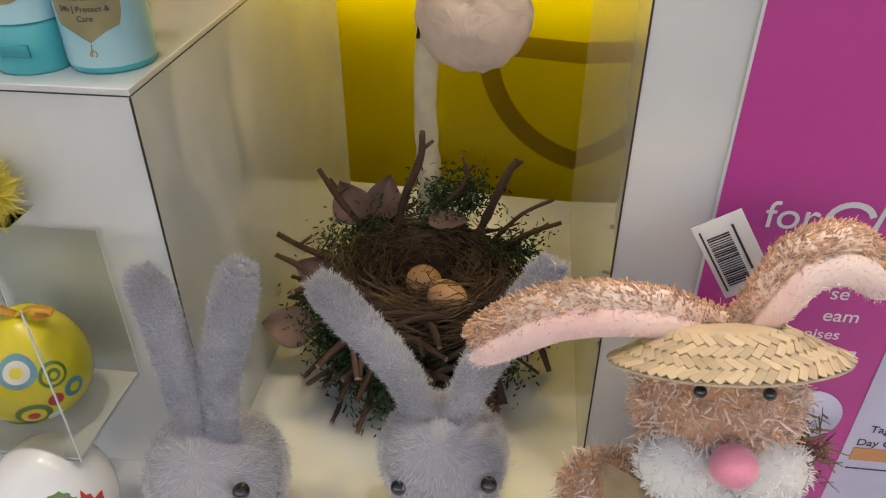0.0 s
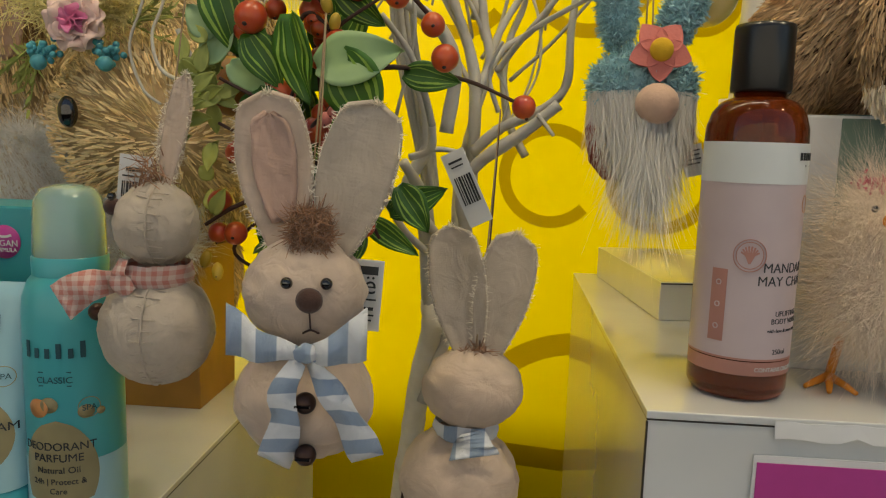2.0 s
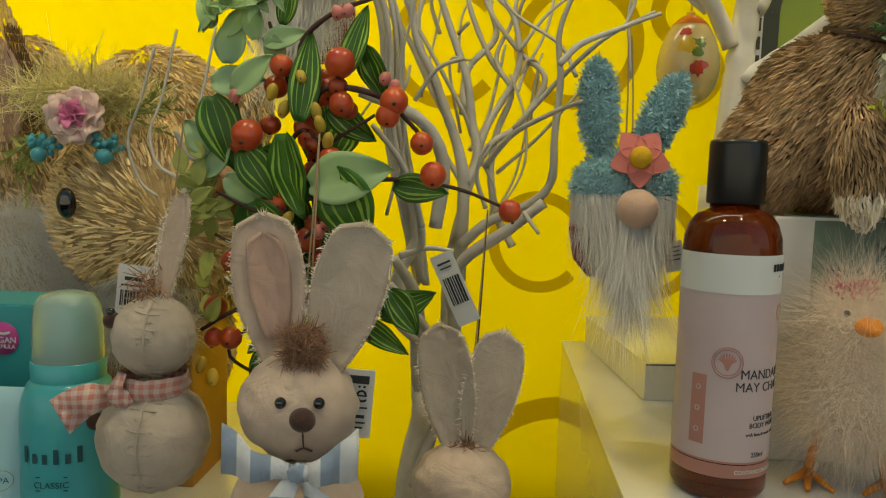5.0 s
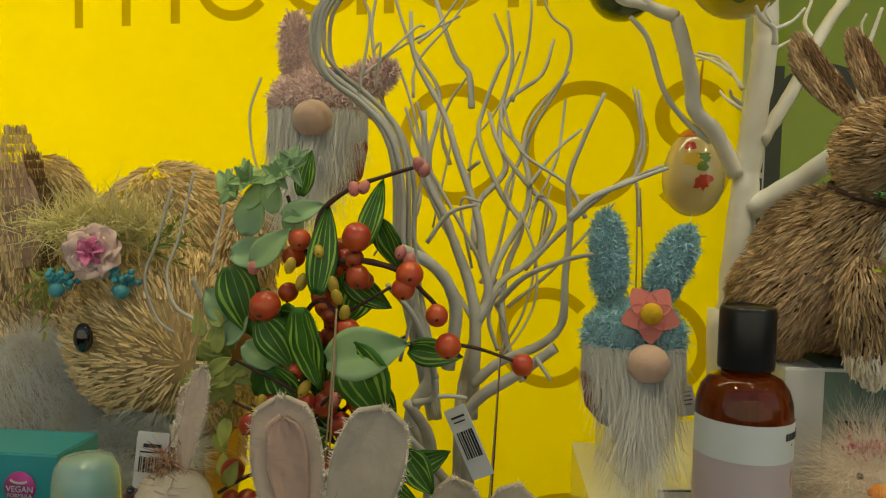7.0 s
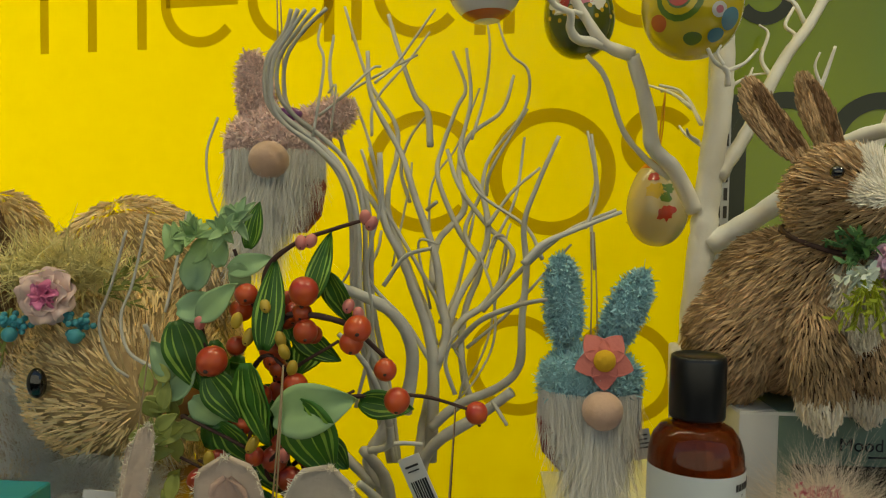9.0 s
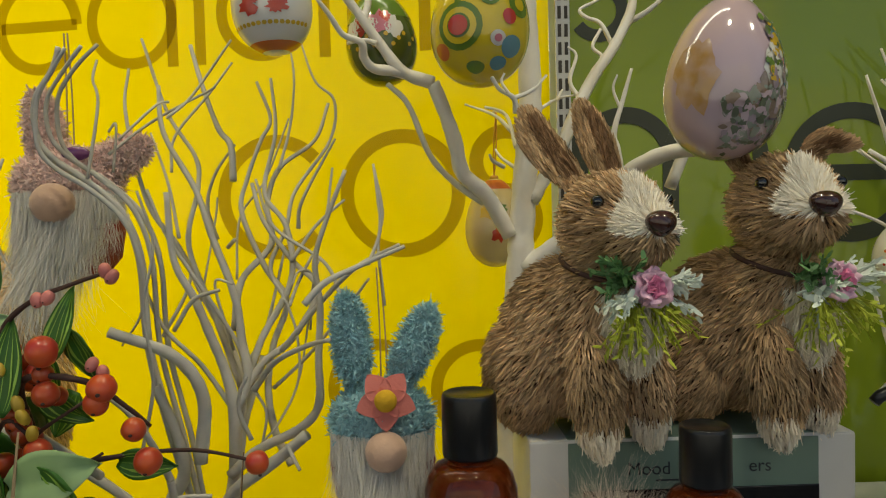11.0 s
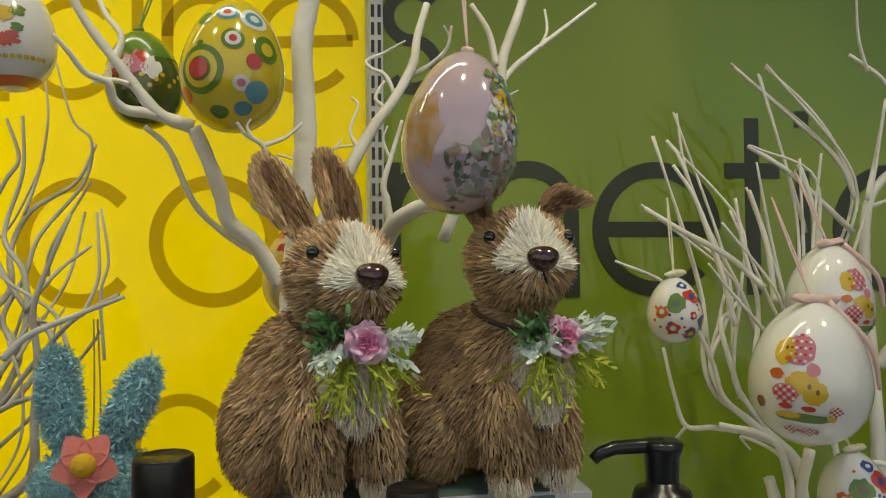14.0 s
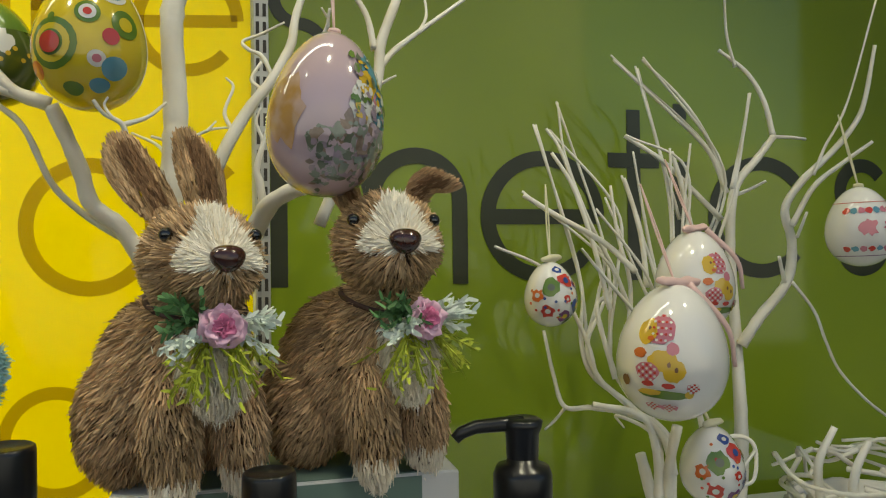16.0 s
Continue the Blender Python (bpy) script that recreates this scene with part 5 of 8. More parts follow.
hp.blades(q, RNG.normal(size=(2600, 3)) * 0.7 + (0, -0.2, 0.35), RNG.uniform(0.008, 0.017, 2600), 0.0008, bend=1.2).fin("net_ruffle", material("yellow_net", (0.86, 0.76, 0.36), 0.7, island=0.15), big_rabbit, "ruffle of yellow net")

# ---- bottles, cartons and tubes ----
def amber_bottle(label, at, turn, s, word1, word2):
    b = thing("amber_bottle", label, "bottle", at, (0, 0, turn), group="amber bottles")
    b.scale = (0.92 * s, 0.92 * s, 0.985 * s)
    R = 0.0262
    part("body", lathe([(0.0, 0.001), (0.020, 0.0), (0.0245, 0.0015), (R, 0.005), (R, 0.128), (0.0258, 0.135), (0.0235, 0.142), (0.0195, 0.147), (0.0148, 0.149), (0.0132, 0.1495), (0.0132, 0.152), (0.0, 0.152)], 56), GLASS_A, b, "amber plastic bottle body")
    part("cap", lathe([(0.0, 0.152), (0.0150, 0.152), (0.0154, 0.1535), (0.0152, 0.182), (0.0147, 0.1842), (0.0135, 0.1848), (0.0128, 0.1838), (0.0, 0.1838)], 48), BLACK, b, "glossy black screw cap")
    lab = part("label", patch(R, 100, 0.022, 0.1275, 48), LABEL_P, b, "dusty pink paper label")
    part("label_head", patch(R, 100, 0.108, 0.1275, 48, 0.0006), LABEL_W, lab)
    part("label_foot", patch(R, 100, 0.014, 0.021, 48, 0.0004), ROSE_P, b, "rose printed band")
    part("label_line", patch(R, 100, 0.0215, 0.0226, 48, 0.0006), ROSE_P, b)
    part("side_panel", patch(R, 9, 0.030, 0.066, 8, 0.0007), ROSE_P, lab).rotation_euler.z = radians(-52)
    for i in range(3):
        bend_on(words("o", 0.006, LABEL_P, lab, (-0.0238, -0.001, 0.058 - i * 0.011)), R)
    # tree mark in a ring
    ring = stroke([arc(0, 0, 0.0065, 0, 360, 36)] + [arc(0, 0, 0.0078, 0, 360, 36)], 0.0004, 0.0002)
    mk = ring.fin("round_mark", ROSE_P, lab, smooth=False)
    mk.location = (-0.0098, -0.0006, 0.0735)
    bend_on(mk, R)
    sil = Heap()
    for a in range(20, 161, 20):
        q = stroke([[(0, -0.004), (0.002 * math.cos(radians(a)), 0.0), (0.0046 * math.cos(radians(a)), 0.0046 * math.sin(radians(a)))]], 0.0009, 0.0002)
        k = len(sil.v)
        sil.v += q.v
        sil.f += [tuple(i + k for i in f) for f in q.f]
    mk = sil.fin("tree_mark", ROSE_P, lab, smooth=False)
    mk.location = (-0.0098, -0.0006, 0.0735)
    bend_on(mk, R)
    drop = stroke([arc(0, 0, 0.0033, 0, 360, 30, 0.0042)], 0.0004, 0.0002).fin("drop_mark", COPPER, lab, smooth=False)
    drop.location = (0.0225, -0.0006, 0.0985)
    bend_on(drop, R)
    # brand as plain bars
    for i in range(9):
        bar = part("brand_bar", block(-0.0009, 0.0009, -0.0002, 0, 0, 0.0036, 0), INK, lab, smooth=False)
        bar.location = (0.0135 + i * 0.0026, -0.0008, 0.1195)
        bend_on(bar, R)
    bar = part("brand_line", block(0.018, 0.031, -0.0002, 0, 0, 0.0008, 0), INK, lab, smooth=False)
    bar.location = (0, -0.0008, 0.1165)
    bend_on(bar, R)
    for text, size, z in ((word1, 0.0068, 0.0655), (word2, 0.0068, 0.0590), ("UPLIFTING", 0.0038, 0.0440), ("BODY WASH", 0.0038, 0.0402), ("with lime & sweet orange", 0.0025, 0.0360)):
        if text:
            bend_on(words(text, size, INK, lab, (0.0150, -0.0005, z)), R)
    bend_on(words("250ml", 0.0036, INK, lab, (0.0105, -0.0005, 0.0250)), R)
    bend_on(words("CONTAINS ORGANIC", 0.0030, LABEL_W, b, (0.012, -0.0006, 0.0163)), R)
    vein = Heap()
    for i in range(26):
        x, z = RNG.uniform(-0.014, 0.028), RNG.uniform(0.074, 0.106)
        ln = [(x + RNG.normal() * 0.004 * k, z + 0.004 * k) for k in range(4)]
        q = stroke([ln], 0.0003, 0.0001)
        k = len(vein.v)
        vein.v += q.v
        vein.f += [tuple(j + k for j in f) for f in q.f]
    vn = vein.fin("petal_print", material("faint_petal_print", (0.46, 0.35, 0.35), 0.45), lab, smooth=False)
    vn.location = (0, -0.0002, 0)
    bend_on(vn, R)
    return b


amber_bottle("amber body wash bottle with black cap and pink label", (0.107, 0.408, 0.392), 8, 1.0, "MANDARIN", "MAY CHANG")
amber_bottle("smaller amber bottle with black cap before a carton", (0.2235, 0.396, 0.392), 0, 0.905, "", "")

pump = thing("pump_bottle", "black pump dispenser bottle on a display box", "bottle", (0.356, 0.412, 0.392), (0, 0, 0))
part("body", lathe([(0, 0.0), (0.024, 0.0), (0.0265, 0.003), (0.0265, 0.105), (0.025, 0.115), (0.020, 0.123), (0.0152, 0.127), (0, 0.127)], 48), GLASS_A, pump, "dark amber bottle body")
part("collar", lathe([(0, 0.127), (0.0152, 0.127), (0.0158, 0.128), (0.0158, 0.148), (0.0140, 0.1525), (0.0088, 0.154), (0.0084, 0.157), (0, 0.157)], 40), BLACK, pump, "ribbed black collar")
part("stem", lathe([(0.0076, 0.154), (0.0086, 0.158), (0.0090, 0.170), (0.0106, 0.1735), (0.0110, 0.1765), (0.0090, 0.1780), (0, 0.1782)], 32), BLACK, pump)
Heap().tube([(0.0, 0, 0.1752), (-0.012, 0, 0.1752), (-0.026, 0, 0.1748), (-0.034, 0, 0.1722), (-0.0375, 0, 0.1690)], 0.0042, 0.0030, 12).fin("spout", BLACK, pump)


def carton(name, label, x0, x1, y0, y1, z0, z1, mat):
    c = thing(name, label, "box", ((x0 + x1) / 2, y0, z0))
    w, d, h = (x1 - x0) / 2, y1 - y0, z1 - z0
    part("carton_body", block(-w, w, 0, d, 0, h, 0.0008), mat, c, smooth=False)
    part("top_flap", block(-w + 0.0006, w - 0.0006, 0.0006, d - 0.001, h - 0.0002, h + 0.0006, 0.0002), mat, c, smooth=False)
    return c


mood = carton("gift_carton", "white carton with sage panel under two straw rabbits", 0.143, 0.331, 0.450, 0.535, 0.392, 0.5335, PAPER)
part("sage_panel", block(-0.072, 0.072, -0.0008, 0.0, 0.02, 0.1405, 0), SAGE, mood, smooth=False)
part("sage_top", block(-0.072, 0.072, 0.001, 0.084, 0.1422, 0.1428, 0), SAGE, mood, smooth=False)
part("dark_window", block(-0.064, 0.072, -0.0016, -0.0008, 0.03, 0.1130, 0.0006), material("dark_window_film", (0.012, 0.012, 0.014), 0.2), mood, "dark window in the carton", smooth=False)
words("Mood", 0.0105, INK, mood, (-0.026, -0.0011, 0.1215))
words("ers", 0.0105, INK, mood, (0.038, -0.0011, 0.1215))
part("small_print_bar", block(-0.022, 0.010, -0.0011, -0.0008, 0.1175, 0.1185, 0), INK, mood, smooth=False)

teal = carton("toiletry_carton", "turquoise toiletry gift carton with dark lettering bars", -0.365, -0.279, 0.430, 0.475, 0.3015, 0.4685, TEAL_D)
part("round_badge", disc(0.0098, 1, 28, 0.0004), MAGENTA, teal, "magenta round badge").location = (0.020, -0.0004, 0.147)
words("VEGAN", 0.0052, PAPER, teal, (0.020, -0.0011, 0.1445))
words("FORMULA", 0.0034, PAPER, teal, (0.020, -0.0011, 0.1412))
swash = stroke([arc(0, 0, 0.006, 200, 320, 12, 0.003)], 0.0014, 0.0002).fin("badge_leaf", PAPER, teal, smooth=False)
swash.location = (0.020, -0.0011, 0.1530)
for i, hgt in enumerate((0.0085, 0.0078, 0.0078, 0.0078, 0.0078, 0.0085)):
    part("brand_bar", block(-0.0013, 0.0013, -0.0006, 0, 0, hgt * (1.0 if i in (0, 3, 5) else 0.66), 0), INK_T, teal, smooth=False).location = (0.005 + i * 0.0062, 0, 0.108)


def printing(parent, R, z0, title, sub, brand_z, scale=1.0):
    """The gold drop-shaped panel and lettering that the turquoise range shares, bent round radius R."""
    part("gold_panel", patch(R, 46 * scale, z0, z0 + 0.050, 20, 0.0006, lambda u: math.sin(math.pi * min(1, u * 0.9 + 0.1)) ** 0.5 if u > 0.12 else u * 4), GOLDP, parent, "olive gold printed panel")
    for text, size, dz in ((title[0], 0.0058, 0.0345), (title[1], 0.0058, 0.0285), ("Natural Oil", 0.0046, 0.0225)):
        bend_on(words(text, size, INK, parent, (0, -0.0009, z0 + dz)), R)
    for i, text in enumerate(sub):
        bend_on(words(text, 0.0042, INK, parent, (0, -0.0009, z0 + 0.0165 - 0.005 * i)), R)
    bend_on(words("CLASSIC", 0.0046, INK_T, parent, (0, -0.0009, brand_z - 0.0125)), R)
    for dz in (-0.0075, -0.0145):
        bend_on(part("rule", block(-0.008, 0.008, -0.0002, 0, 0, 0.0005, 0), INK_T, parent, smooth=False), R + 0.0004).location.z = brand_z + dz
    for i, (hgt, dz) in enumerate(((0.0085, 0), (0.0076, 0), (0.0076, 0), (0.0076, 0), (0.0076, 0), (0.0085, 0))):
        q = part("brand_bar", block(-0.0012, 0.0012, -0.0003, 0, dz, dz + hgt * (1.0 if i in (0, 3, 5) else 0.66), 0.0001), INK_T, parent, smooth=False)
        q.location = (-0.0135 + i * 0.0054, -0.0006, brand_z)
        bend_on(q, R)
    ring = stroke([arc(0, 0, 0.0052, 0, 360, 30)], 0.0004, 0.0002).fin("round_mark", GOLDP, parent, smooth=False)
    ring.location = (0.0155, -0.0006, brand_z - 0.026)
    bend_on(ring, R)
    bend_on(words("SPA", 0.0042, INK_T, parent, (0.0155, -0.0008, brand_z - 0.0275)), R)
    for x, z, r in ((-0.009, z0 + 0.056, 0.0055), (-0.003, z0 + 0.058, 0.0045), (0.014, z0 + 0.054, 0.004), (0.021, z0 + 0.053, 0.0022)):
        q = part("oil_drop", disc(r, 0.9, 16, 0.0002), COPPER if r > 0.005 else GOLDP, parent)
        q.location = (x, -0.0005, z)
        bend_on(q, R)
    q = stroke([arc(0, 0, 0.0018, -60, 240, 14) + [(0, 0.0052)]], 0.0005, 0.0002).fin("drop_mark", COPPER, parent, smooth=False)
    q.location = (0, -0.0006, z0 - 0.006)
    bend_on(q, R)


spray = thing("spray_can", "turquoise deodorant spray can with frosted cap", "spray can", (-0.237, 0.388, 0.3015), (0, 0, 8))
part("can", lathe([(0, 0.0), (0.0225, 0.0), (0.0240, 0.002), (0.0240, 0.118), (0.0232, 0.128), (0.0205, 0.136), (0.0180, 0.139), (0, 0.139)], 48), TEAL, spray, "turquoise metal can")
part("lower_band", patch(0.0240, 179, 0.004, 0.046, 56, 0.0002), AQUA, spray, "pale aqua printed band")
part("cap_ring", lathe([(0.0182, 0.139), (0.0184, 0.148), (0.0172, 0.149)], 40), TEAL, spray)
part("cap", lathe([(0.0176, 0.148), (0.0172, 0.170), (0.0158, 0.178), (0.0128, 0.1825), (0.006, 0.1845), (0, 0.185)], 40), CAPC, spray, "frosted dome cap")
part("nozzle", lathe([(0, 0.149), (0.0075, 0.149), (0.0075, 0.160), (0.0060, 0.163), (0.0060, 0.171), (0, 0.172)], 24), TEAL, spray, "turquoise nozzle under the cap")
printing(spray, 0.0240, 0.018, ("DEODORANT", "PARFUME"), ("24h | Protect &", "Care"), 0.100)

cream = thing("cream_tube", "turquoise hand cream tube standing on its cap", "tube", (-0.277, 0.375, 0.3015), (0, 0, 6))
bm = bmesh.new()
rows = []
for k in range(13):
    u = k / 12
    z = 0.028 + u * 0.107
    a, b = 0.0195 + 0.005 * u, 0.0165 * (1 - u) ** 0.7 + 0.0006
    rows.append([bm.verts.new((a * math.cos(2 * math.pi * i / 40), b * math.sin(2 * math.pi * i / 40), z)) for i in range(40)])
for p, q in zip(rows, rows[1:]):
    for i in range(40):
        bm.faces.new((p[i], p[(i + 1) % 40], q[(i + 1) % 40], q[i]))
bm.faces.new(rows[-1])
part("tube_body", bm, AQUA, cream, "pale turquoise soft tube")
part("cap", lathe([(0, 0), (0.0192, 0.0), (0.0202, 0.0015), (0.0196, 0.026), (0.0185, 0.0278), (0, 0.0278)], 40, 0.86), TEAL, cream, "turquoise flip cap")
part("cap_thumb", block(-0.008, 0.008, -0.0178, -0.0160, 0.010, 0.017, 0.0006), TEAL_D, cream)
front = part("print_carrier", block(-0.010, 0.010, 0.003, 0.006, 0.0, 0.060, 0.0002), AQUA, cream, smooth=False)
front.matrix_basis = pose(0, -0.0166, 0.034, -8, 0, 0)
gv, gf = [(0, 0, 0)], []
for k in range(1, 7):
    gv += [(0.0165 * k / 6 * math.cos(2 * math.pi * i / 32), 0, 1.22 * 0.0165 * k / 6 * math.sin(2 * math.pi * i / 32)) for i in range(32)]
gf += [(0, 1 + i, 1 + (i + 1) % 32) for i in range(32)]
gf += [(1 + (k - 1) * 32 + i, 1 + k * 32 + i, 1 + k * 32 + (i + 1) % 32, 1 + (k - 1) * 32 + (i + 1) % 32) for k in range(1, 6) for i in range(32)]
gp = raw("gold_panel", gv, gf, GOLDP, front, "olive gold printed panel")
gp.location = (0.001, -0.0008, 0.024)
for text, size, z in (("HAND", 0.0062, 0.0330), ("CARE CREAM", 0.0062, 0.0265), ("Natural Oil", 0.0048, 0.0200)):
    words(text, size, INK, front, (0.001, -0.0014, z))
words("CLASSIC", 0.0046, INK_T, front, (-0.002, -0.0010, 0.0665))
for z in (0.0720, 0.0650):
    part("rule", block(-0.010, 0.006, -0.0009, -0.0006, z, z + 0.0004, 0), INK_T, front, smooth=False)
for i, (hgt, dz) in enumerate(((0.0082, 0), (0.0072, 0), (0.0072, 0), (0.0072, 0), (0.0072, 0), (0.0082, 0))):
    part("brand_bar", block(-0.0012, 0.0012, -0.0010, -0.0006, dz, dz + hgt * (1.0 if i in (0, 3, 5) else 0.66), 0), INK_T, front, smooth=False).location = (-0.0155 + i * 0.0052, 0, 0.0775)
q = stroke([arc(0, 0, 0.0052, 0, 360, 30)], 0.0004, 0.0002).fin("round_mark", GOLDP, front, smooth=False)
q.location = (0.0135, -0.0008, 0.0545)
words("SPA", 0.0042, INK_T, front, (0.0135, -0.0010, 0.0530))
q = part("round_badge", disc(0.0062, 1, 20, 0.0003), MAGENTA, front)
q.location = (-0.0175, -0.0008, 0.0555)
for x, z, r in ((-0.010, 0.048, 0.0058), (-0.004, 0.050, 0.0046), (0.007, 0.048, 0.0042)):
    part("oil_drop", disc(r, 0.8, 16, 0.0002), COPPER, front).location = (x, -0.0008, z)

for o in front.children:
    # lay the print on the tube's curved front
    m = front.matrix_basis @ o.matrix_basis
    for v in o.data.vertices:
        p = m @ v.co
        u = min(0.98, max(0.0, (p.z - 0.028) / 0.107))
        a, b = 0.0195 + 0.005 * u, 0.0165 * (1 - u) ** 0.7 + 0.0006
        lift = 0.0004 if o.name.startswith(("gold", "oil", "round_b")) else 0.0009
        v.co = (p.x, -b * math.sqrt(max(0.02, 1 - (p.x / a) ** 2)) - lift, p.z)
    o.data.update()
    o.matrix_basis = front.matrix_basis.inverted()

soap = thing("soap_dispenser", "turquoise soap dispenser bottle beside a cream tube", "bottle", (-0.322, 0.392, 0.3015), (0, 0, 10))
part("body", lathe([(0, 0), (0.026, 0), (0.028, 0.003), (0.028, 0.095), (0.026, 0.105), (0.0225, 0.110), (0.0165, 0.113), (0, 0.113)], 48), AQUA, soap)
part("collar", lathe([(0.0172, 0.111), (0.0180, 0.113), (0.0180, 0.132), (0.0140, 0.136), (0.0075, 0.138), (0.0075, 0.146), (0, 0.146)], 40), TEAL, soap)
part("pump_head", lathe([(0, 0.143), (0.014, 0.144), (0.0168, 0.147), (0.0165, 0.150), (0.009, 0.1525), (0, 0.153)], 36, 0.8), TEAL, soap)
printing(soap, 0.028, 0.016, ("CLEANSING", "SOAP"), (), 0.090)

kraft = carton("kraft_carton", "brown kraft carton behind hanging linen rabbits", -0.44, -0.244, 0.565, 0.64, 0.3015, 0.425, KRAFT)

# ---- hanging linen rabbits ----
def ear_panel(parent, base, tip, width, mat, name="ear", cup=0.25, fringe=True):
    """A flat padded cloth ear with a frayed edge, from base to tip."""
    base, tip = Vector(base), Vector(tip)
    ax = tip - base
    side = Vector((1, 0, 0)) - ax.normalized() * ax.normalized().x
    side.normalize()
    front = side.cross(ax.normalized())
    bm = bmesh.new()
    grid = []
    nu, nv = 12, 18
    edge = []
    for j in range(nv + 1):
        v = j / nv
        w = width * 0.5 * (0.22 + 0.78 * math.sin(math.pi * (0.06 + 0.80 * v ** 1.15)) ** 0.75) * (1 if v < 0.9 else math.sqrt(max(0.02, 1 - ((v - 0.9) / 0.1) ** 2)))
        row = []
        for i in range(nu + 1):
            u = 2 * i / nu - 1
            p = base + ax * v + side * (u * w) - front * (cup * w * (u * u) * -1.0 + 0.0012 * noise.noise(Vector((u * 3, v * 5, width * 99))))
            row.append(bm.verts.new(p))
        edge += [(row[0].co.copy(), -side), (row[-1].co.copy(), side)]
        grid.append(row)
    edge += [(v.co.copy(), ax.normalized()) for v in grid[-1]]
    for j in range(nv):
        for i in range(nu):
            bm.faces.new((grid[j][i], grid[j][i + 1], grid[j + 1][i + 1], grid[j + 1][i]))
    bm.normal_update()
    bmesh.ops.solidify(bm, geom=bm.faces[:], thickness=0.0022)
    ear = part(name, bm, mat, parent)
    if fringe:
        pts, ways = [], []
        for (p, d), (p2, d2) in zip(edge, edge[2:] + edge[-1:]):
            for _ in range(7):
                t = RNG.random()
                pts.append(p.lerp(p2, t) if (p - p2).length < 0.01 else p)
                ways.append(np.array(d) + RNG.normal(size=3) * 0.6)
        Heap().blades(np.array(pts), np.array(ways), RNG.uniform(0.0012, 0.0032, len(pts)), 0.00035, bend=0.5).fin("frayed_edge", PALE, ear)
    return ear


def cushion(c, r, seed):
    """A stuffed cloth ball with soft puckers towards its poles."""
    bm = ball((0, 0, 0), 1.0, 56, 36)
    for v in bm.verts:
        a = math.atan2(v.co.y, v.co.x)
        pole = abs(v.co.z) ** 3
        k = 1 + 0.026 * math.sin(a * 11 + seed + 4 * v.co.z) * pole + 0.022 * noise.noise(v.co * 3 + Vector((seed, 0, 0))) + 0.018 * noise.noise(Vector((v.co.x * 3, v.co.y * 3, v.co.z * 9)) + Vector((seed, 3, 0))) + 0.020 * (1 - abs(noise.noise(Vector((v.co.x * 2.2 + v.co.z * 2, v.co.y * 2.2, v.co.z * 3.4)) + Vector((seed * 2, 7, 0)))) * 3) - (0.020 if abs(v.co.x) < 0.05 else 0.0)
        v.co = Vector((v.co.x * r[0], v.co.y * r[1], v.co.z * r[2])) * k + Vector(c)
    return bm


def tag_card(name, label, at, turn, w, h, dark, string_to=None):
    t = thing(name, label, "price tag", at, turn, group="swing tags")
    part("card", block(-w / 2, w / 2, -0.0003, 0.0003, -h, 0, 0.0001), PAPER, t, smooth=False)
    for i, (z, ww, hh) in enumerate(dark):
        part("print_bar", block(-ww / 2, ww / 2, -0.0007, -0.0004, z - hh, z, 0), INK, t, smooth=False)
    if string_to is not None:
        local = t.matrix_world.inverted() @ Vector(string_to)
        Heap().tube(smooth_line([(0, 0, -0.002), (local.x * 0.5, local.y * 0.5 - 0.002, local.z * 0.5), tuple(local)], 6), 0.0004, 0.0004, 5).fin("loop", STRING, t)
    return t


def barcode(t, w, h, z0, rot=False):
    x = -w / 2
    while x < w / 2:
        d = random.choice((0.0004, 0.0007, 0.0011))
        part("code_bar", block(x, x + d, -0.0007, -0.0004, z0 - h, z0, 0), INK, t, smooth=False)
        x += d + random.choice((0.0004, 0.0007))


def hanger(parent, a, b, mat=STRING, r=0.0005):
    a, b = Vector(a), Vector(b)
    mid = (a + b) / 2
    return Heap().tube(smooth_line([a, mid + Vector((0.0006, 0, 0)), b], 6), r, r, 5).fin("hanging_string", mat, parent)


def gingham_tail(parent, pts, width, mat, name="bow_tail"):
    line = smooth_line(pts, 5)
    a, b = [], []
    for i, p in enumerate(line):
        d = Vector(line[min(i + 1, len(line) - 1)] - line[max(0, i - 1)]).normalized()
        s = d.cross(Vector((0, -1, 0))).normalized() * width / 2 * (0.45 + 0.70 * (i / len(line)) ** 0.6)
        ruck = Vector((0, 0.0024 * math.sin(i * 0.8 + width * 300), 0))
        a.append(Vector(p) - s + ruck)
        b.append(Vector(p) + s - ruck)
    return part(name, sheet(a, b, 0.0006), mat, parent)


# the one that looks out, with a bow
A = thing("linen_rabbit", "stuffed linen rabbit ornament with blue striped bow", "hanging ornament", (-0.1015, 0.343, 0.420), group="linen rabbits")
part("body", cushion((0.0, 0, -0.023), (0.0312, 0.026, 0.0270), 1), LINEN, A)
head = part("head", cushion((0, 0, 0.0255), (0.0272, 0.024, 0.0240), 2), LINEN, A)
ear_panel(A, (-0.009, 0.002, 0.044), (-0.0185, 0.004, 0.1115), 0.033, LINEN)
inner = ear_panel(A, (-0.0105, 0.0006, 0.056), (-0.0172, 0.0022, 0.1030), 0.0185, EARPINK, "inner_ear", fringe=False)
ear_panel(A, (0.012, 0.002, 0.044), (0.0295, 0.005, 0.108), 0.033, LINEN2)
hp = Heap()
q = np.array((0.004, -0.007, 0.0530)) + np.clip(RNG.normal(size=(3600, 3)), -1.7, 1.7) * (0.0046, 0.0035, 0.0055)
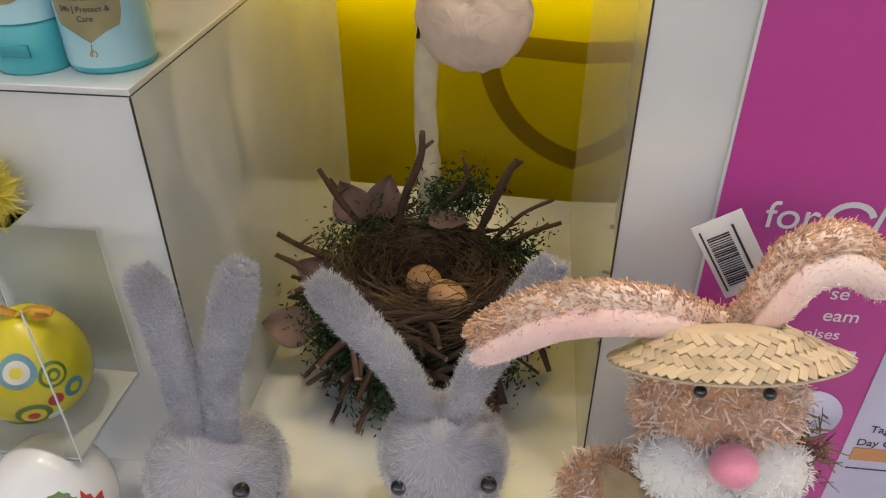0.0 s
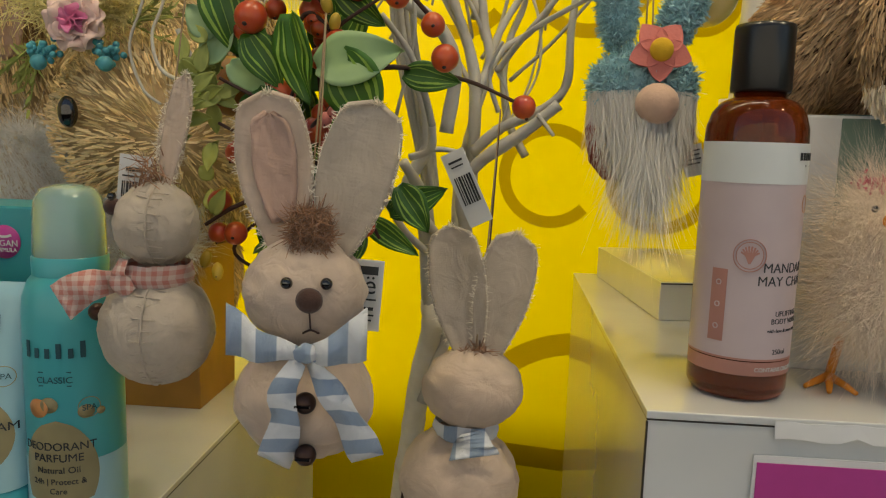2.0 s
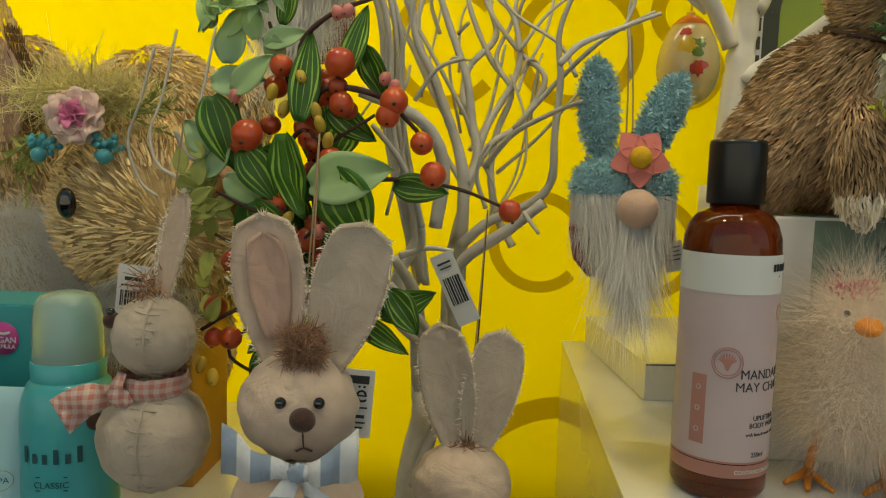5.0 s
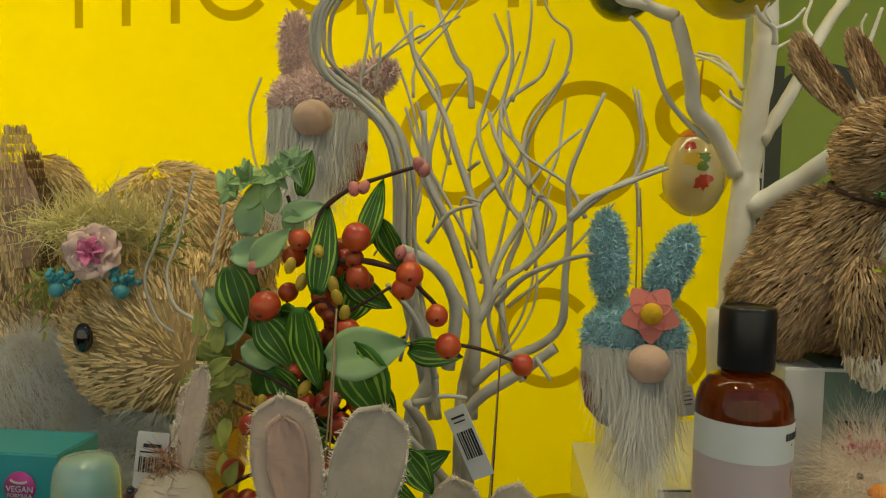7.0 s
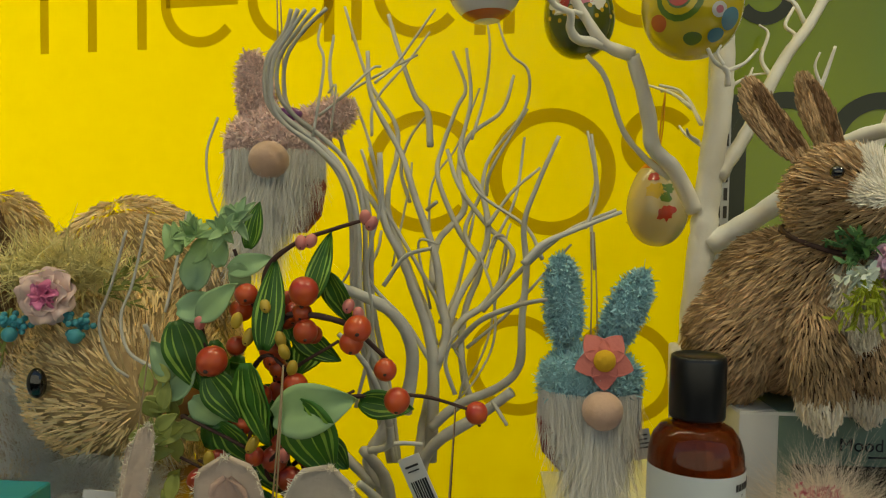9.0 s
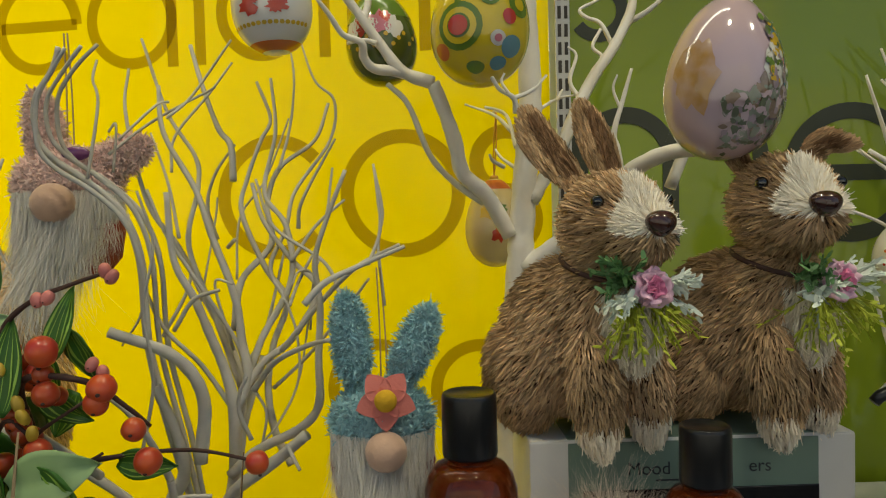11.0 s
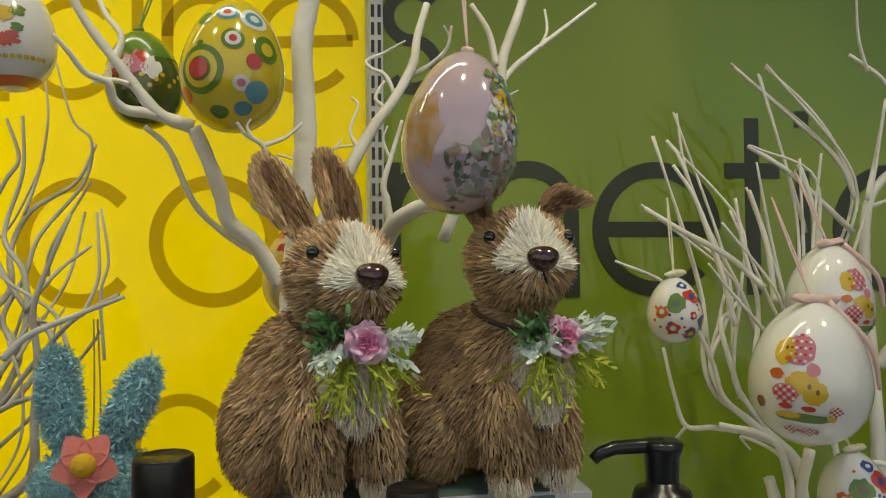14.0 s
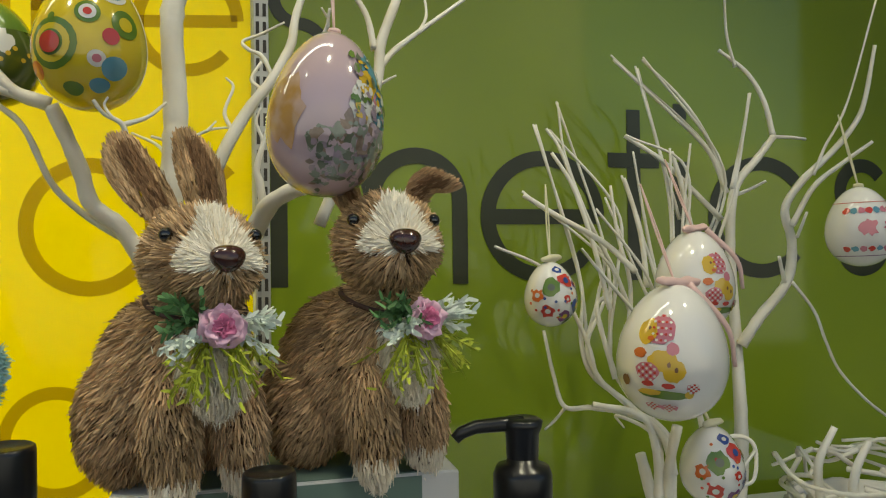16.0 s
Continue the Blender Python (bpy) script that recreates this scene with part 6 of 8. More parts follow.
hp.blades(q, RNG.normal(size=(3600, 3)), RNG.uniform(0.0014, 0.0030, 3600), 0.00045, bend=1.8).fin("yarn_tuft", BROWNFUZZ, A, "tuft of brown yarn")
for x in (-0.0020, 0.0142):
    part("eye", ball((x, -0.0222 if x < 0 else -0.0200, 0.0335), 0.0026), EYE_B, A, "black bead eye")
part("nose", ball((0.0078, -0.0232, 0.0268), (0.0058, 0.0038, 0.0054)), NOSEFELT, A, "brown fuzzy nose")
Heap().tube([(0.0080, -0.0238, 0.0225), (0.0083, -0.0226, 0.0142)], 0.0004, 0.0004, 5).tube(smooth_line([(0.0048, -0.0220, 0.0126), (0.0083, -0.0224, 0.0142), (0.0116, -0.0210, 0.0126)], 5), 0.0005, 0.0005, 5).fin("mouth", STEMB, A, "stitched mouth")
for s, x1, z1 in ((-1, -0.0255, 0.0085), (1, 0.0325, 0.0095)):
    la, lb = [], []
    for i in range(9):
        u = i / 8
        x = 0.007 + s * 0.002 + (x1 - 0.007 - s * 0.002) * u
        spread = 0.0026 + 0.0082 * u
        dz = 0.0060 + z1 * u ** 1.3
        y = -0.027 - 0.005 * math.sin(math.pi * u) + 0.0020 * math.sin(u * 11 + s)
        la.append((x, y, dz + spread))
        lb.append((x, y - 0.001, dz - spread))
    part("bow_loop", sheet(la, lb, 0.0012), GINGHAM, A, "blue and white striped bow loop")
part("bow_knot", wobble(ball((0.008, -0.0300, 0.0062), (0.0050, 0.0040, 0.0042), 20, 12), 0.0012, 260), GINGHAM, A)
gingham_tail(A, [(0.006, -0.030, 0.003), (-0.001, -0.032, -0.010), (0.000, -0.030, -0.024), (-0.0060, -0.027, -0.042)], 0.0135, GINGHAM_V)
gingham_tail(A, [(0.011, -0.030, 0.003), (0.019, -0.031, -0.009), (0.027, -0.027, -0.024), (0.033, -0.022, -0.040)], 0.0130, GINGHAM_V)
for z in (-0.0155, -0.0385):
    bell = part("bell", ball((0.0075, -0.0275 + (0.001 if z < -0.03 else 0), z), (0.0046, 0.0044, 0.0046)), BRONZE, A, "small bronze jingle bell")
    part("bell_slot", block(0.0043, 0.0107, -0.0330 + (0.001 if z < -0.03 else 0), -0.0312 + (0.001 if z < -0.03 else 0), z - 0.0005, z + 0.0005, 0), EYE_B, bell, smooth=False)
hanger(A, (0.0, 0, 0.048), (0.001, 0.03, 0.150))
hanger(A, (0.003, 0, 0.048), (0.001, 0.03, 0.150))
t = tag_card("swing_tag", "small grey printed card tag behind a linen rabbit", (-0.0790, 0.366, 0.4575), (0, 4, 6), 0.018, 0.034, [(-0.003, 0.013, 0.004), (-0.0185, 0.013, 0.0008), (-0.0225, 0.011, 0.0016), (-0.0260, 0.012, 0.0008), (-0.0285, 0.010, 0.0008)])
words("të", 0.013, INK, t, (0.001, -0.0006, -0.0160))
# the one seen from behind
B = thing("linen_rabbit", "stuffed linen rabbit ornament seen from behind, plain back", "hanging ornament", (-0.0315, 0.424, 0.3575), group="linen rabbits")
part("body", cushion((-0.003, 0, -0.0330), (0.0335, 0.028, 0.0325), 4), LINEN, B)
part("head", cushion((0.003, 0, 0.0215), (0.0278, 0.025, 0.0220), 5), LINEN, B)
ear_panel(B, (0.000, 0.002, 0.038), (-0.0125, 0.004, 0.110), 0.030, LINEN2)
ear_panel(B, (0.009, 0.003, 0.038), (0.0245, 0.006, 0.107), 0.030, LINEN2)
part("scarf", wobble(lathe([(0.0170, -0.005), (0.0185, -0.001), (0.0170, 0.004)], 32), 0.001, 150), GINGHAM, B, "blue striped neck band")
gingham_tail(B, [(0.004, -0.0215, 0.004), (0.005, -0.0240, -0.002), (0.006, -0.0260, -0.008)], 0.024, GINGHAM)
hp = Heap()
q = np.array((0.005, -0.002, 0.041)) + RNG.normal(size=(320, 3)) * (0.0035, 0.0025, 0.0020)
hp.blades(q, RNG.normal(size=(320, 3)), RNG.uniform(0.002, 0.0038, 320), 0.0007, bend=1.5).fin("yarn_tuft", BROWNFUZZ, B)
Heap().tube([(-0.0305, -0.004, -0.018), (-0.034, -0.010, -0.045)], 0.0012, 0.0012, 5).fin("side_bells", BRONZE, B)
hanger(B, (0.004, 0, 0.043), (0.012, 0.03, 0.175))
hanger(B, (0.006, 0, 0.043), (0.012, 0.03, 0.175), STEMB)
st = tag_card("swing_tag", "long white barcode tag hanging from a branch", (-0.0450, 0.430, 0.508), (0, -26, -12), 0.0135, 0.042, [(-0.005, 0.008, 0.0012), (-0.008, 0.007, 0.0008)])
barcode(st, 0.009, 0.016, -0.014)

# the one in profile, with a red scarf
C = thing("linen_rabbit", "stuffed linen rabbit ornament with red gingham scarf, in profile", "hanging ornament", (-0.1780, 0.360, 0.4480), group="linen rabbits")
C.scale = (0.853, 0.853, 0.853)
part("body", cushion((0.0, 0, -0.0310), (0.0315, 0.028, 0.0320), 7), LINEN2, C)
part("head", cushion((0.001, 0, 0.0270), (0.0228, 0.022, 0.0228), 8), LINEN2, C)
ear_panel(C, (0.006, 0.0, 0.046), (0.016, 0.006, 0.108), 0.013, LINEN)
ear_panel(C, (0.002, 0.012, 0.046), (0.004, 0.020, 0.095), 0.015, LINEN)
part("nose", ball((-0.0195, -0.008, 0.0365), (0.0048, 0.0052, 0.0048)), NOSEFELT, C, "brown fuzzy nose")
part("eye", ball((-0.0165, -0.0145, 0.0425), 0.0024), EYE_B, C, "black bead eye")
hp = Heap()
q = np.array((-0.002, -0.002, 0.051)) + RNG.normal(size=(260, 3)) * (0.004, 0.004, 0.006)
hp.blades(q, RNG.normal(size=(260, 3)) + (0, 0, 0.4), RNG.uniform(0.003, 0.0055, 260), 0.0007, bend=1.5).fin("yarn_tuft", BROWNFUZZ, C, "tuft of brown yarn")
for nm, c, r, zz in (("body_seam", (0.0, 0, -0.0310), (0.0318, 0.0283, 0.0322), 12), ("head_seam", (0.001, 0, 0.0270), (0.0230, 0.0222, 0.0230), 9)):
    hp = Heap()
    seam = [(c[0] + 0.004 + 0.0008 * noise.noise(Vector((i, 0, r[0] * 900))), c[1] - r[1] * 1.005 * math.cos(a), c[2] + r[2] * math.sin(a)) for i, a in enumerate(np.linspace(-1.2, 1.2, 26))]
    hp.tube(seam, 0.0007, 0.0007, 5)
    for i in range(2, 24, 2):
        p = Vector(seam[i])
        w = RNG.uniform(0.003, 0.009)
        hp.tube([p + Vector((-w, 0.0004 + w * w * 14, RNG.normal() * 0.001)), p, p + Vector((w, 0.0004 + w * w * 14, RNG.normal() * 0.001))], 0.00045, 0.00045, 4)
    hp.fin(nm, LINEN2, C, "puckered hand-sewn seam")
part("scarf", wobble(lathe([(0.0185, -0.006), (0.0205, -0.001), (0.0190, 0.006)], 32), 0.0012, 150), REDCHECK, C, "red gingham neck band")
gingham_tail(C, [(-0.012, -0.018, -0.002), (-0.020, -0.023, -0.003), (-0.029, -0.027, -0.006), (-0.038, -0.029, -0.013)], 0.019, REDCHECK)
gingham_tail(C, [(-0.008, -0.019, 0.010), (-0.010, -0.022, 0.0), (-0.004, -0.021, -0.008)], 0.010, REDCHECK)
part("bell", ball((-0.030, -0.008, -0.022), 0.005), BRONZE, C, "small bronze jingle bell")
hanger(C, (0.004, 0, 0.049), (0.012, 0.02, 0.16))
ct = tag_card("swing_tag", "small white price tag behind a linen rabbit", (-0.1960, 0.380, 0.502), (0, 6, 10), 0.016, 0.034, [(-0.006, 0.009, 0.002), (-0.010, 0.012, 0.0008)])
barcode(ct, 0.012, 0.008, -0.013)


# ---- hanging gnomes ----
def pile(parent, name, forms, count, mat, length, width, outward=0.8):
    P, N, K = on_forms(forms, count)
    return Heap().blades(P, N + RNG.normal(size=P.shape) * outward, RNG.uniform(0.6, 1.2, len(P)) * length, width, bend=0.6).fin(name, mat, parent)


def gnome(label, at, s, mat, ears, flower):
    g = thing("gnome_ornament", label, "hanging ornament", at, group="gnome ornaments")
    g.scale = (s, s, s)
    part("body", lathe([(0, -0.050), (0.019, -0.048), (0.0275, -0.038), (0.0305, -0.020), (0.025, 0.0), (0.020, 0.014), (0, 0.018)], 32, 0.8), REDCLOTH, g, "rust cloth body")
    hat = part("hat", ball((0, 0, 0.0045), (0.0285, 0.0225, 0.0205)), mat, g)
    pile(hat, "hat_fur", [((0, 0, 0.0045), (0.0285, 0.0225, 0.0205), None)], 5200, mat, 0.0034, 0.0010)
    for (c, r, m) in ears:
        e = part("ear", forms_mesh([(c, r, m)], 0.9), mat, g)
        pile(e, "ear_fur", [(c, r, m)], 3200, mat, 0.0032, 0.0010)
    k, seed = 11000, at[0] * 40
    a = RNG.uniform(-2.0, 2.0, k)
    top = np.stack([0.0300 * np.sin(a), -0.0250 * np.cos(a), RNG.uniform(-0.012, 0.001, k)], 1)
    lock = np.array([noise.noise_vector(Vector((x * 2.2, 0.0, seed))) for x in a]) * 0.09
    way = np.stack([-np.sin(a) * (0.16 + 0.42 * RNG.random(k)), -0.22 * np.cos(a), np.full(k, -1.0)], 1) + lock + RNG.normal(size=(k, 3)) * 0.045
    ln = (0.018 + 0.050 * np.clip(np.cos(a * 0.80), 0, 1) ** 3) * RNG.uniform(0.55, 1.08, k)
    Heap().blades(top, way, ln, 0.00020, bend=0.26).fin("beard", BEARD, g, "long white fibre beard")
    part("nose", ball((0.0035, -0.0270, -0.0065), (0.0115, 0.0110, 0.0110)), SKIN, g, "peach felt ball nose")
    if flower:
        f = None
        for i in range(5):
            bm = bmesh.new()
            pts = []
            for u in range(13):
                v = u / 12
                w = 0.0072 * math.sin(math.pi * min(1, v * 0.82 + 0.18)) ** 0.8
                pts.append((0.017 * v, w))
            vs = [bm.verts.new((x, -0.001 * math.sin(x * 300), y)) for x, y in pts] + [bm.verts.new((x, -0.001 * math.sin(x * 300), -y)) for x, y in reversed(pts)]
            bm.faces.new(vs)
            bmesh.ops.transform(bm, matrix=Matrix.Translation((0.004, -0.0245, 0.0215)) @ turn3(-12, 0, 0).to_4x4() @ Matrix.Rotation(radians(72 * i + 18), 4, "Y"), verts=bm.verts)
            bmesh.ops.solidify(bm, geom=bm.faces[:], thickness=0.0012)
            if f is None:
                f = part("felt_flower", bm, FELT, g, "coral felt flower", smooth=False)
            else:
                part("petal", bm, FELT, f, smooth=False)
        part("flower_middle", ball((0.004, -0.0275, 0.0215), (0.0062, 0.0045, 0.0062)), GOLD, f, "yellow pompom middle")
    hanger(g, (0.000, 0, 0.020), (-0.001, 0.004, 0.092))
    hanger(g, (0.004, 0, 0.020), (0.001, 0.004, 0.092))
    return g


gnome("hanging gnome with blue rabbit-eared hat and coral flower", (0.0592, 0.460, 0.5430), 1.0, BLUEPILE,
      [((-0.0165, 0, 0.050), (0.0098, 0.0075, 0.027), turn3(0, -5, 0)), ((0.0195, 0, 0.045), (0.0098, 0.0075, 0.026), turn3(0, 24, 0))], True)
pinkg = gnome("hanging gnome with pink rabbit-eared hat, half behind branches", (-0.1535, 0.545, 0.686), 1.18, PINKPILE,
              [((-0.0125, 0, 0.034), (0.0098, 0.0075, 0.025), turn3(0, -6, 0)), ((0.027, 0, 0.018), (0.022, 0.0075, 0.0098), turn3(0, -28, 0))], False)
part("bow", ball((0.012, -0.016, 0.021), (0.008, 0.003, 0.004)), P_PURPLE, pinkg, "purple ribbon bow")
gt = tag_card("swing_tag", "folded white care label behind a gnome", (0.0905, 0.470, 0.516), (0, -14, -10), 0.012, 0.018, [(-0.003, 0.009, 0.0009), (-0.0055, 0.008, 0.0009), (-0.008, 0.009, 0.0009), (-0.0105, 0.007, 0.0009)])

# ---- feather chick ----
chick = thing("feather_chick", "fluffy cream feather chick with orange beak and feet", "chick figure", (0.1845, 0.428, 0.392), (0, 0, -14))
forms = [((0, 0, 0.052), (0.026, 0.026, 0.030), None), ((-0.002, -0.006, 0.088), (0.018, 0.018, 0.018), None)]
part("core", forms_mesh(forms, 0.8), FLUFF, chick)
P, N, K = on_forms(forms, 30000)
Heap().blades(P, N + RNG.normal(size=P.shape) * 0.75 + (0, 0, -0.10), RNG.uniform(0.008, 0.022, len(P)), 0.00012, bend=1.1).fin("feathers", FLUFF, chick, "fine cream marabou feathers")
P, N, K = on_forms(forms[:1], 1300)
Heap().blades(P, N + RNG.normal(size=P.shape) * 0.5, RNG.uniform(0.006, 0.012, len(P)), 0.0004, bend=0.8).fin("under_feathers", FLUFFP, chick, "peach under-feathers")
q = np.array((-0.006, -0.012, 0.106)) + RNG.normal(size=(160, 3)) * (0.006, 0.003, 0.002)
Heap().blades(q, RNG.normal(size=(160, 3)) * 0.4 + (0, -0.3, 1), RNG.uniform(0.002, 0.004, 160), 0.0014, bend=0.4).fin("crest", PINKF, chick, "short pink crest")
beak = lathe([(0.0068, 0), (0.0055, 0.004), (0.003, 0.008), (0, 0.0105)], 16, 0.75)
bmesh.ops.transform(beak, matrix=Matrix.Translation((-0.003, -0.030, 0.090)) @ turn3(96, 0, 0).to_4x4(), verts=beak.verts)
part("beak", beak, ORANGE, chick)
for x in (-0.022, 0.016):
    foot = Heap().tube([(x * 0.7, 0, 0.032), (x, -0.008, 0.004)], 0.0024, 0.0024, 8).fin("leg", ORANGE, chick, "orange leg")
    for a in (-42, -8, 30):
        Heap().tube([(x, -0.008, 0.004), (x + 0.012 * math.sin(radians(a)), -0.008 - 0.014 * math.cos(radians(a)), 0.003), (x + 0.020 * math.sin(radians(a)), -0.008 - 0.022 * math.cos(radians(a)), 0.0015)], 0.0024, 0.0012, 8).fin("toe", ORANGE, foot)
for x in (-0.012, 0.010):
    part("eye", ball((x, -0.023, 0.095), 0.0018), EYE_B, chick)

# ---- painted eggs ----
def egg_r(z, r, h):
    """Radius of an egg of height h and widest radius r at height z over its middle; the blunt end is below."""
    u = max(-1.0, min(1.0, 2 * z / h))
    return r * math.sqrt(max(0.0, 1 - u * u)) * (1 - 0.16 * u) / 1.012


def egg(label, at, r, h, mat, turn=(0, 0, 0), ribbon=None, to=None, group="painted eggs"):
    e = thing("painted_egg", label, "egg ornament", at, turn, group=group)
    prof = [(egg_r(-h / 2 * math.cos(math.pi * i / 28), r, h), -h / 2 * math.cos(math.pi * i / 28)) for i in range(29)]
    part("shell", lathe(prof, 44), mat, e)
    e["r_"], e["h_"] = r, h
    if ribbon is not None:
        part("cap_button", lathe([(0, h / 2 - 0.001), (0.004, h / 2 - 0.001), (0.0035, h / 2 + 0.002), (0, h / 2 + 0.003)], 16), ribbon, e)
        top = e.matrix_world.inverted() @ Vector(to)
        for s in (-1, 1):
            Heap().tube(smooth_line([(0, 0, h / 2), Vector((s * 0.0022, 0, h / 2)).lerp(top, 0.5), top], 6), 0.0007, 0.0007, 5).fin("ribbon", ribbon, e)
    return e


def decal(e, az, z, r, mat, squash=1.0, lift=0.0004, rough=0.0, n=18, name="painted_motif"):
    """A painted patch that lies on the shell: az degrees round from the front, z over the middle."""
    R, H = e["r_"], e["h_"]
    verts, faces = [], []
    rings = 3 if r > 0.006 else 2
    edge = [1 + rough * noise.noise(Vector((math.cos(6.283 * i / n) * 2.5, math.sin(6.283 * i / n) * 2.5, az * 0.37 + z * 777))) for i in range(n)]
    slope = 2 * z / H
    for k in range(rings + 1):
        for i in range(n if k else 1):
            a = 2 * math.pi * i / n
            u, v = r * k / rings * edge[i] * math.cos(a), r * squash * k / rings * edge[i] * math.sin(a)
            zz = max(-H / 2 * 0.995, min(H / 2 * 0.995, z + v * math.sqrt(max(0.15, 1 - slope * slope))))
            rr = egg_r(zz, R, H)
            aa = radians(az) + u / max(egg_r(z, R, H), 0.004)
            d = Vector((math.sin(aa), -math.cos(aa), 0.6 * slope)).normalized()
            verts.append(Vector((rr * math.sin(aa), -rr * math.cos(aa), zz)) + d * lift)
    for i in range(n):
        faces.append((0, 1 + i, 1 + (i + 1) % n))
    for k in range(1, rings):
        for i in range(n):
            a, b = 1 + (k - 1) * n, 1 + k * n
            faces.append((a + i, b + i, b + (i + 1) % n, a + (i + 1) % n))
    return raw(name, verts, faces, mat, e)


def band(e, z0, z1, mat, lift=0.0003):
    R, H = e["r_"], e["h_"]
    part("painted_band", lathe([(egg_r(z0 + (z1 - z0) * i / 6, R, H) + lift, z0 + (z1 - z0) * i / 6) for i in range(7)], 44), mat, e)


def target(e, az, z, r, *mats):
    for k, m in enumerate(mats):
        decal(e, az, z, r * (1 - k / len(mats)), m, lift=0.0003 + 0.00025 * k)


# yellow egg with rings of colour
E1 = egg("glossy yellow egg painted with coloured rings and dots", (0.1255, 0.510, 0.7865), 0.0315, 0.083, SHELL_Y, (0, 4, 4), STRING, (0.128, 0.545, 0.93))
target(E1, -32, -0.010, 0.0150, P_GREEN, SHELL_Y, P_GREEN, P_ORANGE)
decal(E1, -32, -0.010, 0.0062, P_RED, lift=0.0016)
target(E1, 2, 0.009, 0.0068, P_GREEN, SHELL_W, P_RED)
target(E1, -10, 0.0265, 0.0070, P_BLUE, P_WHITE, P_RED)
target(E1, 30, 0.024, 0.0085, P_WHITE, P_BLUE, P_WHITE)
target(E1, 42, 0.006, 0.0085, P_GREEN, SHELL_Y)
target(E1, 14, -0.0165, 0.0050, P_WHITE, P_PINK)
for az, z, r, m in ((26, -0.003, 0.0048, P_RED), (34, -0.020, 0.0075, P_BLUE), (22, -0.030, 0.0055, P_BLUE), (-42, 0.022, 0.0050, P_GREEN), (-12, -0.033, 0.0055, P_GREEN), (-35, 0.005, 0.0022, P_GREEN), (-60, -0.024, 0.006, P_ORANGE)):
    decal(E1, az, z, r, m)
# green egg with a meadow scene
E2 = egg("small egg with green meadow and red figures painted on", (0.0595, 0.562, 0.7895), 0.0250, 0.067, SHELL_G, (0, -6, 0), P_GREEN, (0.066, 0.57, 0.86))
band(E2, 0.010, 0.030, P_GREEN)
for az, z, r, m in ((-28, 0.006, 0.0060, P_RED), (2, 0.006, 0.0075, P_PINK), (-12, 0.004, 0.0050, P_WHITE), (24, 0.003, 0.0060, P_WHITE), (-45, 0.005, 0.006, P_WHITE), (14, 0.010, 0.0035, P_RED)):
    decal(E2, az, z, r, m, 1.2, rough=0.6)
for i in range(14):
    decal(E2, -60 + i * 10, -0.006 + 0.004 * math.sin(i * 2.1), 0.0016, P_YELLOW, n=8)
# white egg with red birds
E3 = egg("white egg painted with red birds and green leaves", (-0.0080, 0.520, 0.8060), 0.0258, 0.072, SHELL_W, (0, -4, -6), STRING, (0.0, 0.53, 0.93))
for az, z in ((-18, -0.010), (22, -0.012)):
    decal(E3, az, z, 0.0058, P_RED, 0.8, rough=0.9)
    decal(E3, az + 8, z + 0.003, 0.0035, P_RED, 0.7, rough=0.6, lift=0.0006)
for az, z, r, m in ((-22, 0.006, 0.0065, P_YELLOW), (20, 0.004, 0.0062, P_YELLOW), (2, 0.002, 0.0040, P_GREEN), (-42, 0.010, 0.0045, P_GREEN), (38, 0.006, 0.0045, P_GREEN), (0, 0.014, 0.004, P_GREEN), (36, -0.004, 0.0035, P_GREEN), (-30, 0.018, 0.0045, P_RED)):
    decal(E3, az, z, r, m, 0.8, rough=0.4)
for i in range(17):
    decal(E3, -70 + i * 9, -0.0205, 0.0016, P_YELLOW, n=8)
band(E3, -0.0345, -0.0300, P_ORANGE)
# the large lilac egg
E4 = egg("large glossy lilac egg with a painted flower basket scene", (0.2575, 0.452, 0.7370), 0.0325, 0.093, SHELL_L, (0, 6, 14), RIBBON, (0.262, 0.49, 0.90))
# the first patch, ochre at the left, paints a reflection on the glaze
for az, z, r, m, s in ((-62, -0.004, 0.0130, P_REFLECT, 1.5), (24, 0.014, 0.0070, P_YELLOW, 1.2), (36, 0.022, 0.0085, P_BLUE, 1.2), (18, 0.000, 0.0085, P_WHITE, 1.4), (42, 0.004, 0.0095, P_BLUE, 1.6), (28, 0.003, 0.0062, P_PINK, 1.2), (14, -0.010, 0.0105, P_BASKET, 0.8)):
    decal(E4, az, z, r, m, s, 0.0003 + 0.00004 * (az % 7), 0.5, 26)
for i in range(260):
    az, z = RNG.uniform(-34, 66), RNG.uniform(-0.036, -0.006)
    decal(E4, az, z - 0.0002 * abs(az - 18), RNG.uniform(0.0010, 0.0032), (P_SAGE, P_SAGE, P_MAUVE, P_BASKET, P_DGREEN, SHELL_L)[i % 6], RNG.uniform(0.5, 1.6), 0.0008 + 0.000001 * i, 0.8, 8)
for i in range(70):
    decal(E4, RNG.uniform(4, 58), RNG.uniform(-0.008, 0.030), RNG.uniform(0.0008, 0.0022), (P_DGREEN, P_GREEN, P_WHITE, P_MAUVE, P_YELLOW)[i % 5], RNG.uniform(0.5, 1.8), 0.0011, 0.7, 8)
# egg by the wall
E5 = egg("golden cream egg with red bird hanging on an orange ribbon", (0.1500, 0.700, 0.6575), 0.0270, 0.080, SHELL_C, (0, 0, 0), RIBBON_O, (0.152, 0.69, 0.755))
for az, z, r, m in ((-16, 0.010, 0.0085, P_YELLOW), (8, 0.012, 0.0060, P_GREEN), (4, 0.004, 0.0050, P_GREEN), (-22, 0.022, 0.0050, P_RED), (2, -0.010, 0.0075, P_RED), (10, -0.007, 0.0050, P_RED)):
    decal(E5, az, z, r, m, 0.8, rough=0.6)
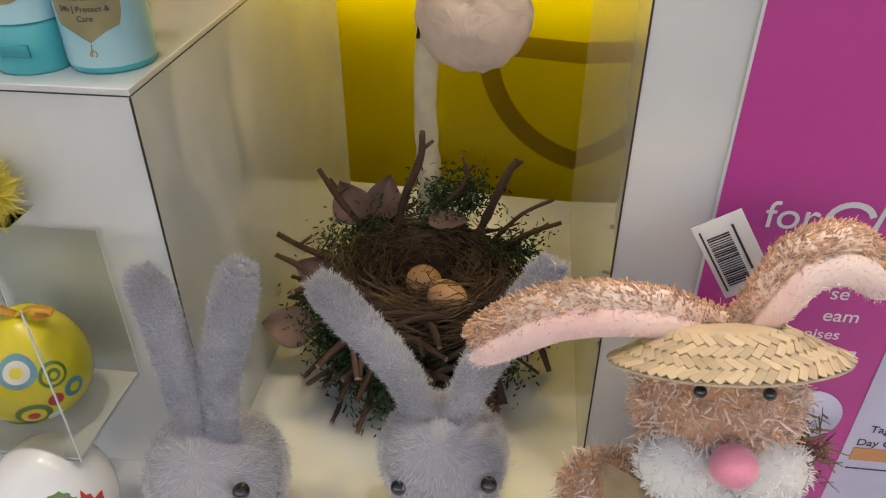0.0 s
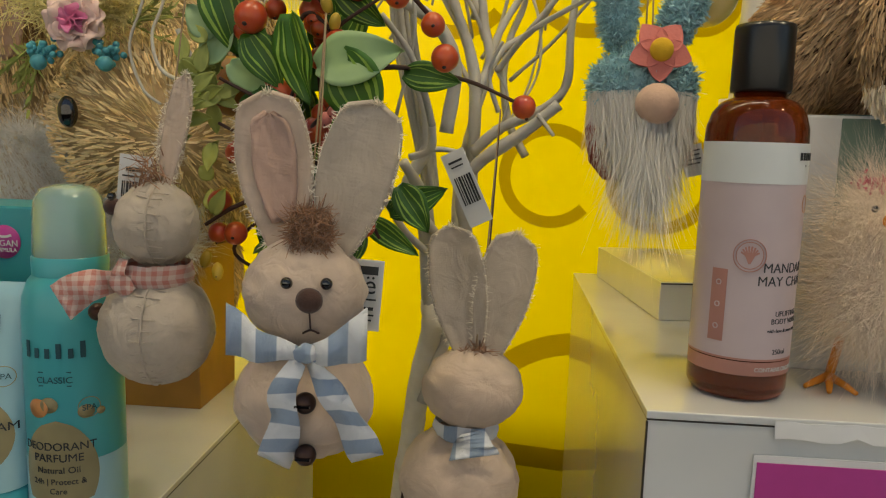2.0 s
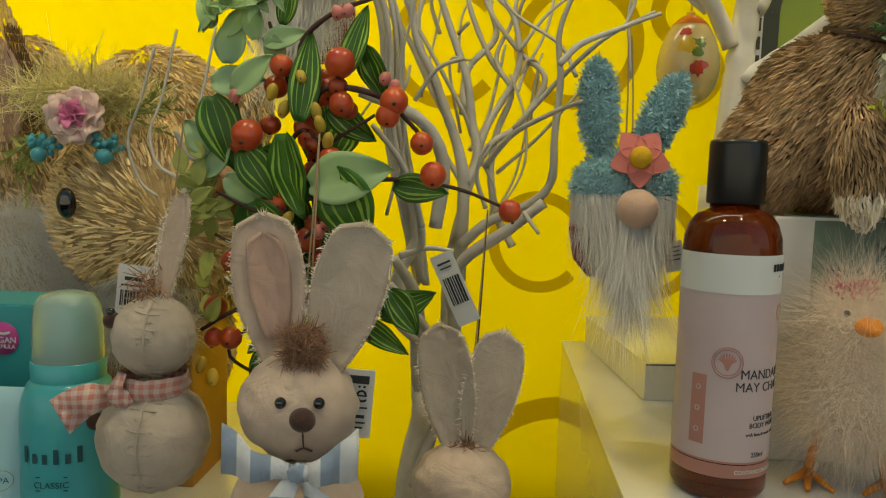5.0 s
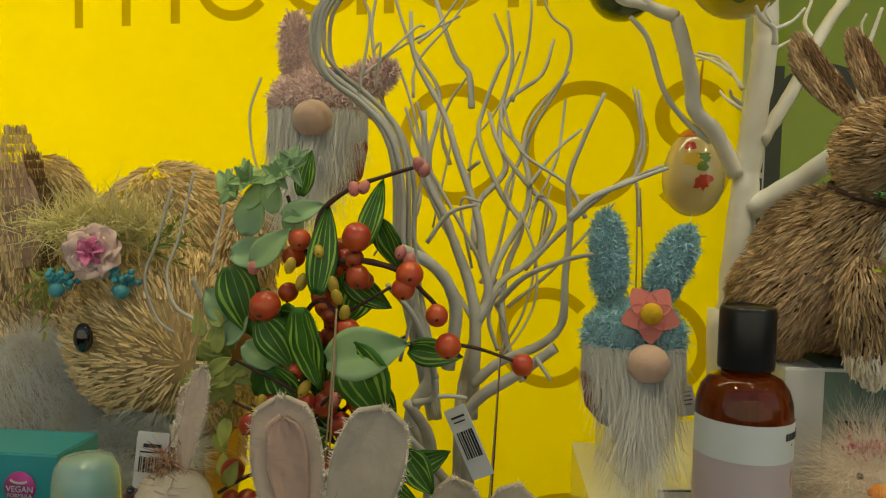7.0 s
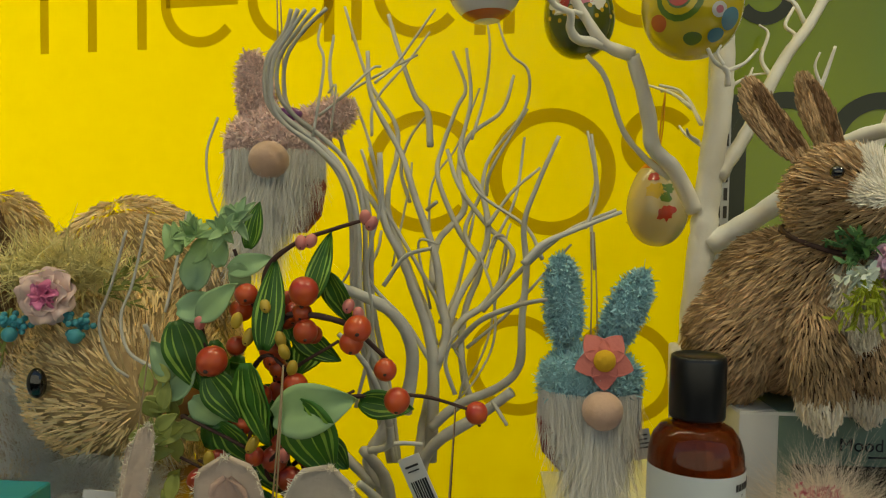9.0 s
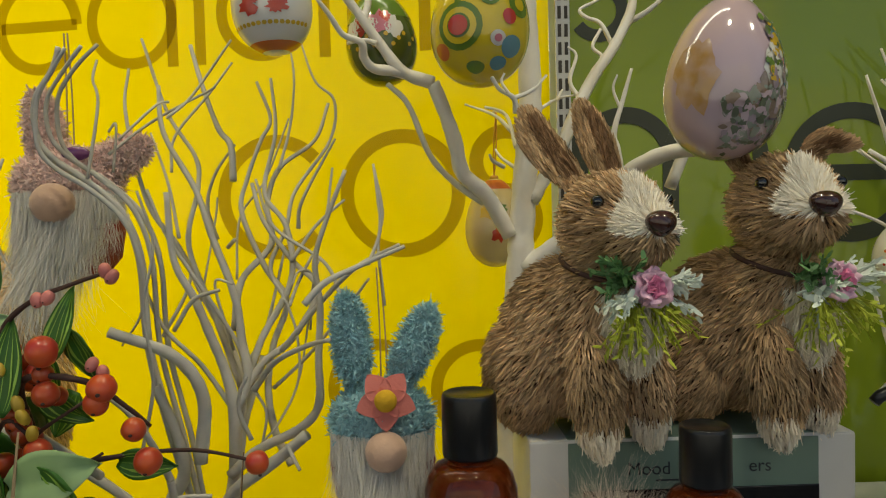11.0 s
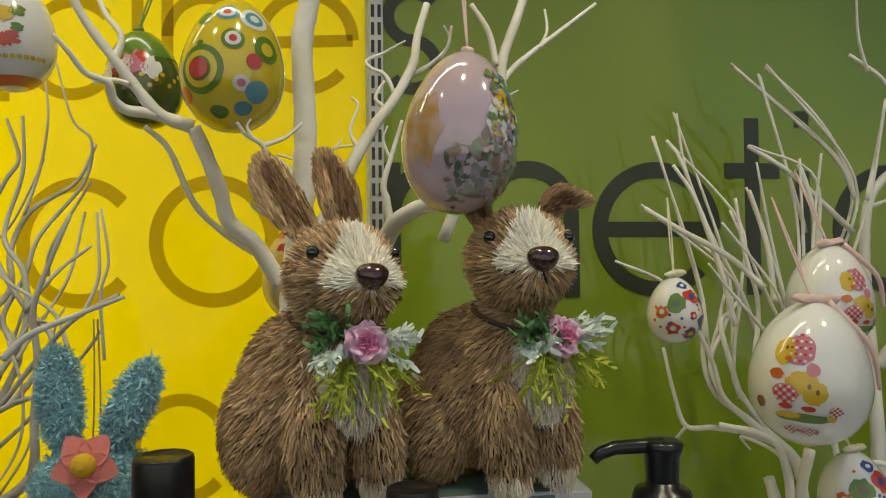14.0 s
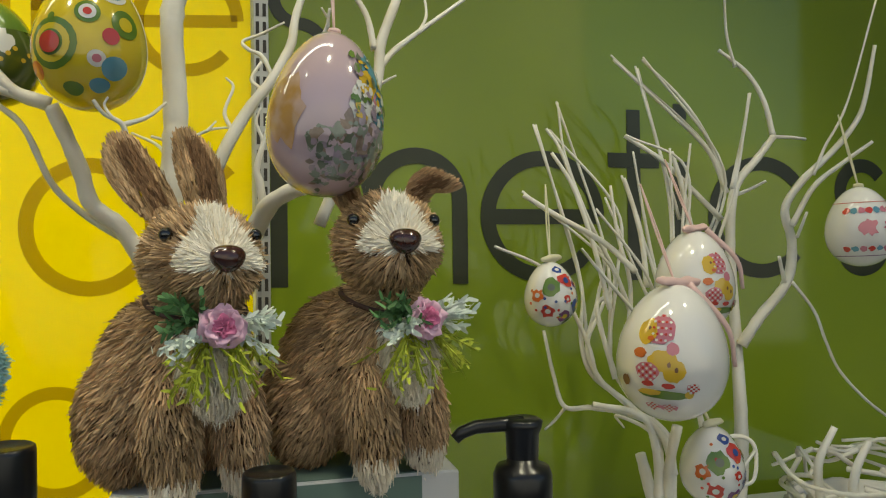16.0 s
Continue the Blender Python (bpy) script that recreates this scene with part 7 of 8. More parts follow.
band(E5, 0.030, 0.038, P_ORANGE)
# pair of white eggs with yellow chicks
for at, r, h, turn, to in (((0.5040, 0.506, 0.5880), 0.0385, 0.097, (0, 4, 8), (0.50, 0.54, 0.71)), ((0.5530, 0.553, 0.6360), 0.0305, 0.080, (0, 0, 14), (0.545, 0.58, 0.735))):
    e = egg("large white glazed egg with a printed yellow chick in red bonnet", at, r, h, SHELL_W, turn, RIBBON, to, "white chick eggs")
    s = h / 0.097
    go = -32 if r > 0.035 else 12
    for i, (az, z, rr, m, q) in enumerate(((-21, 0.0165, 0.0098, P_PINK, 1.05), (-35, 0.0152, 0.0066, P_YELLOW, 1.35), (-17, -0.0040, 0.0098, P_YELLOW, 0.75), (-5, -0.0100, 0.0072, P_YELLOW, 1.1), (-7, 0.0045, 0.0042, P_PINK, 1.0), (-40, 0.0005, 0.0048, P_ORANGE, 0.7),
                                              (-31, -0.0118, 0.0084, P_PINK, 0.8), (-31, -0.0195, 0.0042, P_RED, 0.5), (-10, -0.0200, 0.0042, P_RED, 0.5), (-14, -0.0262, 0.0165, P_GREEN, 0.22), (-30, -0.0252, 0.0080, P_YELLOW, 0.3), (15, -0.0205, 0.0046, P_PINK, 0.8), (12, -0.0250, 0.0030, P_YELLOW, 1.0),
                                              (-28, -0.0345, 0.0052, P_PINK, 0.6), (-8, -0.0350, 0.0058, P_PINK, 0.6), (-58, -0.0190, 0.0036, P_BROWN, 1.2), (-30, 0.0105, 0.0022, P_ORANGE, 0.7), (-33, 0.0172, 0.0011, P_BROWN, 1.2), (-10, -0.0060, 0.0012, P_BROWN, 1.5), (-3, -0.0090, 0.0012, P_BROWN, 1.5))):
        decal(e, az + go, z * s, rr * s, m, q, 0.0003 + 0.00004 * i, 0.18, 20)
    # woven checks on the bonnet, the basket and the toadstool
    for az0, z0, w, hh in ((-19, 0.0175, 9, 0.0080), (-31, -0.0118, 8, 0.0048), (15, -0.0205, 5, 0.0026), (-28, -0.0345, 5, 0.0022), (-8, -0.0350, 5, 0.0022)):
        for u in range(-2, 3):
            for v in range(-2, 3):
                if abs(u) + abs(v) < 4:
                    decal(e, az0 + go + w * u / 2, (z0 + hh * v / 2) * s, 0.0010 * s, P_WHITE if (u + v) % 2 else P_RED, 1.0, 0.0014, 0.0, 6)
    bow = wobble(ball((0, -0.004, h / 2 + 0.001), (0.020 * s, 0.004, 0.0035), 18, 8), 0.003, 120)
    part("ribbon_bow", bow, RIBBON, e, "pale pink ribbon bow")
    Heap().tube(smooth_line([(0.006, -0.008, h / 2), (0.03 * s, -0.02, 0.02 * s), (0.041 * s, -0.018, -0.008 * s)], 6), 0.0024, 0.0016, 6).fin("ribbon_tail", RIBBON, e)


def flower_egg(label, at, r, h, to):
    e = egg(label, at, r, h, SHELL_W, (0, 0, 10), RIBBON_C, to, "small flower eggs")
    for az, z, rr, m, c in ((10, 0.011, 0.0062, P_RED, P_NAVY), (38, -0.008, 0.0062, P_NAVY, P_YELLOW), (-30, 0.006, 0.0070, P_GREEN, P_DGREEN), (-38, -0.012, 0.0055, P_RED, P_WHITE), (4, -0.016, 0.0055, P_PURPLE, P_YELLOW), (44, 0.008, 0.0040, P_PURPLE, P_YELLOW), (6, -0.003, 0.0030, P_RED, P_WHITE), (24, -0.020, 0.0040, P_GREEN, P_GREEN), (-8, 0.019, 0.0040, P_NAVY, P_WHITE), (-60, 0.0, 0.0050, P_ORANGE, P_WHITE), (66, -0.004, 0.0050, P_RED, P_YELLOW)):
        k = r / 0.0205
        decal(e, az, z * k, rr * k, m, 1.0, 0.0004, 0.5, 14)
        decal(e, az, z * k, rr * k * 0.4, c, 1.0, 0.0008, n=10)
    for i in range(30):
        decal(e, RNG.uniform(-80, 80), RNG.uniform(-0.02, 0.02), 0.0012, (P_GREEN, P_RED, P_NAVY, P_ORANGE)[i % 4], n=7)
    part("ribbon_bow", wobble(ball((0, -0.002, h / 2 + 0.002), (0.009, 0.003, 0.003), 16, 8), 0.002, 160), RIBBON_C, e, "cream ribbon bow")
    return e


flower_egg("small egg painted with bright flowers on a cream ribbon", (0.4415, 0.577, 0.6270), 0.0205, 0.051, (0.448, 0.60, 0.715))
flower_egg("small egg painted with bright flowers hanging low on twigs", (0.5360, 0.508, 0.5055), 0.0225, 0.056, (0.533, 0.53, 0.56))
E9 = egg("white egg printed with a red bird and flower bands", (0.6800, 0.520, 0.6770), 0.0255, 0.063, SHELL_W, (0, -3, 16), RIBBON_C, (0.684, 0.545, 0.77))
for zz in (0.0125, -0.0165):
    for i in range(13):
        decal(E9, -84 + i * 14, zz, 0.0026, (P_RED, P_BLUE, P_PINK)[i % 3], rough=0.4, n=10)
band(E9, 0.0185, 0.0190, P_RED)
band(E9, -0.0225, -0.0220, P_PURPLE)
for az, z, r, m, s in ((-6, -0.001, 0.0068, P_PINK, 0.7), (-2, 0.000, 0.0045, P_BROWN, 0.7), (6, 0.002, 0.0030, P_RED, 0.8), (-46, 0.0, 0.0065, P_PINK, 1.0), (36, 0.0, 0.0060, P_PINK, 1.0)):
    decal(E9, az, z, r, m, s, 0.0004 + 0.00003 * (abs(az) % 9), 0.5)
# edge of an egg hanging by the far branches
E10 = egg("small orange and green egg hanging beside the straw rabbit", (-0.520, 0.62, 0.735), 0.022, 0.055, P_ORANGE, (0, 0, 0), STRING, (-0.52, 0.63, 0.86))
band(E10, -0.020, -0.006, P_GREEN)

# ---- basket of white twigs ----
basket = thing("twig_basket", "round basket of white-painted twigs on a display box", "basket", (0.735, 0.56, 0.372))
for i in range(46):
    a = RNG.uniform(0, 6.283)
    z = RNG.uniform(0.03, 0.115)
    r = 0.075 + RNG.normal() * 0.006
    pts = [(r * math.cos(a + k * 0.45), r * math.sin(a + k * 0.45), z + RNG.normal() * 0.006) for k in range(4)]
    Heap().tube(smooth_line(pts, 4), 0.0024, 0.0016, 6).fin("twig", BARK2, basket)
for i in range(9):
    a = 3.3 + i * 0.33
    Heap().tube(smooth_line([(0.07 * math.cos(a), 0.07 * math.sin(a), 0.07), (0.085 * math.cos(a + 0.1), 0.085 * math.sin(a + 0.1), 0.115), (0.075 * math.cos(a + 0.2), 0.075 * math.sin(a + 0.2), 0.142 + RNG.normal() * 0.006)], 5), 0.0042, 0.0026, 7).fin("twig", BARK2, basket)
part("tray", lathe([(0, 0.020), (0.06, 0.021), (0.074, 0.04), (0.074, 0.07), (0.070, 0.07), (0.07, 0.04), (0.05, 0.026), (0, 0.026)], 40), BARK2, basket)

# ---- berry spray ----
bush = thing("berry_spray", "artificial spray of red berries and striped green leaves", "artificial plant", (-0.105, 0.41, 0.47))
BO = Vector((-0.105, 0.41, 0.47))


def vine(points, r0=0.0016, r1=0.0009):
    return Heap().tube(smooth_line([Vector(p) - BO for p in points], 6), r0, r1, 7, knob=0.2).fin("stem", STEMB, bush)


def berry(at, r, mat=None, name="berry", long=1.0):
    b = part(name, wobble(ball((0, 0, 0), (r, r, r * long), 18, 12), r * 0.07, 120, at[0] * 99), mat or BERRY, bush)
    b.location = Vector(at) - BO
    b.rotation_euler = (RNG.uniform(-0.6, 0.6), RNG.uniform(-0.6, 0.6), 0)
    part("calyx", ball((0, -r * 0.7, -r * 0.75 * long), (r * 0.16, r * 0.16, r * 0.12), 8, 6), STEMB, b)
    return b


def leaf(parent, at, way, face, length, width, mat, stripes=None, droop=0.25, name="leaf"):
    """A pointed, gently folded leaf at a place, with its tip along way and its face along face; stripes are raised veins of another colour."""
    way, face = Vector(way).normalized(), Vector(face)
    face = (face - way * face.dot(way)).normalized()
    side = way.cross(face)

    def spot_on(u, v, up=0.0):
        w = width * 0.5 * math.sin(math.pi * min(1, 0.04 + 0.96 * v) ** 0.78) ** 0.85
        return Vector(at) + way * (length * v) + side * (u * w) + face * (0.12 * width * abs(u) - droop * length * v * v + up + 0.02 * width * math.sin(v * 14 + u * 3))

    bm = bmesh.new()
    nu, nv = 8, 12
    grid = [[bm.verts.new(spot_on(2 * i / nu - 1, j / nv)) for i in range(nu + 1)] for j in range(nv + 1)]
    for j in range(nv):
        for i in range(nu):
            bm.faces.new((grid[j][i], grid[j][i + 1], grid[j + 1][i + 1], grid[j + 1][i]))
    bmesh.ops.remove_doubles(bm, verts=bm.verts[:], dist=0.00005)
    bmesh.ops.solidify(bm, geom=bm.faces[:], thickness=0.0004)
    lf = part(name, bm, mat, parent)
    if stripes is not None:
        hp = Heap()
        for u in (-0.74, -0.42, 0.0, 0.42, 0.74):
            k = len(hp.v)
            d, bent = (RNG.uniform(0.035, 0.085), RNG.uniform(-0.10, 0.10)) if u else (0.024, 0.0)
            for j in range(15):
                v = 0.05 + 0.88 * j / 14
                t = math.sin(math.pi * j / 14) ** 0.6
                w = u + bent * math.sin(v * 7)
                t *= 1 + 0.5 * noise.noise(Vector((v * 9, u * 7, at[0] * 99)))
                hp.v += [spot_on(w - d * t, v, 0.0007), spot_on(w + d * t, v, 0.0007)]
            hp.f += [(k + 2 * j, k + 2 * j + 1, k + 2 * j + 3, k + 2 * j + 2) for j in range(14)]
        hp.fin("pale_stripe", stripes, lf)
    return lf


vine([(-0.105, 0.42, 0.46), (-0.108, 0.40, 0.53), (-0.112, 0.39, 0.585), (-0.114, 0.388, 0.613), (-0.099, 0.385, 0.628), (-0.079, 0.385, 0.636), (-0.063, 0.385, 0.641)], 0.002)
vine([(-0.108, 0.40, 0.56), (-0.104, 0.385, 0.591), (-0.075, 0.385, 0.590), (-0.058, 0.39, 0.576), (-0.049, 0.395, 0.565)], 0.0022)
vine([(-0.107, 0.405, 0.53), (-0.09, 0.395, 0.545), (-0.068, 0.40, 0.549), (-0.037, 0.42, 0.545), (-0.008, 0.433, 0.534)], 0.0018)
vine([(-0.11, 0.41, 0.50), (-0.135, 0.40, 0.53), (-0.142, 0.39, 0.56), (-0.150, 0.392, 0.595)], 0.002)
vine([(-0.11, 0.40, 0.57), (-0.122, 0.39, 0.60), (-0.130, 0.388, 0.625)])
vine([(-0.11, 0.41, 0.48), (-0.130, 0.395, 0.485), (-0.150, 0.39, 0.478), (-0.166, 0.39, 0.468)])
vine([(-0.10, 0.41, 0.49), (-0.088, 0.405, 0.478), (-0.080, 0.41, 0.462)])
vine([(-0.13, 0.40, 0.48), (-0.155, 0.40, 0.455), (-0.135, 0.40, 0.440)], 0.001)
vine([(-0.125, 0.395, 0.560), (-0.112, 0.386, 0.572), (-0.097, 0.384, 0.560)])

for x, z, r in ((-0.093, 0.605, 0.0075), (-0.122, 0.603, 0.0056), (-0.139, 0.569, 0.0078), (-0.092, 0.585, 0.0062), (-0.066, 0.587, 0.0070), (-0.069, 0.580, 0.0060), (-0.097, 0.558, 0.0064), (-0.046, 0.552, 0.0066), (-0.052, 0.567, 0.0058)):
    berry((x, 0.382, z), r)
for x, z, r in ((-0.100, 0.533, 0.0072), (-0.126, 0.535, 0.0060), (-0.159, 0.480, 0.0062), (-0.150, 0.505, 0.0058), (-0.102, 0.507, 0.0066), (-0.110, 0.517, 0.0070), (-0.146, 0.564, 0.0052), (-0.113, 0.605, 0.0050), (-0.151, 0.464, 0.0060), (-0.160, 0.464, 0.0052), (-0.112, 0.574, 0.0064), (-0.104, 0.590, 0.0056), (-0.085, 0.470, 0.0056)):
    berry((x, 0.392, z), r)
berry((-0.007, 0.433, 0.533), 0.0066)
berry((-0.108, 0.395, 0.484), 0.008, long=1.2)
for x, z in ((-0.063, 0.642), (-0.060, 0.639), (-0.095, 0.629), (-0.090, 0.630), (-0.071, 0.598), (-0.066, 0.594), (-0.103, 0.522), (-0.099, 0.526), (-0.146, 0.588)):
    berry((x, 0.384, z), 0.0030, BERRYP, "bud", 1.3)
for x, z in ((-0.102, 0.575), (-0.098, 0.567), (-0.126, 0.590), (-0.112, 0.598), (-0.118, 0.528), (-0.140, 0.520), (-0.104, 0.581), (-0.162, 0.452), (-0.156, 0.446), (-0.120, 0.582)):
    berry((x, 0.380, z), 0.0028, BERRYY, "bud", 1.7)
F = (0.05, -1, 0.25)
for at, way, le, wi in (((-0.094, 0.372, 0.553), (0.40, -0.1, -0.9), 0.044, 0.034), ((-0.118, 0.376, 0.570), (0.10, -0.1, -1.0), 0.045, 0.030), ((-0.160, 0.388, 0.588), (0.35, -0.1, -0.9), 0.040, 0.026), ((-0.112, 0.378, 0.576), (0.15, 0.0, 1.0), 0.048, 0.018),
                        ((-0.090, 0.384, 0.600), (0.25, 0.0, 1.0), 0.038, 0.014), ((-0.082, 0.388, 0.614), (0.3, 0, -0.9), 0.030, 0.018), ((-0.142, 0.385, 0.562), (0.55, -0.1, -0.8), 0.032, 0.022), ((-0.138, 0.388, 0.536), (0.5, 0, -0.7), 0.030, 0.022),
                        ((-0.100, 0.390, 0.584), (0.8, 0, -0.6), 0.030, 0.018), ((-0.068, 0.402, 0.546), (1.0, -0.2, -0.1), 0.030, 0.018), ((-0.070, 0.405, 0.490), (0.6, -0.1, -0.8), 0.030, 0.020), ((-0.095, 0.400, 0.516), (0.7, 0, -0.7), 0.030, 0.020),
                        ((-0.075, 0.41, 0.476), (0.9, -0.2, 0.4), 0.034, 0.020), ((-0.12, 0.40, 0.50), (-0.5, -0.2, -0.8), 0.030, 0.020), ((-0.125, 0.395, 0.625), (0.2, 0, 1), 0.026, 0.012)):
    leaf(bush, Vector(at) - BO, way, np.array(F) + RNG.normal(size=3) * (0.35, 0.0, 0.3), le * 0.94, wi * 0.86, LEAFV, LEAFS)
for i in range(26):
    x, z = min(-0.090, -0.116 + RNG.normal() * 0.024), RNG.uniform(0.455, 0.612)
    leaf(bush, Vector((x, RNG.uniform(0.396, 0.425), z)) - BO, RNG.normal(size=3) * (1, 0.3, 0.6) - np.array((0, 0, 0.6)), F, RNG.uniform(0.022, 0.034), RNG.uniform(0.012, 0.019), LEAFV, LEAFS if i % 2 else None)
for i in range(22):
    berry((-0.112 + RNG.normal() * 0.024, RNG.uniform(0.384, 0.400), RNG.uniform(0.475, 0.60)), RNG.uniform(0.0038, 0.0062))
for i in range(8):
    x, z = -0.11 + RNG.normal() * 0.02, RNG.uniform(0.50, 0.57)
    vine([(-0.108, 0.405, z - 0.02), ((x - 0.108) / 2, 0.388, z), (x + 0.02 * (-1) ** i, 0.384, z + 0.018)], 0.0013, 0.0008)
for at, way, le, wi in (((-0.104, 0.370, 0.545), (0.9, -0.1, 0.25), 0.040, 0.026), ((-0.158, 0.385, 0.594), (0.9, 0, 0.15), 0.026, 0.016), ((-0.146, 0.383, 0.590), (0.6, -0.2, 0.6), 0.026, 0.014), ((-0.150, 0.386, 0.604), (0.1, 0, 1), 0.026, 0.016),
                        ((-0.158, 0.388, 0.622), (-0.4, 0, 0.7), 0.018, 0.010), ((-0.152, 0.388, 0.618), (0.5, 0, 0.7), 0.022, 0.010), ((-0.136, 0.386, 0.616), (-0.2, 0, 0.9), 0.022, 0.011), ((-0.132, 0.386, 0.614), (0.8, 0, 0.3), 0.022, 0.012),
                        ((-0.128, 0.386, 0.618), (0.2, 0, -0.9), 0.018, 0.011), ((-0.164, 0.388, 0.548), (0.5, 0, 0.8), 0.024, 0.015), ((-0.160, 0.388, 0.560), (-0.5, 0, 0.6), 0.022, 0.014), ((-0.152, 0.388, 0.548), (0.7, 0, -0.5), 0.022, 0.014)):
    leaf(bush, Vector(at) - BO, way, F, le, wi, LEAFP)
for i in range(26):
    x, z = -0.172 + RNG.normal() * 0.006, RNG.choice((0.530, 0.505, 0.478, 0.545)) + RNG.normal() * 0.008
    leaf(bush, Vector((x + 0.004 * (i % 4), 0.388 + RNG.normal() * 0.004, z)) - BO, RNG.normal(size=3) * (1, 0.4, 1), F, 0.014, 0.008, LEAFY)
for at in ((-0.134, 0.384, 0.634), (-0.150, 0.385, 0.632), (-0.158, 0.386, 0.628), (-0.128, 0.385, 0.640), (-0.172, 0.384, 0.528)):
    for _ in range(14):
        leaf(bush, Vector(at) - BO, RNG.normal(size=3) + (0, -0.4, 0.8), F, RNG.uniform(0.008, 0.013), 0.0048, LEAFP if at[2] > 0.6 else LEAFY, name="floret_leaf")
# one brown round pod low at the back
berry((-0.166, 0.43, 0.540), 0.016, material("brown_pod", (0.32, 0.13, 0.02), 0.4, vary=0.2), "pod")

# ---- nest ----
nest = thing("bird_nest", "twig nest lined with dark hay, holding speckled eggs", "nest", (-0.080, 0.500, 0.0))
hp = Heap()
for i in range(1300):
    a, u = RNG.uniform(0, 6.283), RNG.random()
    r = 0.012 + 0.072 * u + RNG.normal() * 0.004
    z = 0.052 + 0.038 * math.sin(min(1, u * 1.25) * 1.571) + RNG.normal() * 0.004 - 0.022 * max(0, u - 0.75) * 4
    span = RNG.uniform(0.35, 0.9)
    tilt = RNG.normal() * 0.013
    pts = [((r + RNG.normal() * 0.004) * math.cos(a + s * span), (r + RNG.normal() * 0.004) * math.sin(a + s * span) * 0.92, max(0.006, z + tilt * s + RNG.normal() * 0.002)) for s in (-1, -0.4, 0.2, 1)]
    w = RNG.uniform(0.0003, 0.0006)
    hp.tube(smooth_line(pts, 2), w, w * 0.7, 4, cap=False)
tagged(hp.fin("hay_cup", HAY, nest, "woven dark hay cup"), kind="stuff")
# near-black bed under the hay paints the shade between its strands
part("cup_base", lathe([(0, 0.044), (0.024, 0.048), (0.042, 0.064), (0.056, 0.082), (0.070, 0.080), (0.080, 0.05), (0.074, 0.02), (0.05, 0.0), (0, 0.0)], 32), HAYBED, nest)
for i in range(120):
    a = RNG.uniform(0, 6.283)
    r0, r1 = RNG.uniform(0.055, 0.085), RNG.uniform(0.095, 0.125)
    z0 = RNG.uniform(0.012, 0.085)
    up = RNG.normal() * 0.018
    t = RNG.normal() * 0.35
    pts = [(r0 * math.cos(a - t), r0 * math.sin(a - t), z0), ((r0 + r1) / 2 * math.cos(a), (r0 + r1) / 2 * math.sin(a), z0 + up * 0.5 + 0.006), (r1 * math.cos(a + t * 0.3), r1 * math.sin(a + t * 0.3), max(0.006, z0 + up))]
    w = RNG.uniform(0.0014, 0.0036)
    tw = Heap().tube(smooth_line(pts, 4), w, w * 0.7, 7, knob=0.3).fin("twig", TWIG, nest)
    end, d = Vector(pts[2]), (Vector(pts[2]) - Vector(pts[1])).normalized()
    Heap().tube([end, end + d * 0.0004], w * 0.68, w * 0.66, 7).fin("cut_end", CUT, tw)
for pts, w in (([(-0.03, 0.05, 0.09), (-0.02, 0.05, 0.13), (-0.006, 0.047, 0.168), (-0.004, 0.047, 0.192)], 0.0042), ([(0.04, 0.05, 0.085), (0.055, 0.06, 0.12), (0.066, 0.07, 0.145), (0.074, 0.072, 0.158)], 0.0045),
               ([(-0.05, 0.05, 0.08), (-0.075, 0.05, 0.115), (-0.095, 0.05, 0.150)], 0.0040), ([(-0.045, 0.06, 0.08), (-0.08, 0.07, 0.11), (-0.092, 0.07, 0.13)], 0.0030), ([(-0.06, 0.01, 0.08), (-0.095, 0.0, 0.10), (-0.118, -0.006, 0.118)], 0.0036),
               ([(0.05, 0.03, 0.08), (0.085, 0.045, 0.10), (0.115, 0.05, 0.112)], 0.0034), ([(0.05, 0.05, 0.08), (0.08, 0.07, 0.105), (0.108, 0.075, 0.12)], 0.0024), ([(0.0, 0.06, 0.10), (0.03, 0.062, 0.14), (0.028, 0.06, 0.165)], 0.0022)):
    w0 = Heap().tube(smooth_line(pts, 6), w, w * 0.62, 8, knob=0.35).fin("twig", TWIG, nest)
    q = Vector(pts[-2]).lerp(Vector(pts[-1]), 0.3)
    Heap().tube([q, q + Vector((0.010, 0.002, 0.008))], w * 0.5, w * 0.35, 6).fin("spur", TWIG, w0)
for c, r in (((-0.07, 0.03, 0.085), 0.026), ((-0.075, -0.02, 0.06), 0.022), ((0.01, 0.07, 0.115), 0.022), ((0.035, 0.072, 0.120), 0.020), ((0.075, 0.03, 0.09), 0.022), ((-0.05, -0.06, 0.04), 0.024), ((0.0, -0.085, 0.025), 0.024), ((0.04, -0.075, 0.03), 0.018), ((-0.05, 0.06, 0.095), 0.020), ((-0.085, 0.0, 0.035), 0.026), ((-0.02, -0.08, 0.03), 0.024), ((0.065, -0.04, 0.03), 0.024), ((0.082, 0.0, 0.05), 0.022), ((-0.03, 0.075, 0.08), 0.024), ((0.02, -0.07, 0.045), 0.022), ((-0.065, -0.045, 0.05), 0.02)):
    k = 700
    q = np.array(c) + RNG.normal(size=(k, 3)) * r * (0.6, 0.6, 0.5)
    q[:, 2] = np.maximum(q[:, 2], 0.006)
    tagged(Heap().blades(q, RNG.normal(size=(k, 3)) + (0, 0, 0.3), RNG.uniform(0.003, 0.006, k), 0.0016, bend=0.4).fin("moss_tuft", MOSS, nest, "dark green moss sprigs"), kind="stuff")
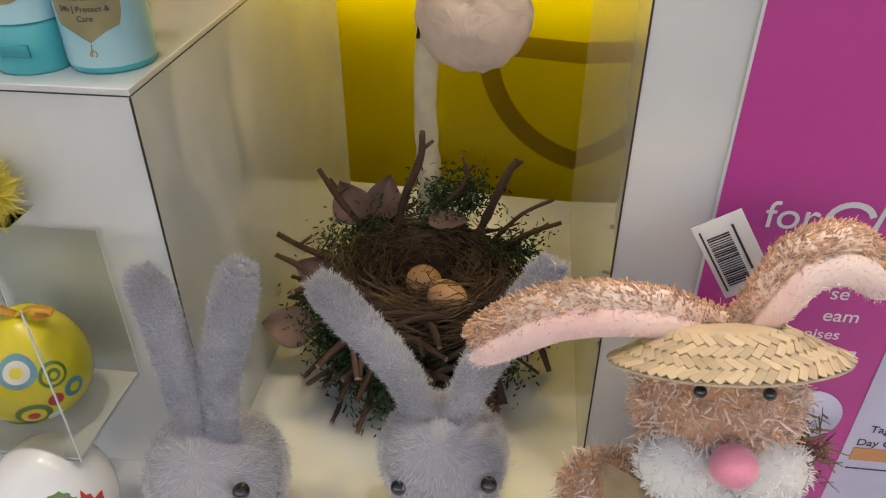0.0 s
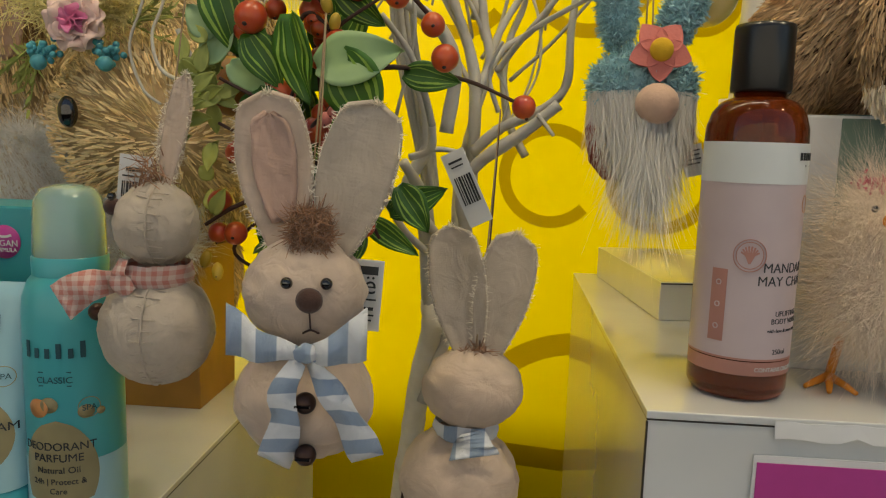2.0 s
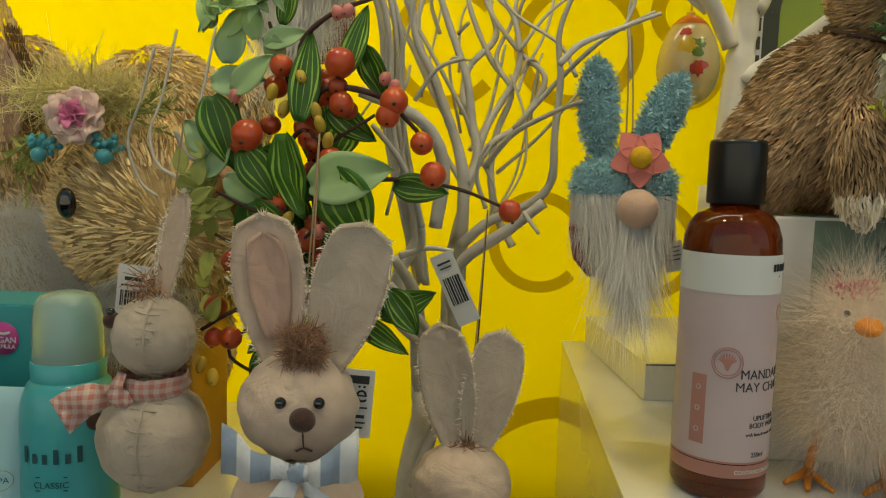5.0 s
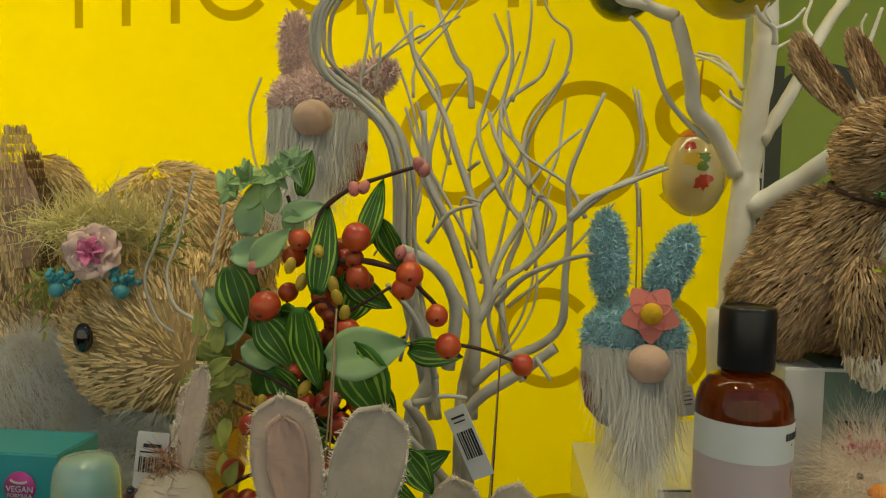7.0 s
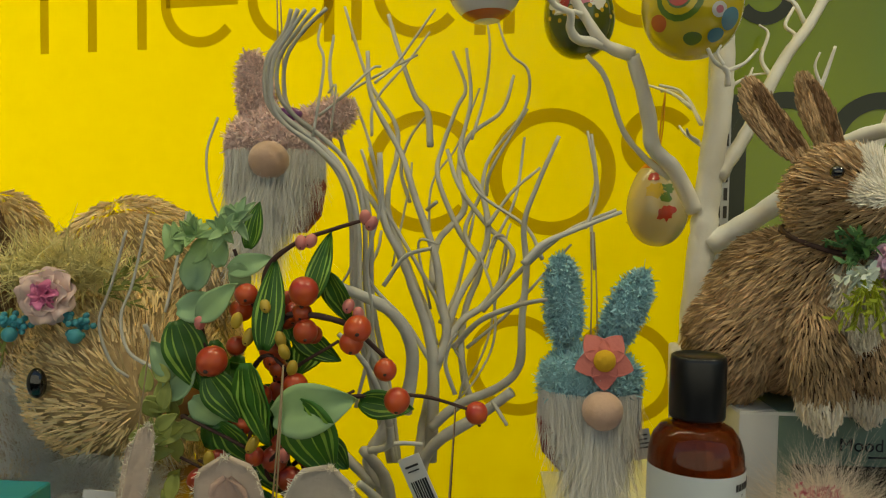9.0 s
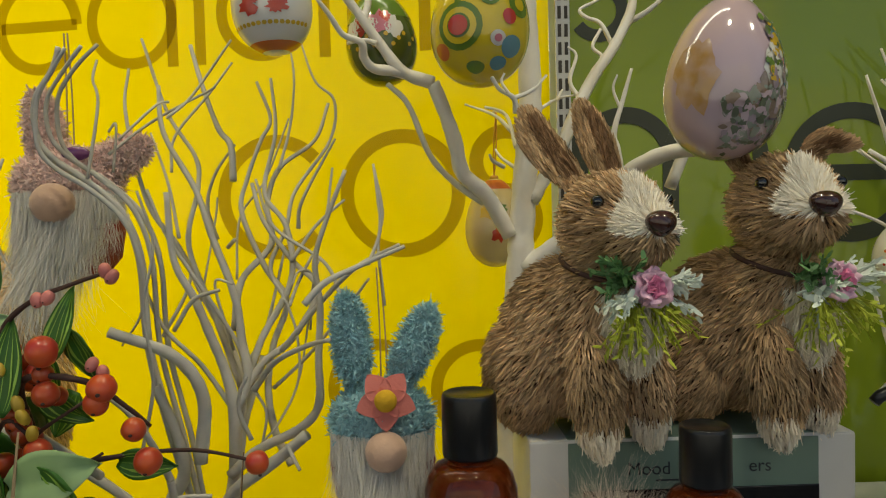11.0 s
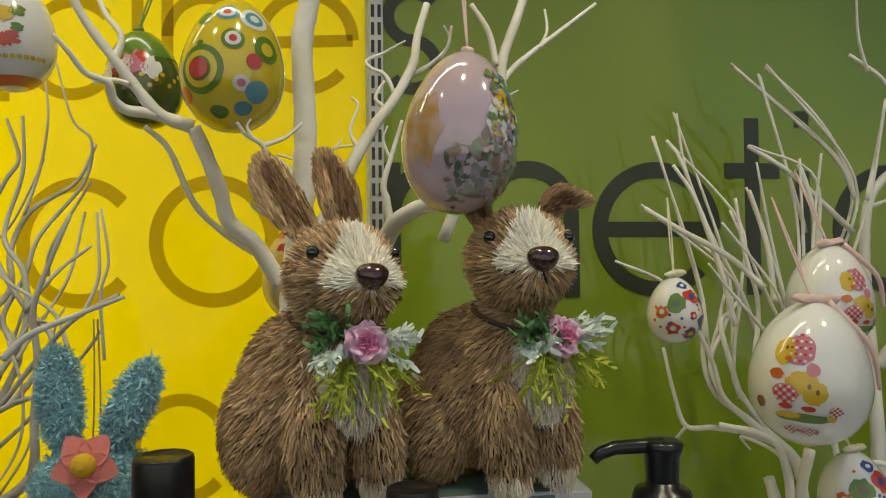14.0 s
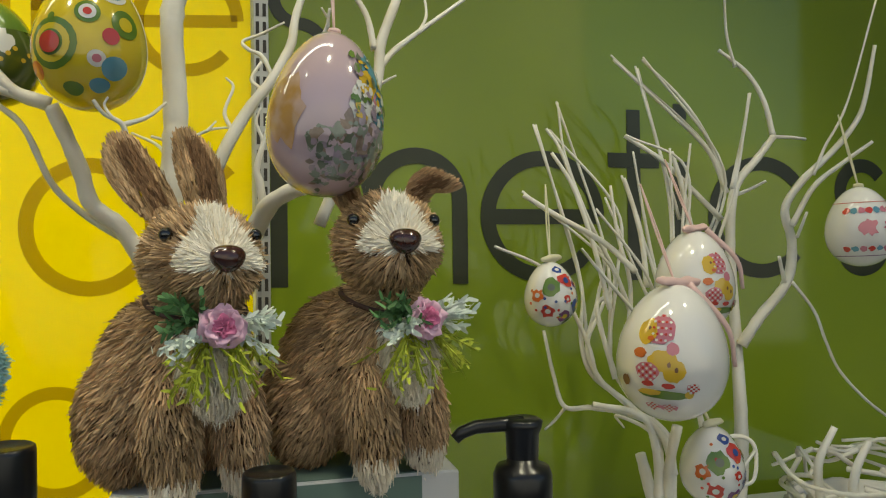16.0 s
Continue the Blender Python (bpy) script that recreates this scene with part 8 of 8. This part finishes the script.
for at, way, le, wi, fc in (((-0.062, 0.050, 0.100), (-0.4, 0.1, 0.9), 0.040, 0.036, (0.2, -1, 0.5)), ((-0.045, 0.058, 0.100), (0.2, 0.2, 0.9), 0.040, 0.034, (0.0, -1, 0.5)), ((0.0, 0.050, 0.105), (1.0, 0.0, 0.15), 0.036, 0.020, (0, -0.6, 1)), ((-0.078, 0.0, 0.07), (-0.6, -0.2, 0.5), 0.036, 0.028, (-0.2, -0.7, 0.8)),
                            ((-0.085, -0.04, 0.045), (-1.0, -0.1, 0.25), 0.044, 0.036, (0.0, -0.6, 0.8)), ((0.06, -0.06, 0.02), (0.3, -0.5, 0.2), 0.034, 0.028, (0, -0.8, 0.6))):
    leaf(nest, at, way, fc, le, wi, DRYLEAF, None, 0.15, "dry_leaf")
for at, turn in (((-0.074, 0.482, 0.089), (70, 0, 50)), ((-0.053, 0.463, 0.090), (80, 0, 70))):
    e = egg("peach speckled bird egg lying in a nest", at, 0.0138, 0.033, SPECK, turn, group="speckled eggs")
    for i in range(34):
        decal(e, RNG.uniform(-180, 180), RNG.uniform(-0.015, 0.015), RNG.uniform(0.0003, 0.0010), SPOT, n=6, name="speckle")

# ---- plush rabbits at the front ----
def fur_tube(parent, name, pts, r0, rm, r1, flat, mat, count, length, core=None, width=0.0007):
    """A soft furry ear along points: flattened tube with pile."""
    line = smooth_line(pts, 8)
    n = len(line)
    hp = Heap()
    P, N = [], []
    side0 = None
    for i, p in enumerate(line):
        u = i / (n - 1)
        r = r0 + (rm - r0) * math.sin(math.pi * min(1, u * 0.75)) if u < 0.66 else rm + (r1 - rm) * ((u - 0.66) / 0.34) ** 2
        r *= math.sqrt(max(0.03, 1 - ((u - 0.86) / 0.14) ** 2)) if u > 0.86 else 1.0
        d = Vector(line[min(i + 1, n - 1)] - line[max(i - 1, 0)]).normalized()
        side = d.cross(Vector((0, -1, 0.2))).normalized()
        front = side.cross(d)
        for s in range(14):
            a = 2 * math.pi * s / 14
            o = side * math.cos(a) * r + front * math.sin(a) * r * flat
            hp.v.append(Vector(p) + o)
            P.append((np.array(p), np.array(side) * r, np.array(front) * r * flat, np.array(d)))
    for i in range(n - 1):
        for s in range(14):
            t = (s + 1) % 14
            hp.f.append((i * 14 + s, i * 14 + t, i * 14 + 14 + t, i * 14 + 14 + s))
    hp.f += [tuple(reversed(range(14))), tuple((n - 1) * 14 + s for s in range(14))]
    ob = hp.fin(name, core or mat, parent)
    idx = RNG.integers(0, len(P) - 14, count)
    a = RNG.uniform(0, 6.283, count)
    t = RNG.random(count)[:, None]
    pick = [P[i] for i in idx]
    nxt = [P[min(i + 14, len(P) - 1)] for i in idx]
    base = np.array([x[0] for x in pick]) * (1 - t) + np.array([x[0] for x in nxt]) * t
    nrm = np.array([x[1] for x in pick]) * np.cos(a)[:, None] + np.array([x[2] for x in pick]) * np.sin(a)[:, None]
    way = nrm / (np.linalg.norm(nrm, axis=1, keepdims=True) + 1e-9) + np.array([x[3] for x in pick]) * 0.7 + RNG.normal(size=base.shape) * 0.35
    way += np.array([noise.noise_vector(Vector(p) * 110) for p in base]) * 0.7
    Heap().blades(base + nrm * 0.97, way + np.array([x[3] for x in pick]) * 0.5, RNG.uniform(0.6, 1.2, count) * length, width, bend=0.5).fin("fur", mat, ob)
    return ob


def grey_rabbit(label, at, yaw, head_r, earL, earR, eyes):
    g = thing("plush_rabbit", label, "soft toy", (at[0], at[1], 0.0), group="grey plush rabbits")
    o = Vector((at[0], at[1], 0))
    hz = at[2]
    forms = [((0, 0, hz), head_r, turn3(0, 0, yaw)), ((0, 0.004, max(0.02, hz - 0.055)), (0.036, 0.032, 0.034), None)]
    part("body", forms_mesh(forms, 0.97), GREY_IN, g)
    P, N, K = on_forms(forms, 26000)
    flow = np.tile((0.0, 0.3, -0.4), (len(P), 1))
    Heap().blades(P, comb(P, N, flow, 0.45) + np.array([noise.noise_vector(Vector(p) * 100) for p in P]) * 0.8, RNG.uniform(0.0022, 0.0042, len(P)), 0.00034, bend=0.7).fin("fur", GREY, g, "soft grey plush")
    for pts in (earL, earR):
        fur_tube(g, "ear", [Vector(p) - o for p in pts], 0.0092, 0.0115, 0.0072, 0.6, GREY, 17000, 0.0030, GREY_IN, 0.00034)
    for e in eyes:
        part("eye", ball(Vector(e) - o, 0.0052), EYE_B, g, "glossy brown button eye")
    return g


g1 = grey_rabbit("grey plush rabbit with spread long ears and white muzzle", (-0.0385, 0.315, 0.080), 0, (0.040, 0.036, 0.040),
                 [(-0.048, 0.312, 0.112), (-0.066, 0.314, 0.152), (-0.091, 0.317, 0.184), (-0.111, 0.32, 0.207)], [(-0.030, 0.312, 0.114), (-0.017, 0.317, 0.155), (0.003, 0.323, 0.190), (0.020, 0.33, 0.222)], [(-0.062, 0.286, 0.080), (-0.008, 0.288, 0.088)])
pile(g1, "muzzle", [((0.004, -0.036, 0.062), (0.018, 0.014, 0.013), None)], 1200, WHITEPL, 0.005, 0.0007)
grey_rabbit("grey plush rabbit with upright ears and shiny eye", (-0.180, 0.293, 0.070), 20, (0.043, 0.038, 0.042),
            [(-0.187, 0.290, 0.098), (-0.189, 0.293, 0.150), (-0.194, 0.297, 0.197), (-0.200, 0.30, 0.220)], [(-0.168, 0.290, 0.102), (-0.166, 0.293, 0.146), (-0.153, 0.297, 0.193), (-0.142, 0.30, 0.228)], [(-0.150, 0.262, 0.093)])

# the peach one with a straw hat
pk = thing("plush_rabbit", "peach looped-pile plush rabbit wearing a plaited straw hat", "soft toy", (0.108, 0.295, 0.0))
PO = Vector((0.108, 0.295, 0.0))
hform = [((0.0, 0.0, 0.168), (0.042, 0.034, 0.044), None), ((-0.045, 0.0, 0.082), (0.030, 0.022, 0.026), turn3(0, 35, 0)), ((0.0, 0.006, 0.06), (0.048, 0.036, 0.06), None)]
part("body", forms_mesh(hform, 0.96), PEACHY, pk)
P, N, K = on_forms(hform, 9500)
Heap().blades(P, N + RNG.normal(size=P.shape) * 0.9, RNG.uniform(0.002, 0.0040, len(P)), 0.0013, bend=1.2).fin("loop_pile", PEACHY, pk, "peach looped pile")
P, N, K = on_forms(hform, 8500)
Heap().blades(P, N + RNG.normal(size=P.shape) * 0.9, RNG.uniform(0.002, 0.0042, len(P)), 0.0012, bend=1.2).fin("pale_pile", PEACHP, pk)
muz = [((-0.018, -0.030, 0.146), (0.022, 0.017, 0.019), None), ((0.022, -0.028, 0.148), (0.022, 0.017, 0.019), None), ((0.002, -0.032, 0.132), (0.018, 0.012, 0.012), None)]
mz = part("muzzle", forms_mesh(muz, 0.96), WHITEPL, pk, "cream plush muzzle")
pile(mz, "muzzle_fur", muz, 3200, WHITEPL, 0.0034, 0.0008)
part("nose", ball((0.000, -0.046, 0.168), (0.0115, 0.0105, 0.0110)), POM, pk, "pink pompom nose")
for x, z in ((-0.0190, 0.2000), (0.0120, 0.2020)):
    part("eye", ball((x, -0.0310, z), 0.0032), EYE_B, pk, "black bead eye")
for pts, inner in (([(0.106, 0.302, 0.210), (0.063, 0.288, 0.230), (0.024, 0.285, 0.228), (-0.002, 0.283, 0.215), (-0.020, 0.28, 0.204)], (0.0, -0.006, -0.006)), ([(0.110, 0.302, 0.205), (0.122, 0.302, 0.236), (0.133, 0.305, 0.254), (0.152, 0.308, 0.256), (0.171, 0.31, 0.240)], (0.004, -0.007, -0.007))):
    loc = [Vector(p) - PO for p in pts]
    e = fur_tube(pk, "ear", loc, 0.0075, 0.0125, 0.0085, 0.6, PEACHY, 7000, 0.0026, PEACHP, 0.0010)
    e2 = fur_tube(pk, "inner_ear", [p + Vector(inner) for p in loc], 0.0055, 0.0090, 0.0050, 0.6, EARVEL, 900, 0.0016, EARVEL, 0.0006)
# hat: a low crown and a plaited sloping brim
def brim(u, a):
    """A place on the brim: u from the crown (0) to the rim (1), a round it; the brim slopes down and its right side lifts."""
    r = 0.030 + 0.034 * u
    x = r * math.cos(a)
    return Vector((x, 0.80 * r * math.sin(a), 0.006 - 0.019 * u + 0.9 * x * x + 0.06 * x))


bm = bmesh.new()
grid = [[[bm.verts.new(brim(j / 5, 2 * math.pi * i / 48) + Vector((0, 0, dz))) for i in range(48)] for j in range(6)] for dz in (0.0, -0.0016)]
for k in range(2):
    for j in range(5):
        for i in range(48):
            n = (i + 1) % 48
            f = (grid[k][j][i], grid[k][j][n], grid[k][j + 1][n], grid[k][j + 1][i])
            bm.faces.new(f if k else f[::-1])
for j in (0, 5):
    for i in range(48):
        n = (i + 1) % 48
        bm.faces.new((grid[0][j][i], grid[0][j][n], grid[1][j][n], grid[1][j][i]))
hat = part("straw_hat", bm, PLAIT, pk, "plaited straw hat with sloping brim")
hat.matrix_basis = pose(-0.006, -0.010, 0.2150, -31, -3, 0) @ Matrix.Diagonal((0.87, 0.87, 0.87, 1))
part("crown", lathe([(0.0315, 0.002), (0.0300, 0.006), (0.022, 0.008), (0.0, 0.0085)], 40, 0.80), PLAIT, hat)
plait = None
for ring in range(4):
    n = 34 + 11 * ring
    for i in range(n):
        a = 2 * math.pi * i / n
        u = (ring + 0.5) / 4
        p, q, r = brim(u, a), brim(u, a + 0.02), brim(u + 0.02, a)
        along, out = (q - p).normalized(), (r - p).normalized()
        up = along.cross(out).normalized()
        if up.z < 0:
            up = -up
        m = Matrix((along, up.cross(along), up)).transposed().to_4x4()
        if plait is None:
            plait = o = part("straw_plait", block(-0.0052, 0.0052, -0.0022, 0.0022, -0.0005, 0.0005, 0.0003), PLAIT, hat)
        else:
            o = new("straw_plait", plait.data)
            o.parent = hat
        o.matrix_basis = Matrix.Translation(p + up * (0.0005 + 0.0004 * (i % 2))) @ m @ Matrix.Rotation(radians((47 if ring % 2 else -47) + RNG.normal() * 3), 4, "Z") @ Matrix.Rotation(radians(4), 4, "X")
scarf = part("burlap_scarf", sheet([(-0.055, -0.012, 0.125), (-0.052, -0.030, 0.105), (-0.05, -0.038, 0.08)], [(-0.030, -0.030, 0.128), (-0.030, -0.044, 0.100), (-0.022, -0.048, 0.07)], 0.001), BURLAP, pk, "frayed burlap scarf")
hp = Heap()
q = np.array((0.052, 0.004, 0.130)) + RNG.normal(size=(260, 3)) * (0.006, 0.006, 0.010)
hp.blades(q, RNG.normal(size=(260, 3)) * 0.5 + (0.4, 0, -0.2), 0.009, 0.0012, bend=0.9).fin("yarn_tassel", material("olive_yarn", (0.20, 0.15, 0.07), 0.95, island=0.3), pk, "olive brown yarn tassel")
tg = thing("swing_tag", "white barcode price tag leaning on a box", "price tag", (0.0975, 0.333, 0.2535), (-6, -32, 0), group="swing tags")
part("card", block(-0.013, 0.013, -0.0003, 0.0003, -0.046, 0.0, 0.0001), PAPER, tg, smooth=False)
for i in range(22):
    part("code_bar", block(-0.0085, 0.0030, -0.0007, -0.0004, -0.010 - i * 0.0014, -0.010 - i * 0.0014 + random.choice((0.0005, 0.0009)), 0), INK, tg, smooth=False)
part("code_figures_bar", block(-0.0108, -0.0098, -0.0007, -0.0004, -0.042, -0.004, 0), INK, tg, smooth=False)
part("print_bar", block(0.0052, 0.0064, -0.0007, -0.0004, -0.034, -0.006, 0), INK, tg, smooth=False)

# ---- boxed eggs at the front ----
bx = thing("acetate_box", "clear acetate gift box round a yellow egg", "box", (-0.289, 0.303, 0.098))
fr = block(-0.040, 0.040, -0.036, 0.040, 0.0, 0.115, 0.0005)
part("clear_sheet", fr, ACETATE, bx, smooth=False)
for x in (-0.04, 0.04):
    for y in (-0.036, 0.04):
        part("fold_edge", block(x - 0.0004, x + 0.0004, y - 0.0004, y + 0.0004, 0, 0.115, 0), LABEL_W, bx, smooth=False)
part("base_card", block(-0.039, 0.039, -0.035, 0.039, 0.0005, 0.002, 0), PAPER, bx, smooth=False)
ey = egg("bright yellow egg with painted rings in a clear box", (-0.289, 0.303, 0.142), 0.0340, 0.076, SHELL_Y2, (0, 6, 10), None)
target(ey, 12, 0.016, 0.0105, P_BLUE, P_WHITE, SHELL_Y2)
target(ey, 46, 0.010, 0.0080, P_GREEN, SHELL_Y2, P_GREEN, SHELL_Y2)
target(ey, 20, -0.014, 0.0100, P_GREEN, SHELL_Y2, P_RED)
target(ey, 62, -0.004, 0.0065, P_BLUE, SHELL_Y2)
for az, z, r, m in ((42, -0.006, 0.0045, P_RED), (40, -0.020, 0.0045, P_WHITE), (0, -0.026, 0.008, P_GREEN), (8, -0.028, 0.006, P_RED), (-30, 0.0, 0.009, P_BLUE), (-20, 0.020, 0.006, P_GREEN)):
    decal(ey, az, z, r, m)
for s in (-1, 1):
    la = smooth_line([(0, -0.002, 0.037), (s * 0.012, -0.006, 0.046), (s * 0.022, -0.004, 0.042), (s * 0.012, -0.002, 0.036), (0, 0, 0.037)], 5)
    part("ribbon_loop", sheet([Vector(p) + Vector((0, -0.003, 0)) for p in la], [Vector(p) + Vector((0, 0.003, 0)) for p in la], 0.0004), RIBBON_O, ey, "orange ribbon loop")
ew = egg("white egg with butterfly and leaf decoupage", (-0.280, 0.268, 0.062), 0.0390, 0.088, SHELL_W, (0, 8, 14), None)
for az, z, r, m, s in ((52, 0.010, 0.0100, P_RED, 1.3), (48, -0.002, 0.0090, COPPER, 1.3), (40, -0.020, 0.0085, P_RED, 0.9), (24, -0.026, 0.0090, P_BROWN, 0.4), (14, -0.032, 0.009, P_NAVY, 0.7), (0, 0.022, 0.013, P_GREEN, 0.6), (-20, -0.01, 0.012, P_GREEN, 1.0), (30, 0.024, 0.010, P_GREEN, 0.6), (10, 0.002, 0.0035, P_NAVY, 1.0)):
    decal(ew, az, z, r, m, s, 0.0003 + 0.00003 * (az % 5), 0.7, 22)
pp = thing("yellow_pompom", "fluffy yellow pompom chick beside a white box", "pompom", (-0.305, 0.328, 0.243))
part("core", ball((0, 0, 0), 0.014), GOLD, pp)
pile(pp, "fluff", [((0, 0, 0), (0.014, 0.014, 0.014), None)], 1800, material("pale_yellow_fluff", (0.80, 0.68, 0.10), 0.9, island=0.12), 0.011, 0.0005)
cd = thing("perch", "small clear shelf carrying a yellow pompom", "shelf", (-0.305, 0.332, 0.2265))
part("plate", block(-0.02, 0.02, -0.012, 0.012, 0, 0.0015, 0.0003), ACETATE, cd, smooth=False)

# ---- poster on the box front ----
poster = thing("poster", "magenta product poster with lilac tube taped to box", "poster", (0.106, 0.3648, 0.0))
part("paper_border", block(-0.0012, 0.300, 0.0, 0.0006, 0.0, 0.374, 0), PAPER, poster, smooth=False)
part("print_field", block(0.0004, 0.298, -0.0006, -0.0001, 0.002, 0.3705, 0), MAGENTA, poster, smooth=False)
tube = part("printed_tube", block(0.116, 0.21, -0.0012, -0.0008, 0.0, 0.165, 0), LILAC, poster, smooth=False)
tube.data.transform(Matrix.Shear("XZ", 4, (0.12, 0)))
part("copper_band", block(0.122, 0.21, -0.0018, -0.0014, 0.0565, 0.068, 0), COPPER, poster, smooth=False)
part("round_print", disc(0.022, 1, 36, 0.0003), LILAC, poster).location = (0.085, -0.0011, 0.093)
ob = words("for", 0.024, PAPER, poster, (0.040, -0.0010, 0.232), squeeze=1.0)
ob.data.transform(Matrix.Shear("XY", 4, (0.3, 0)))
scr = stroke([arc(0.07, 0.238, 0.012, 20, 330, 20, 0.011), [(0.082, 0.222), (0.088, 0.262), (0.097, 0.228), (0.106, 0.268)]], 0.0034, 0.0003).fin("script_flourish", PAPER, poster, smooth=False)
scr.location.y = -0.0008
words("se", 0.0125, PAPER, poster, (0.079, -0.0010, 0.1865))
words("eam", 0.0125, PAPER, poster, (0.084, -0.0010, 0.1705))
words("onises", 0.0105, PAPER, poster, (0.074, -0.0010, 0.1570))
part("text_bar", block(0.060, 0.100, -0.0010, -0.0007, 0.1455, 0.1485, 0), PAPER, poster, smooth=False)
words("Tages", 0.0085, INK, poster, (0.137, -0.0016, 0.083))
words("Day Cre", 0.0085, INK, poster, (0.137, -0.0016, 0.0705))
part("text_rule", block(0.122, 0.21, -0.0018, -0.0014, 0.048, 0.0488, 0), INK, poster, smooth=False)
# torn tape along the top edge of the box
tape = thing("torn_tape", "torn strip of old white tape on box edge", "tape", (0.113, 0.3645, 0.3865))
la = [Vector((0.22 * i / 30, 0.0009, 0.004 + 0.0012 * noise.noise(Vector((i * 0.7, 0, 0))))) for i in range(31)]
lb = [Vector((0.22 * i / 30, 0.0003, -0.004 + 0.0035 * noise.noise(Vector((i * 0.9, 5, 0))))) for i in range(31)]
part("strip", sheet(la, lb, 0.0006), PAPER, tape, smooth=False)
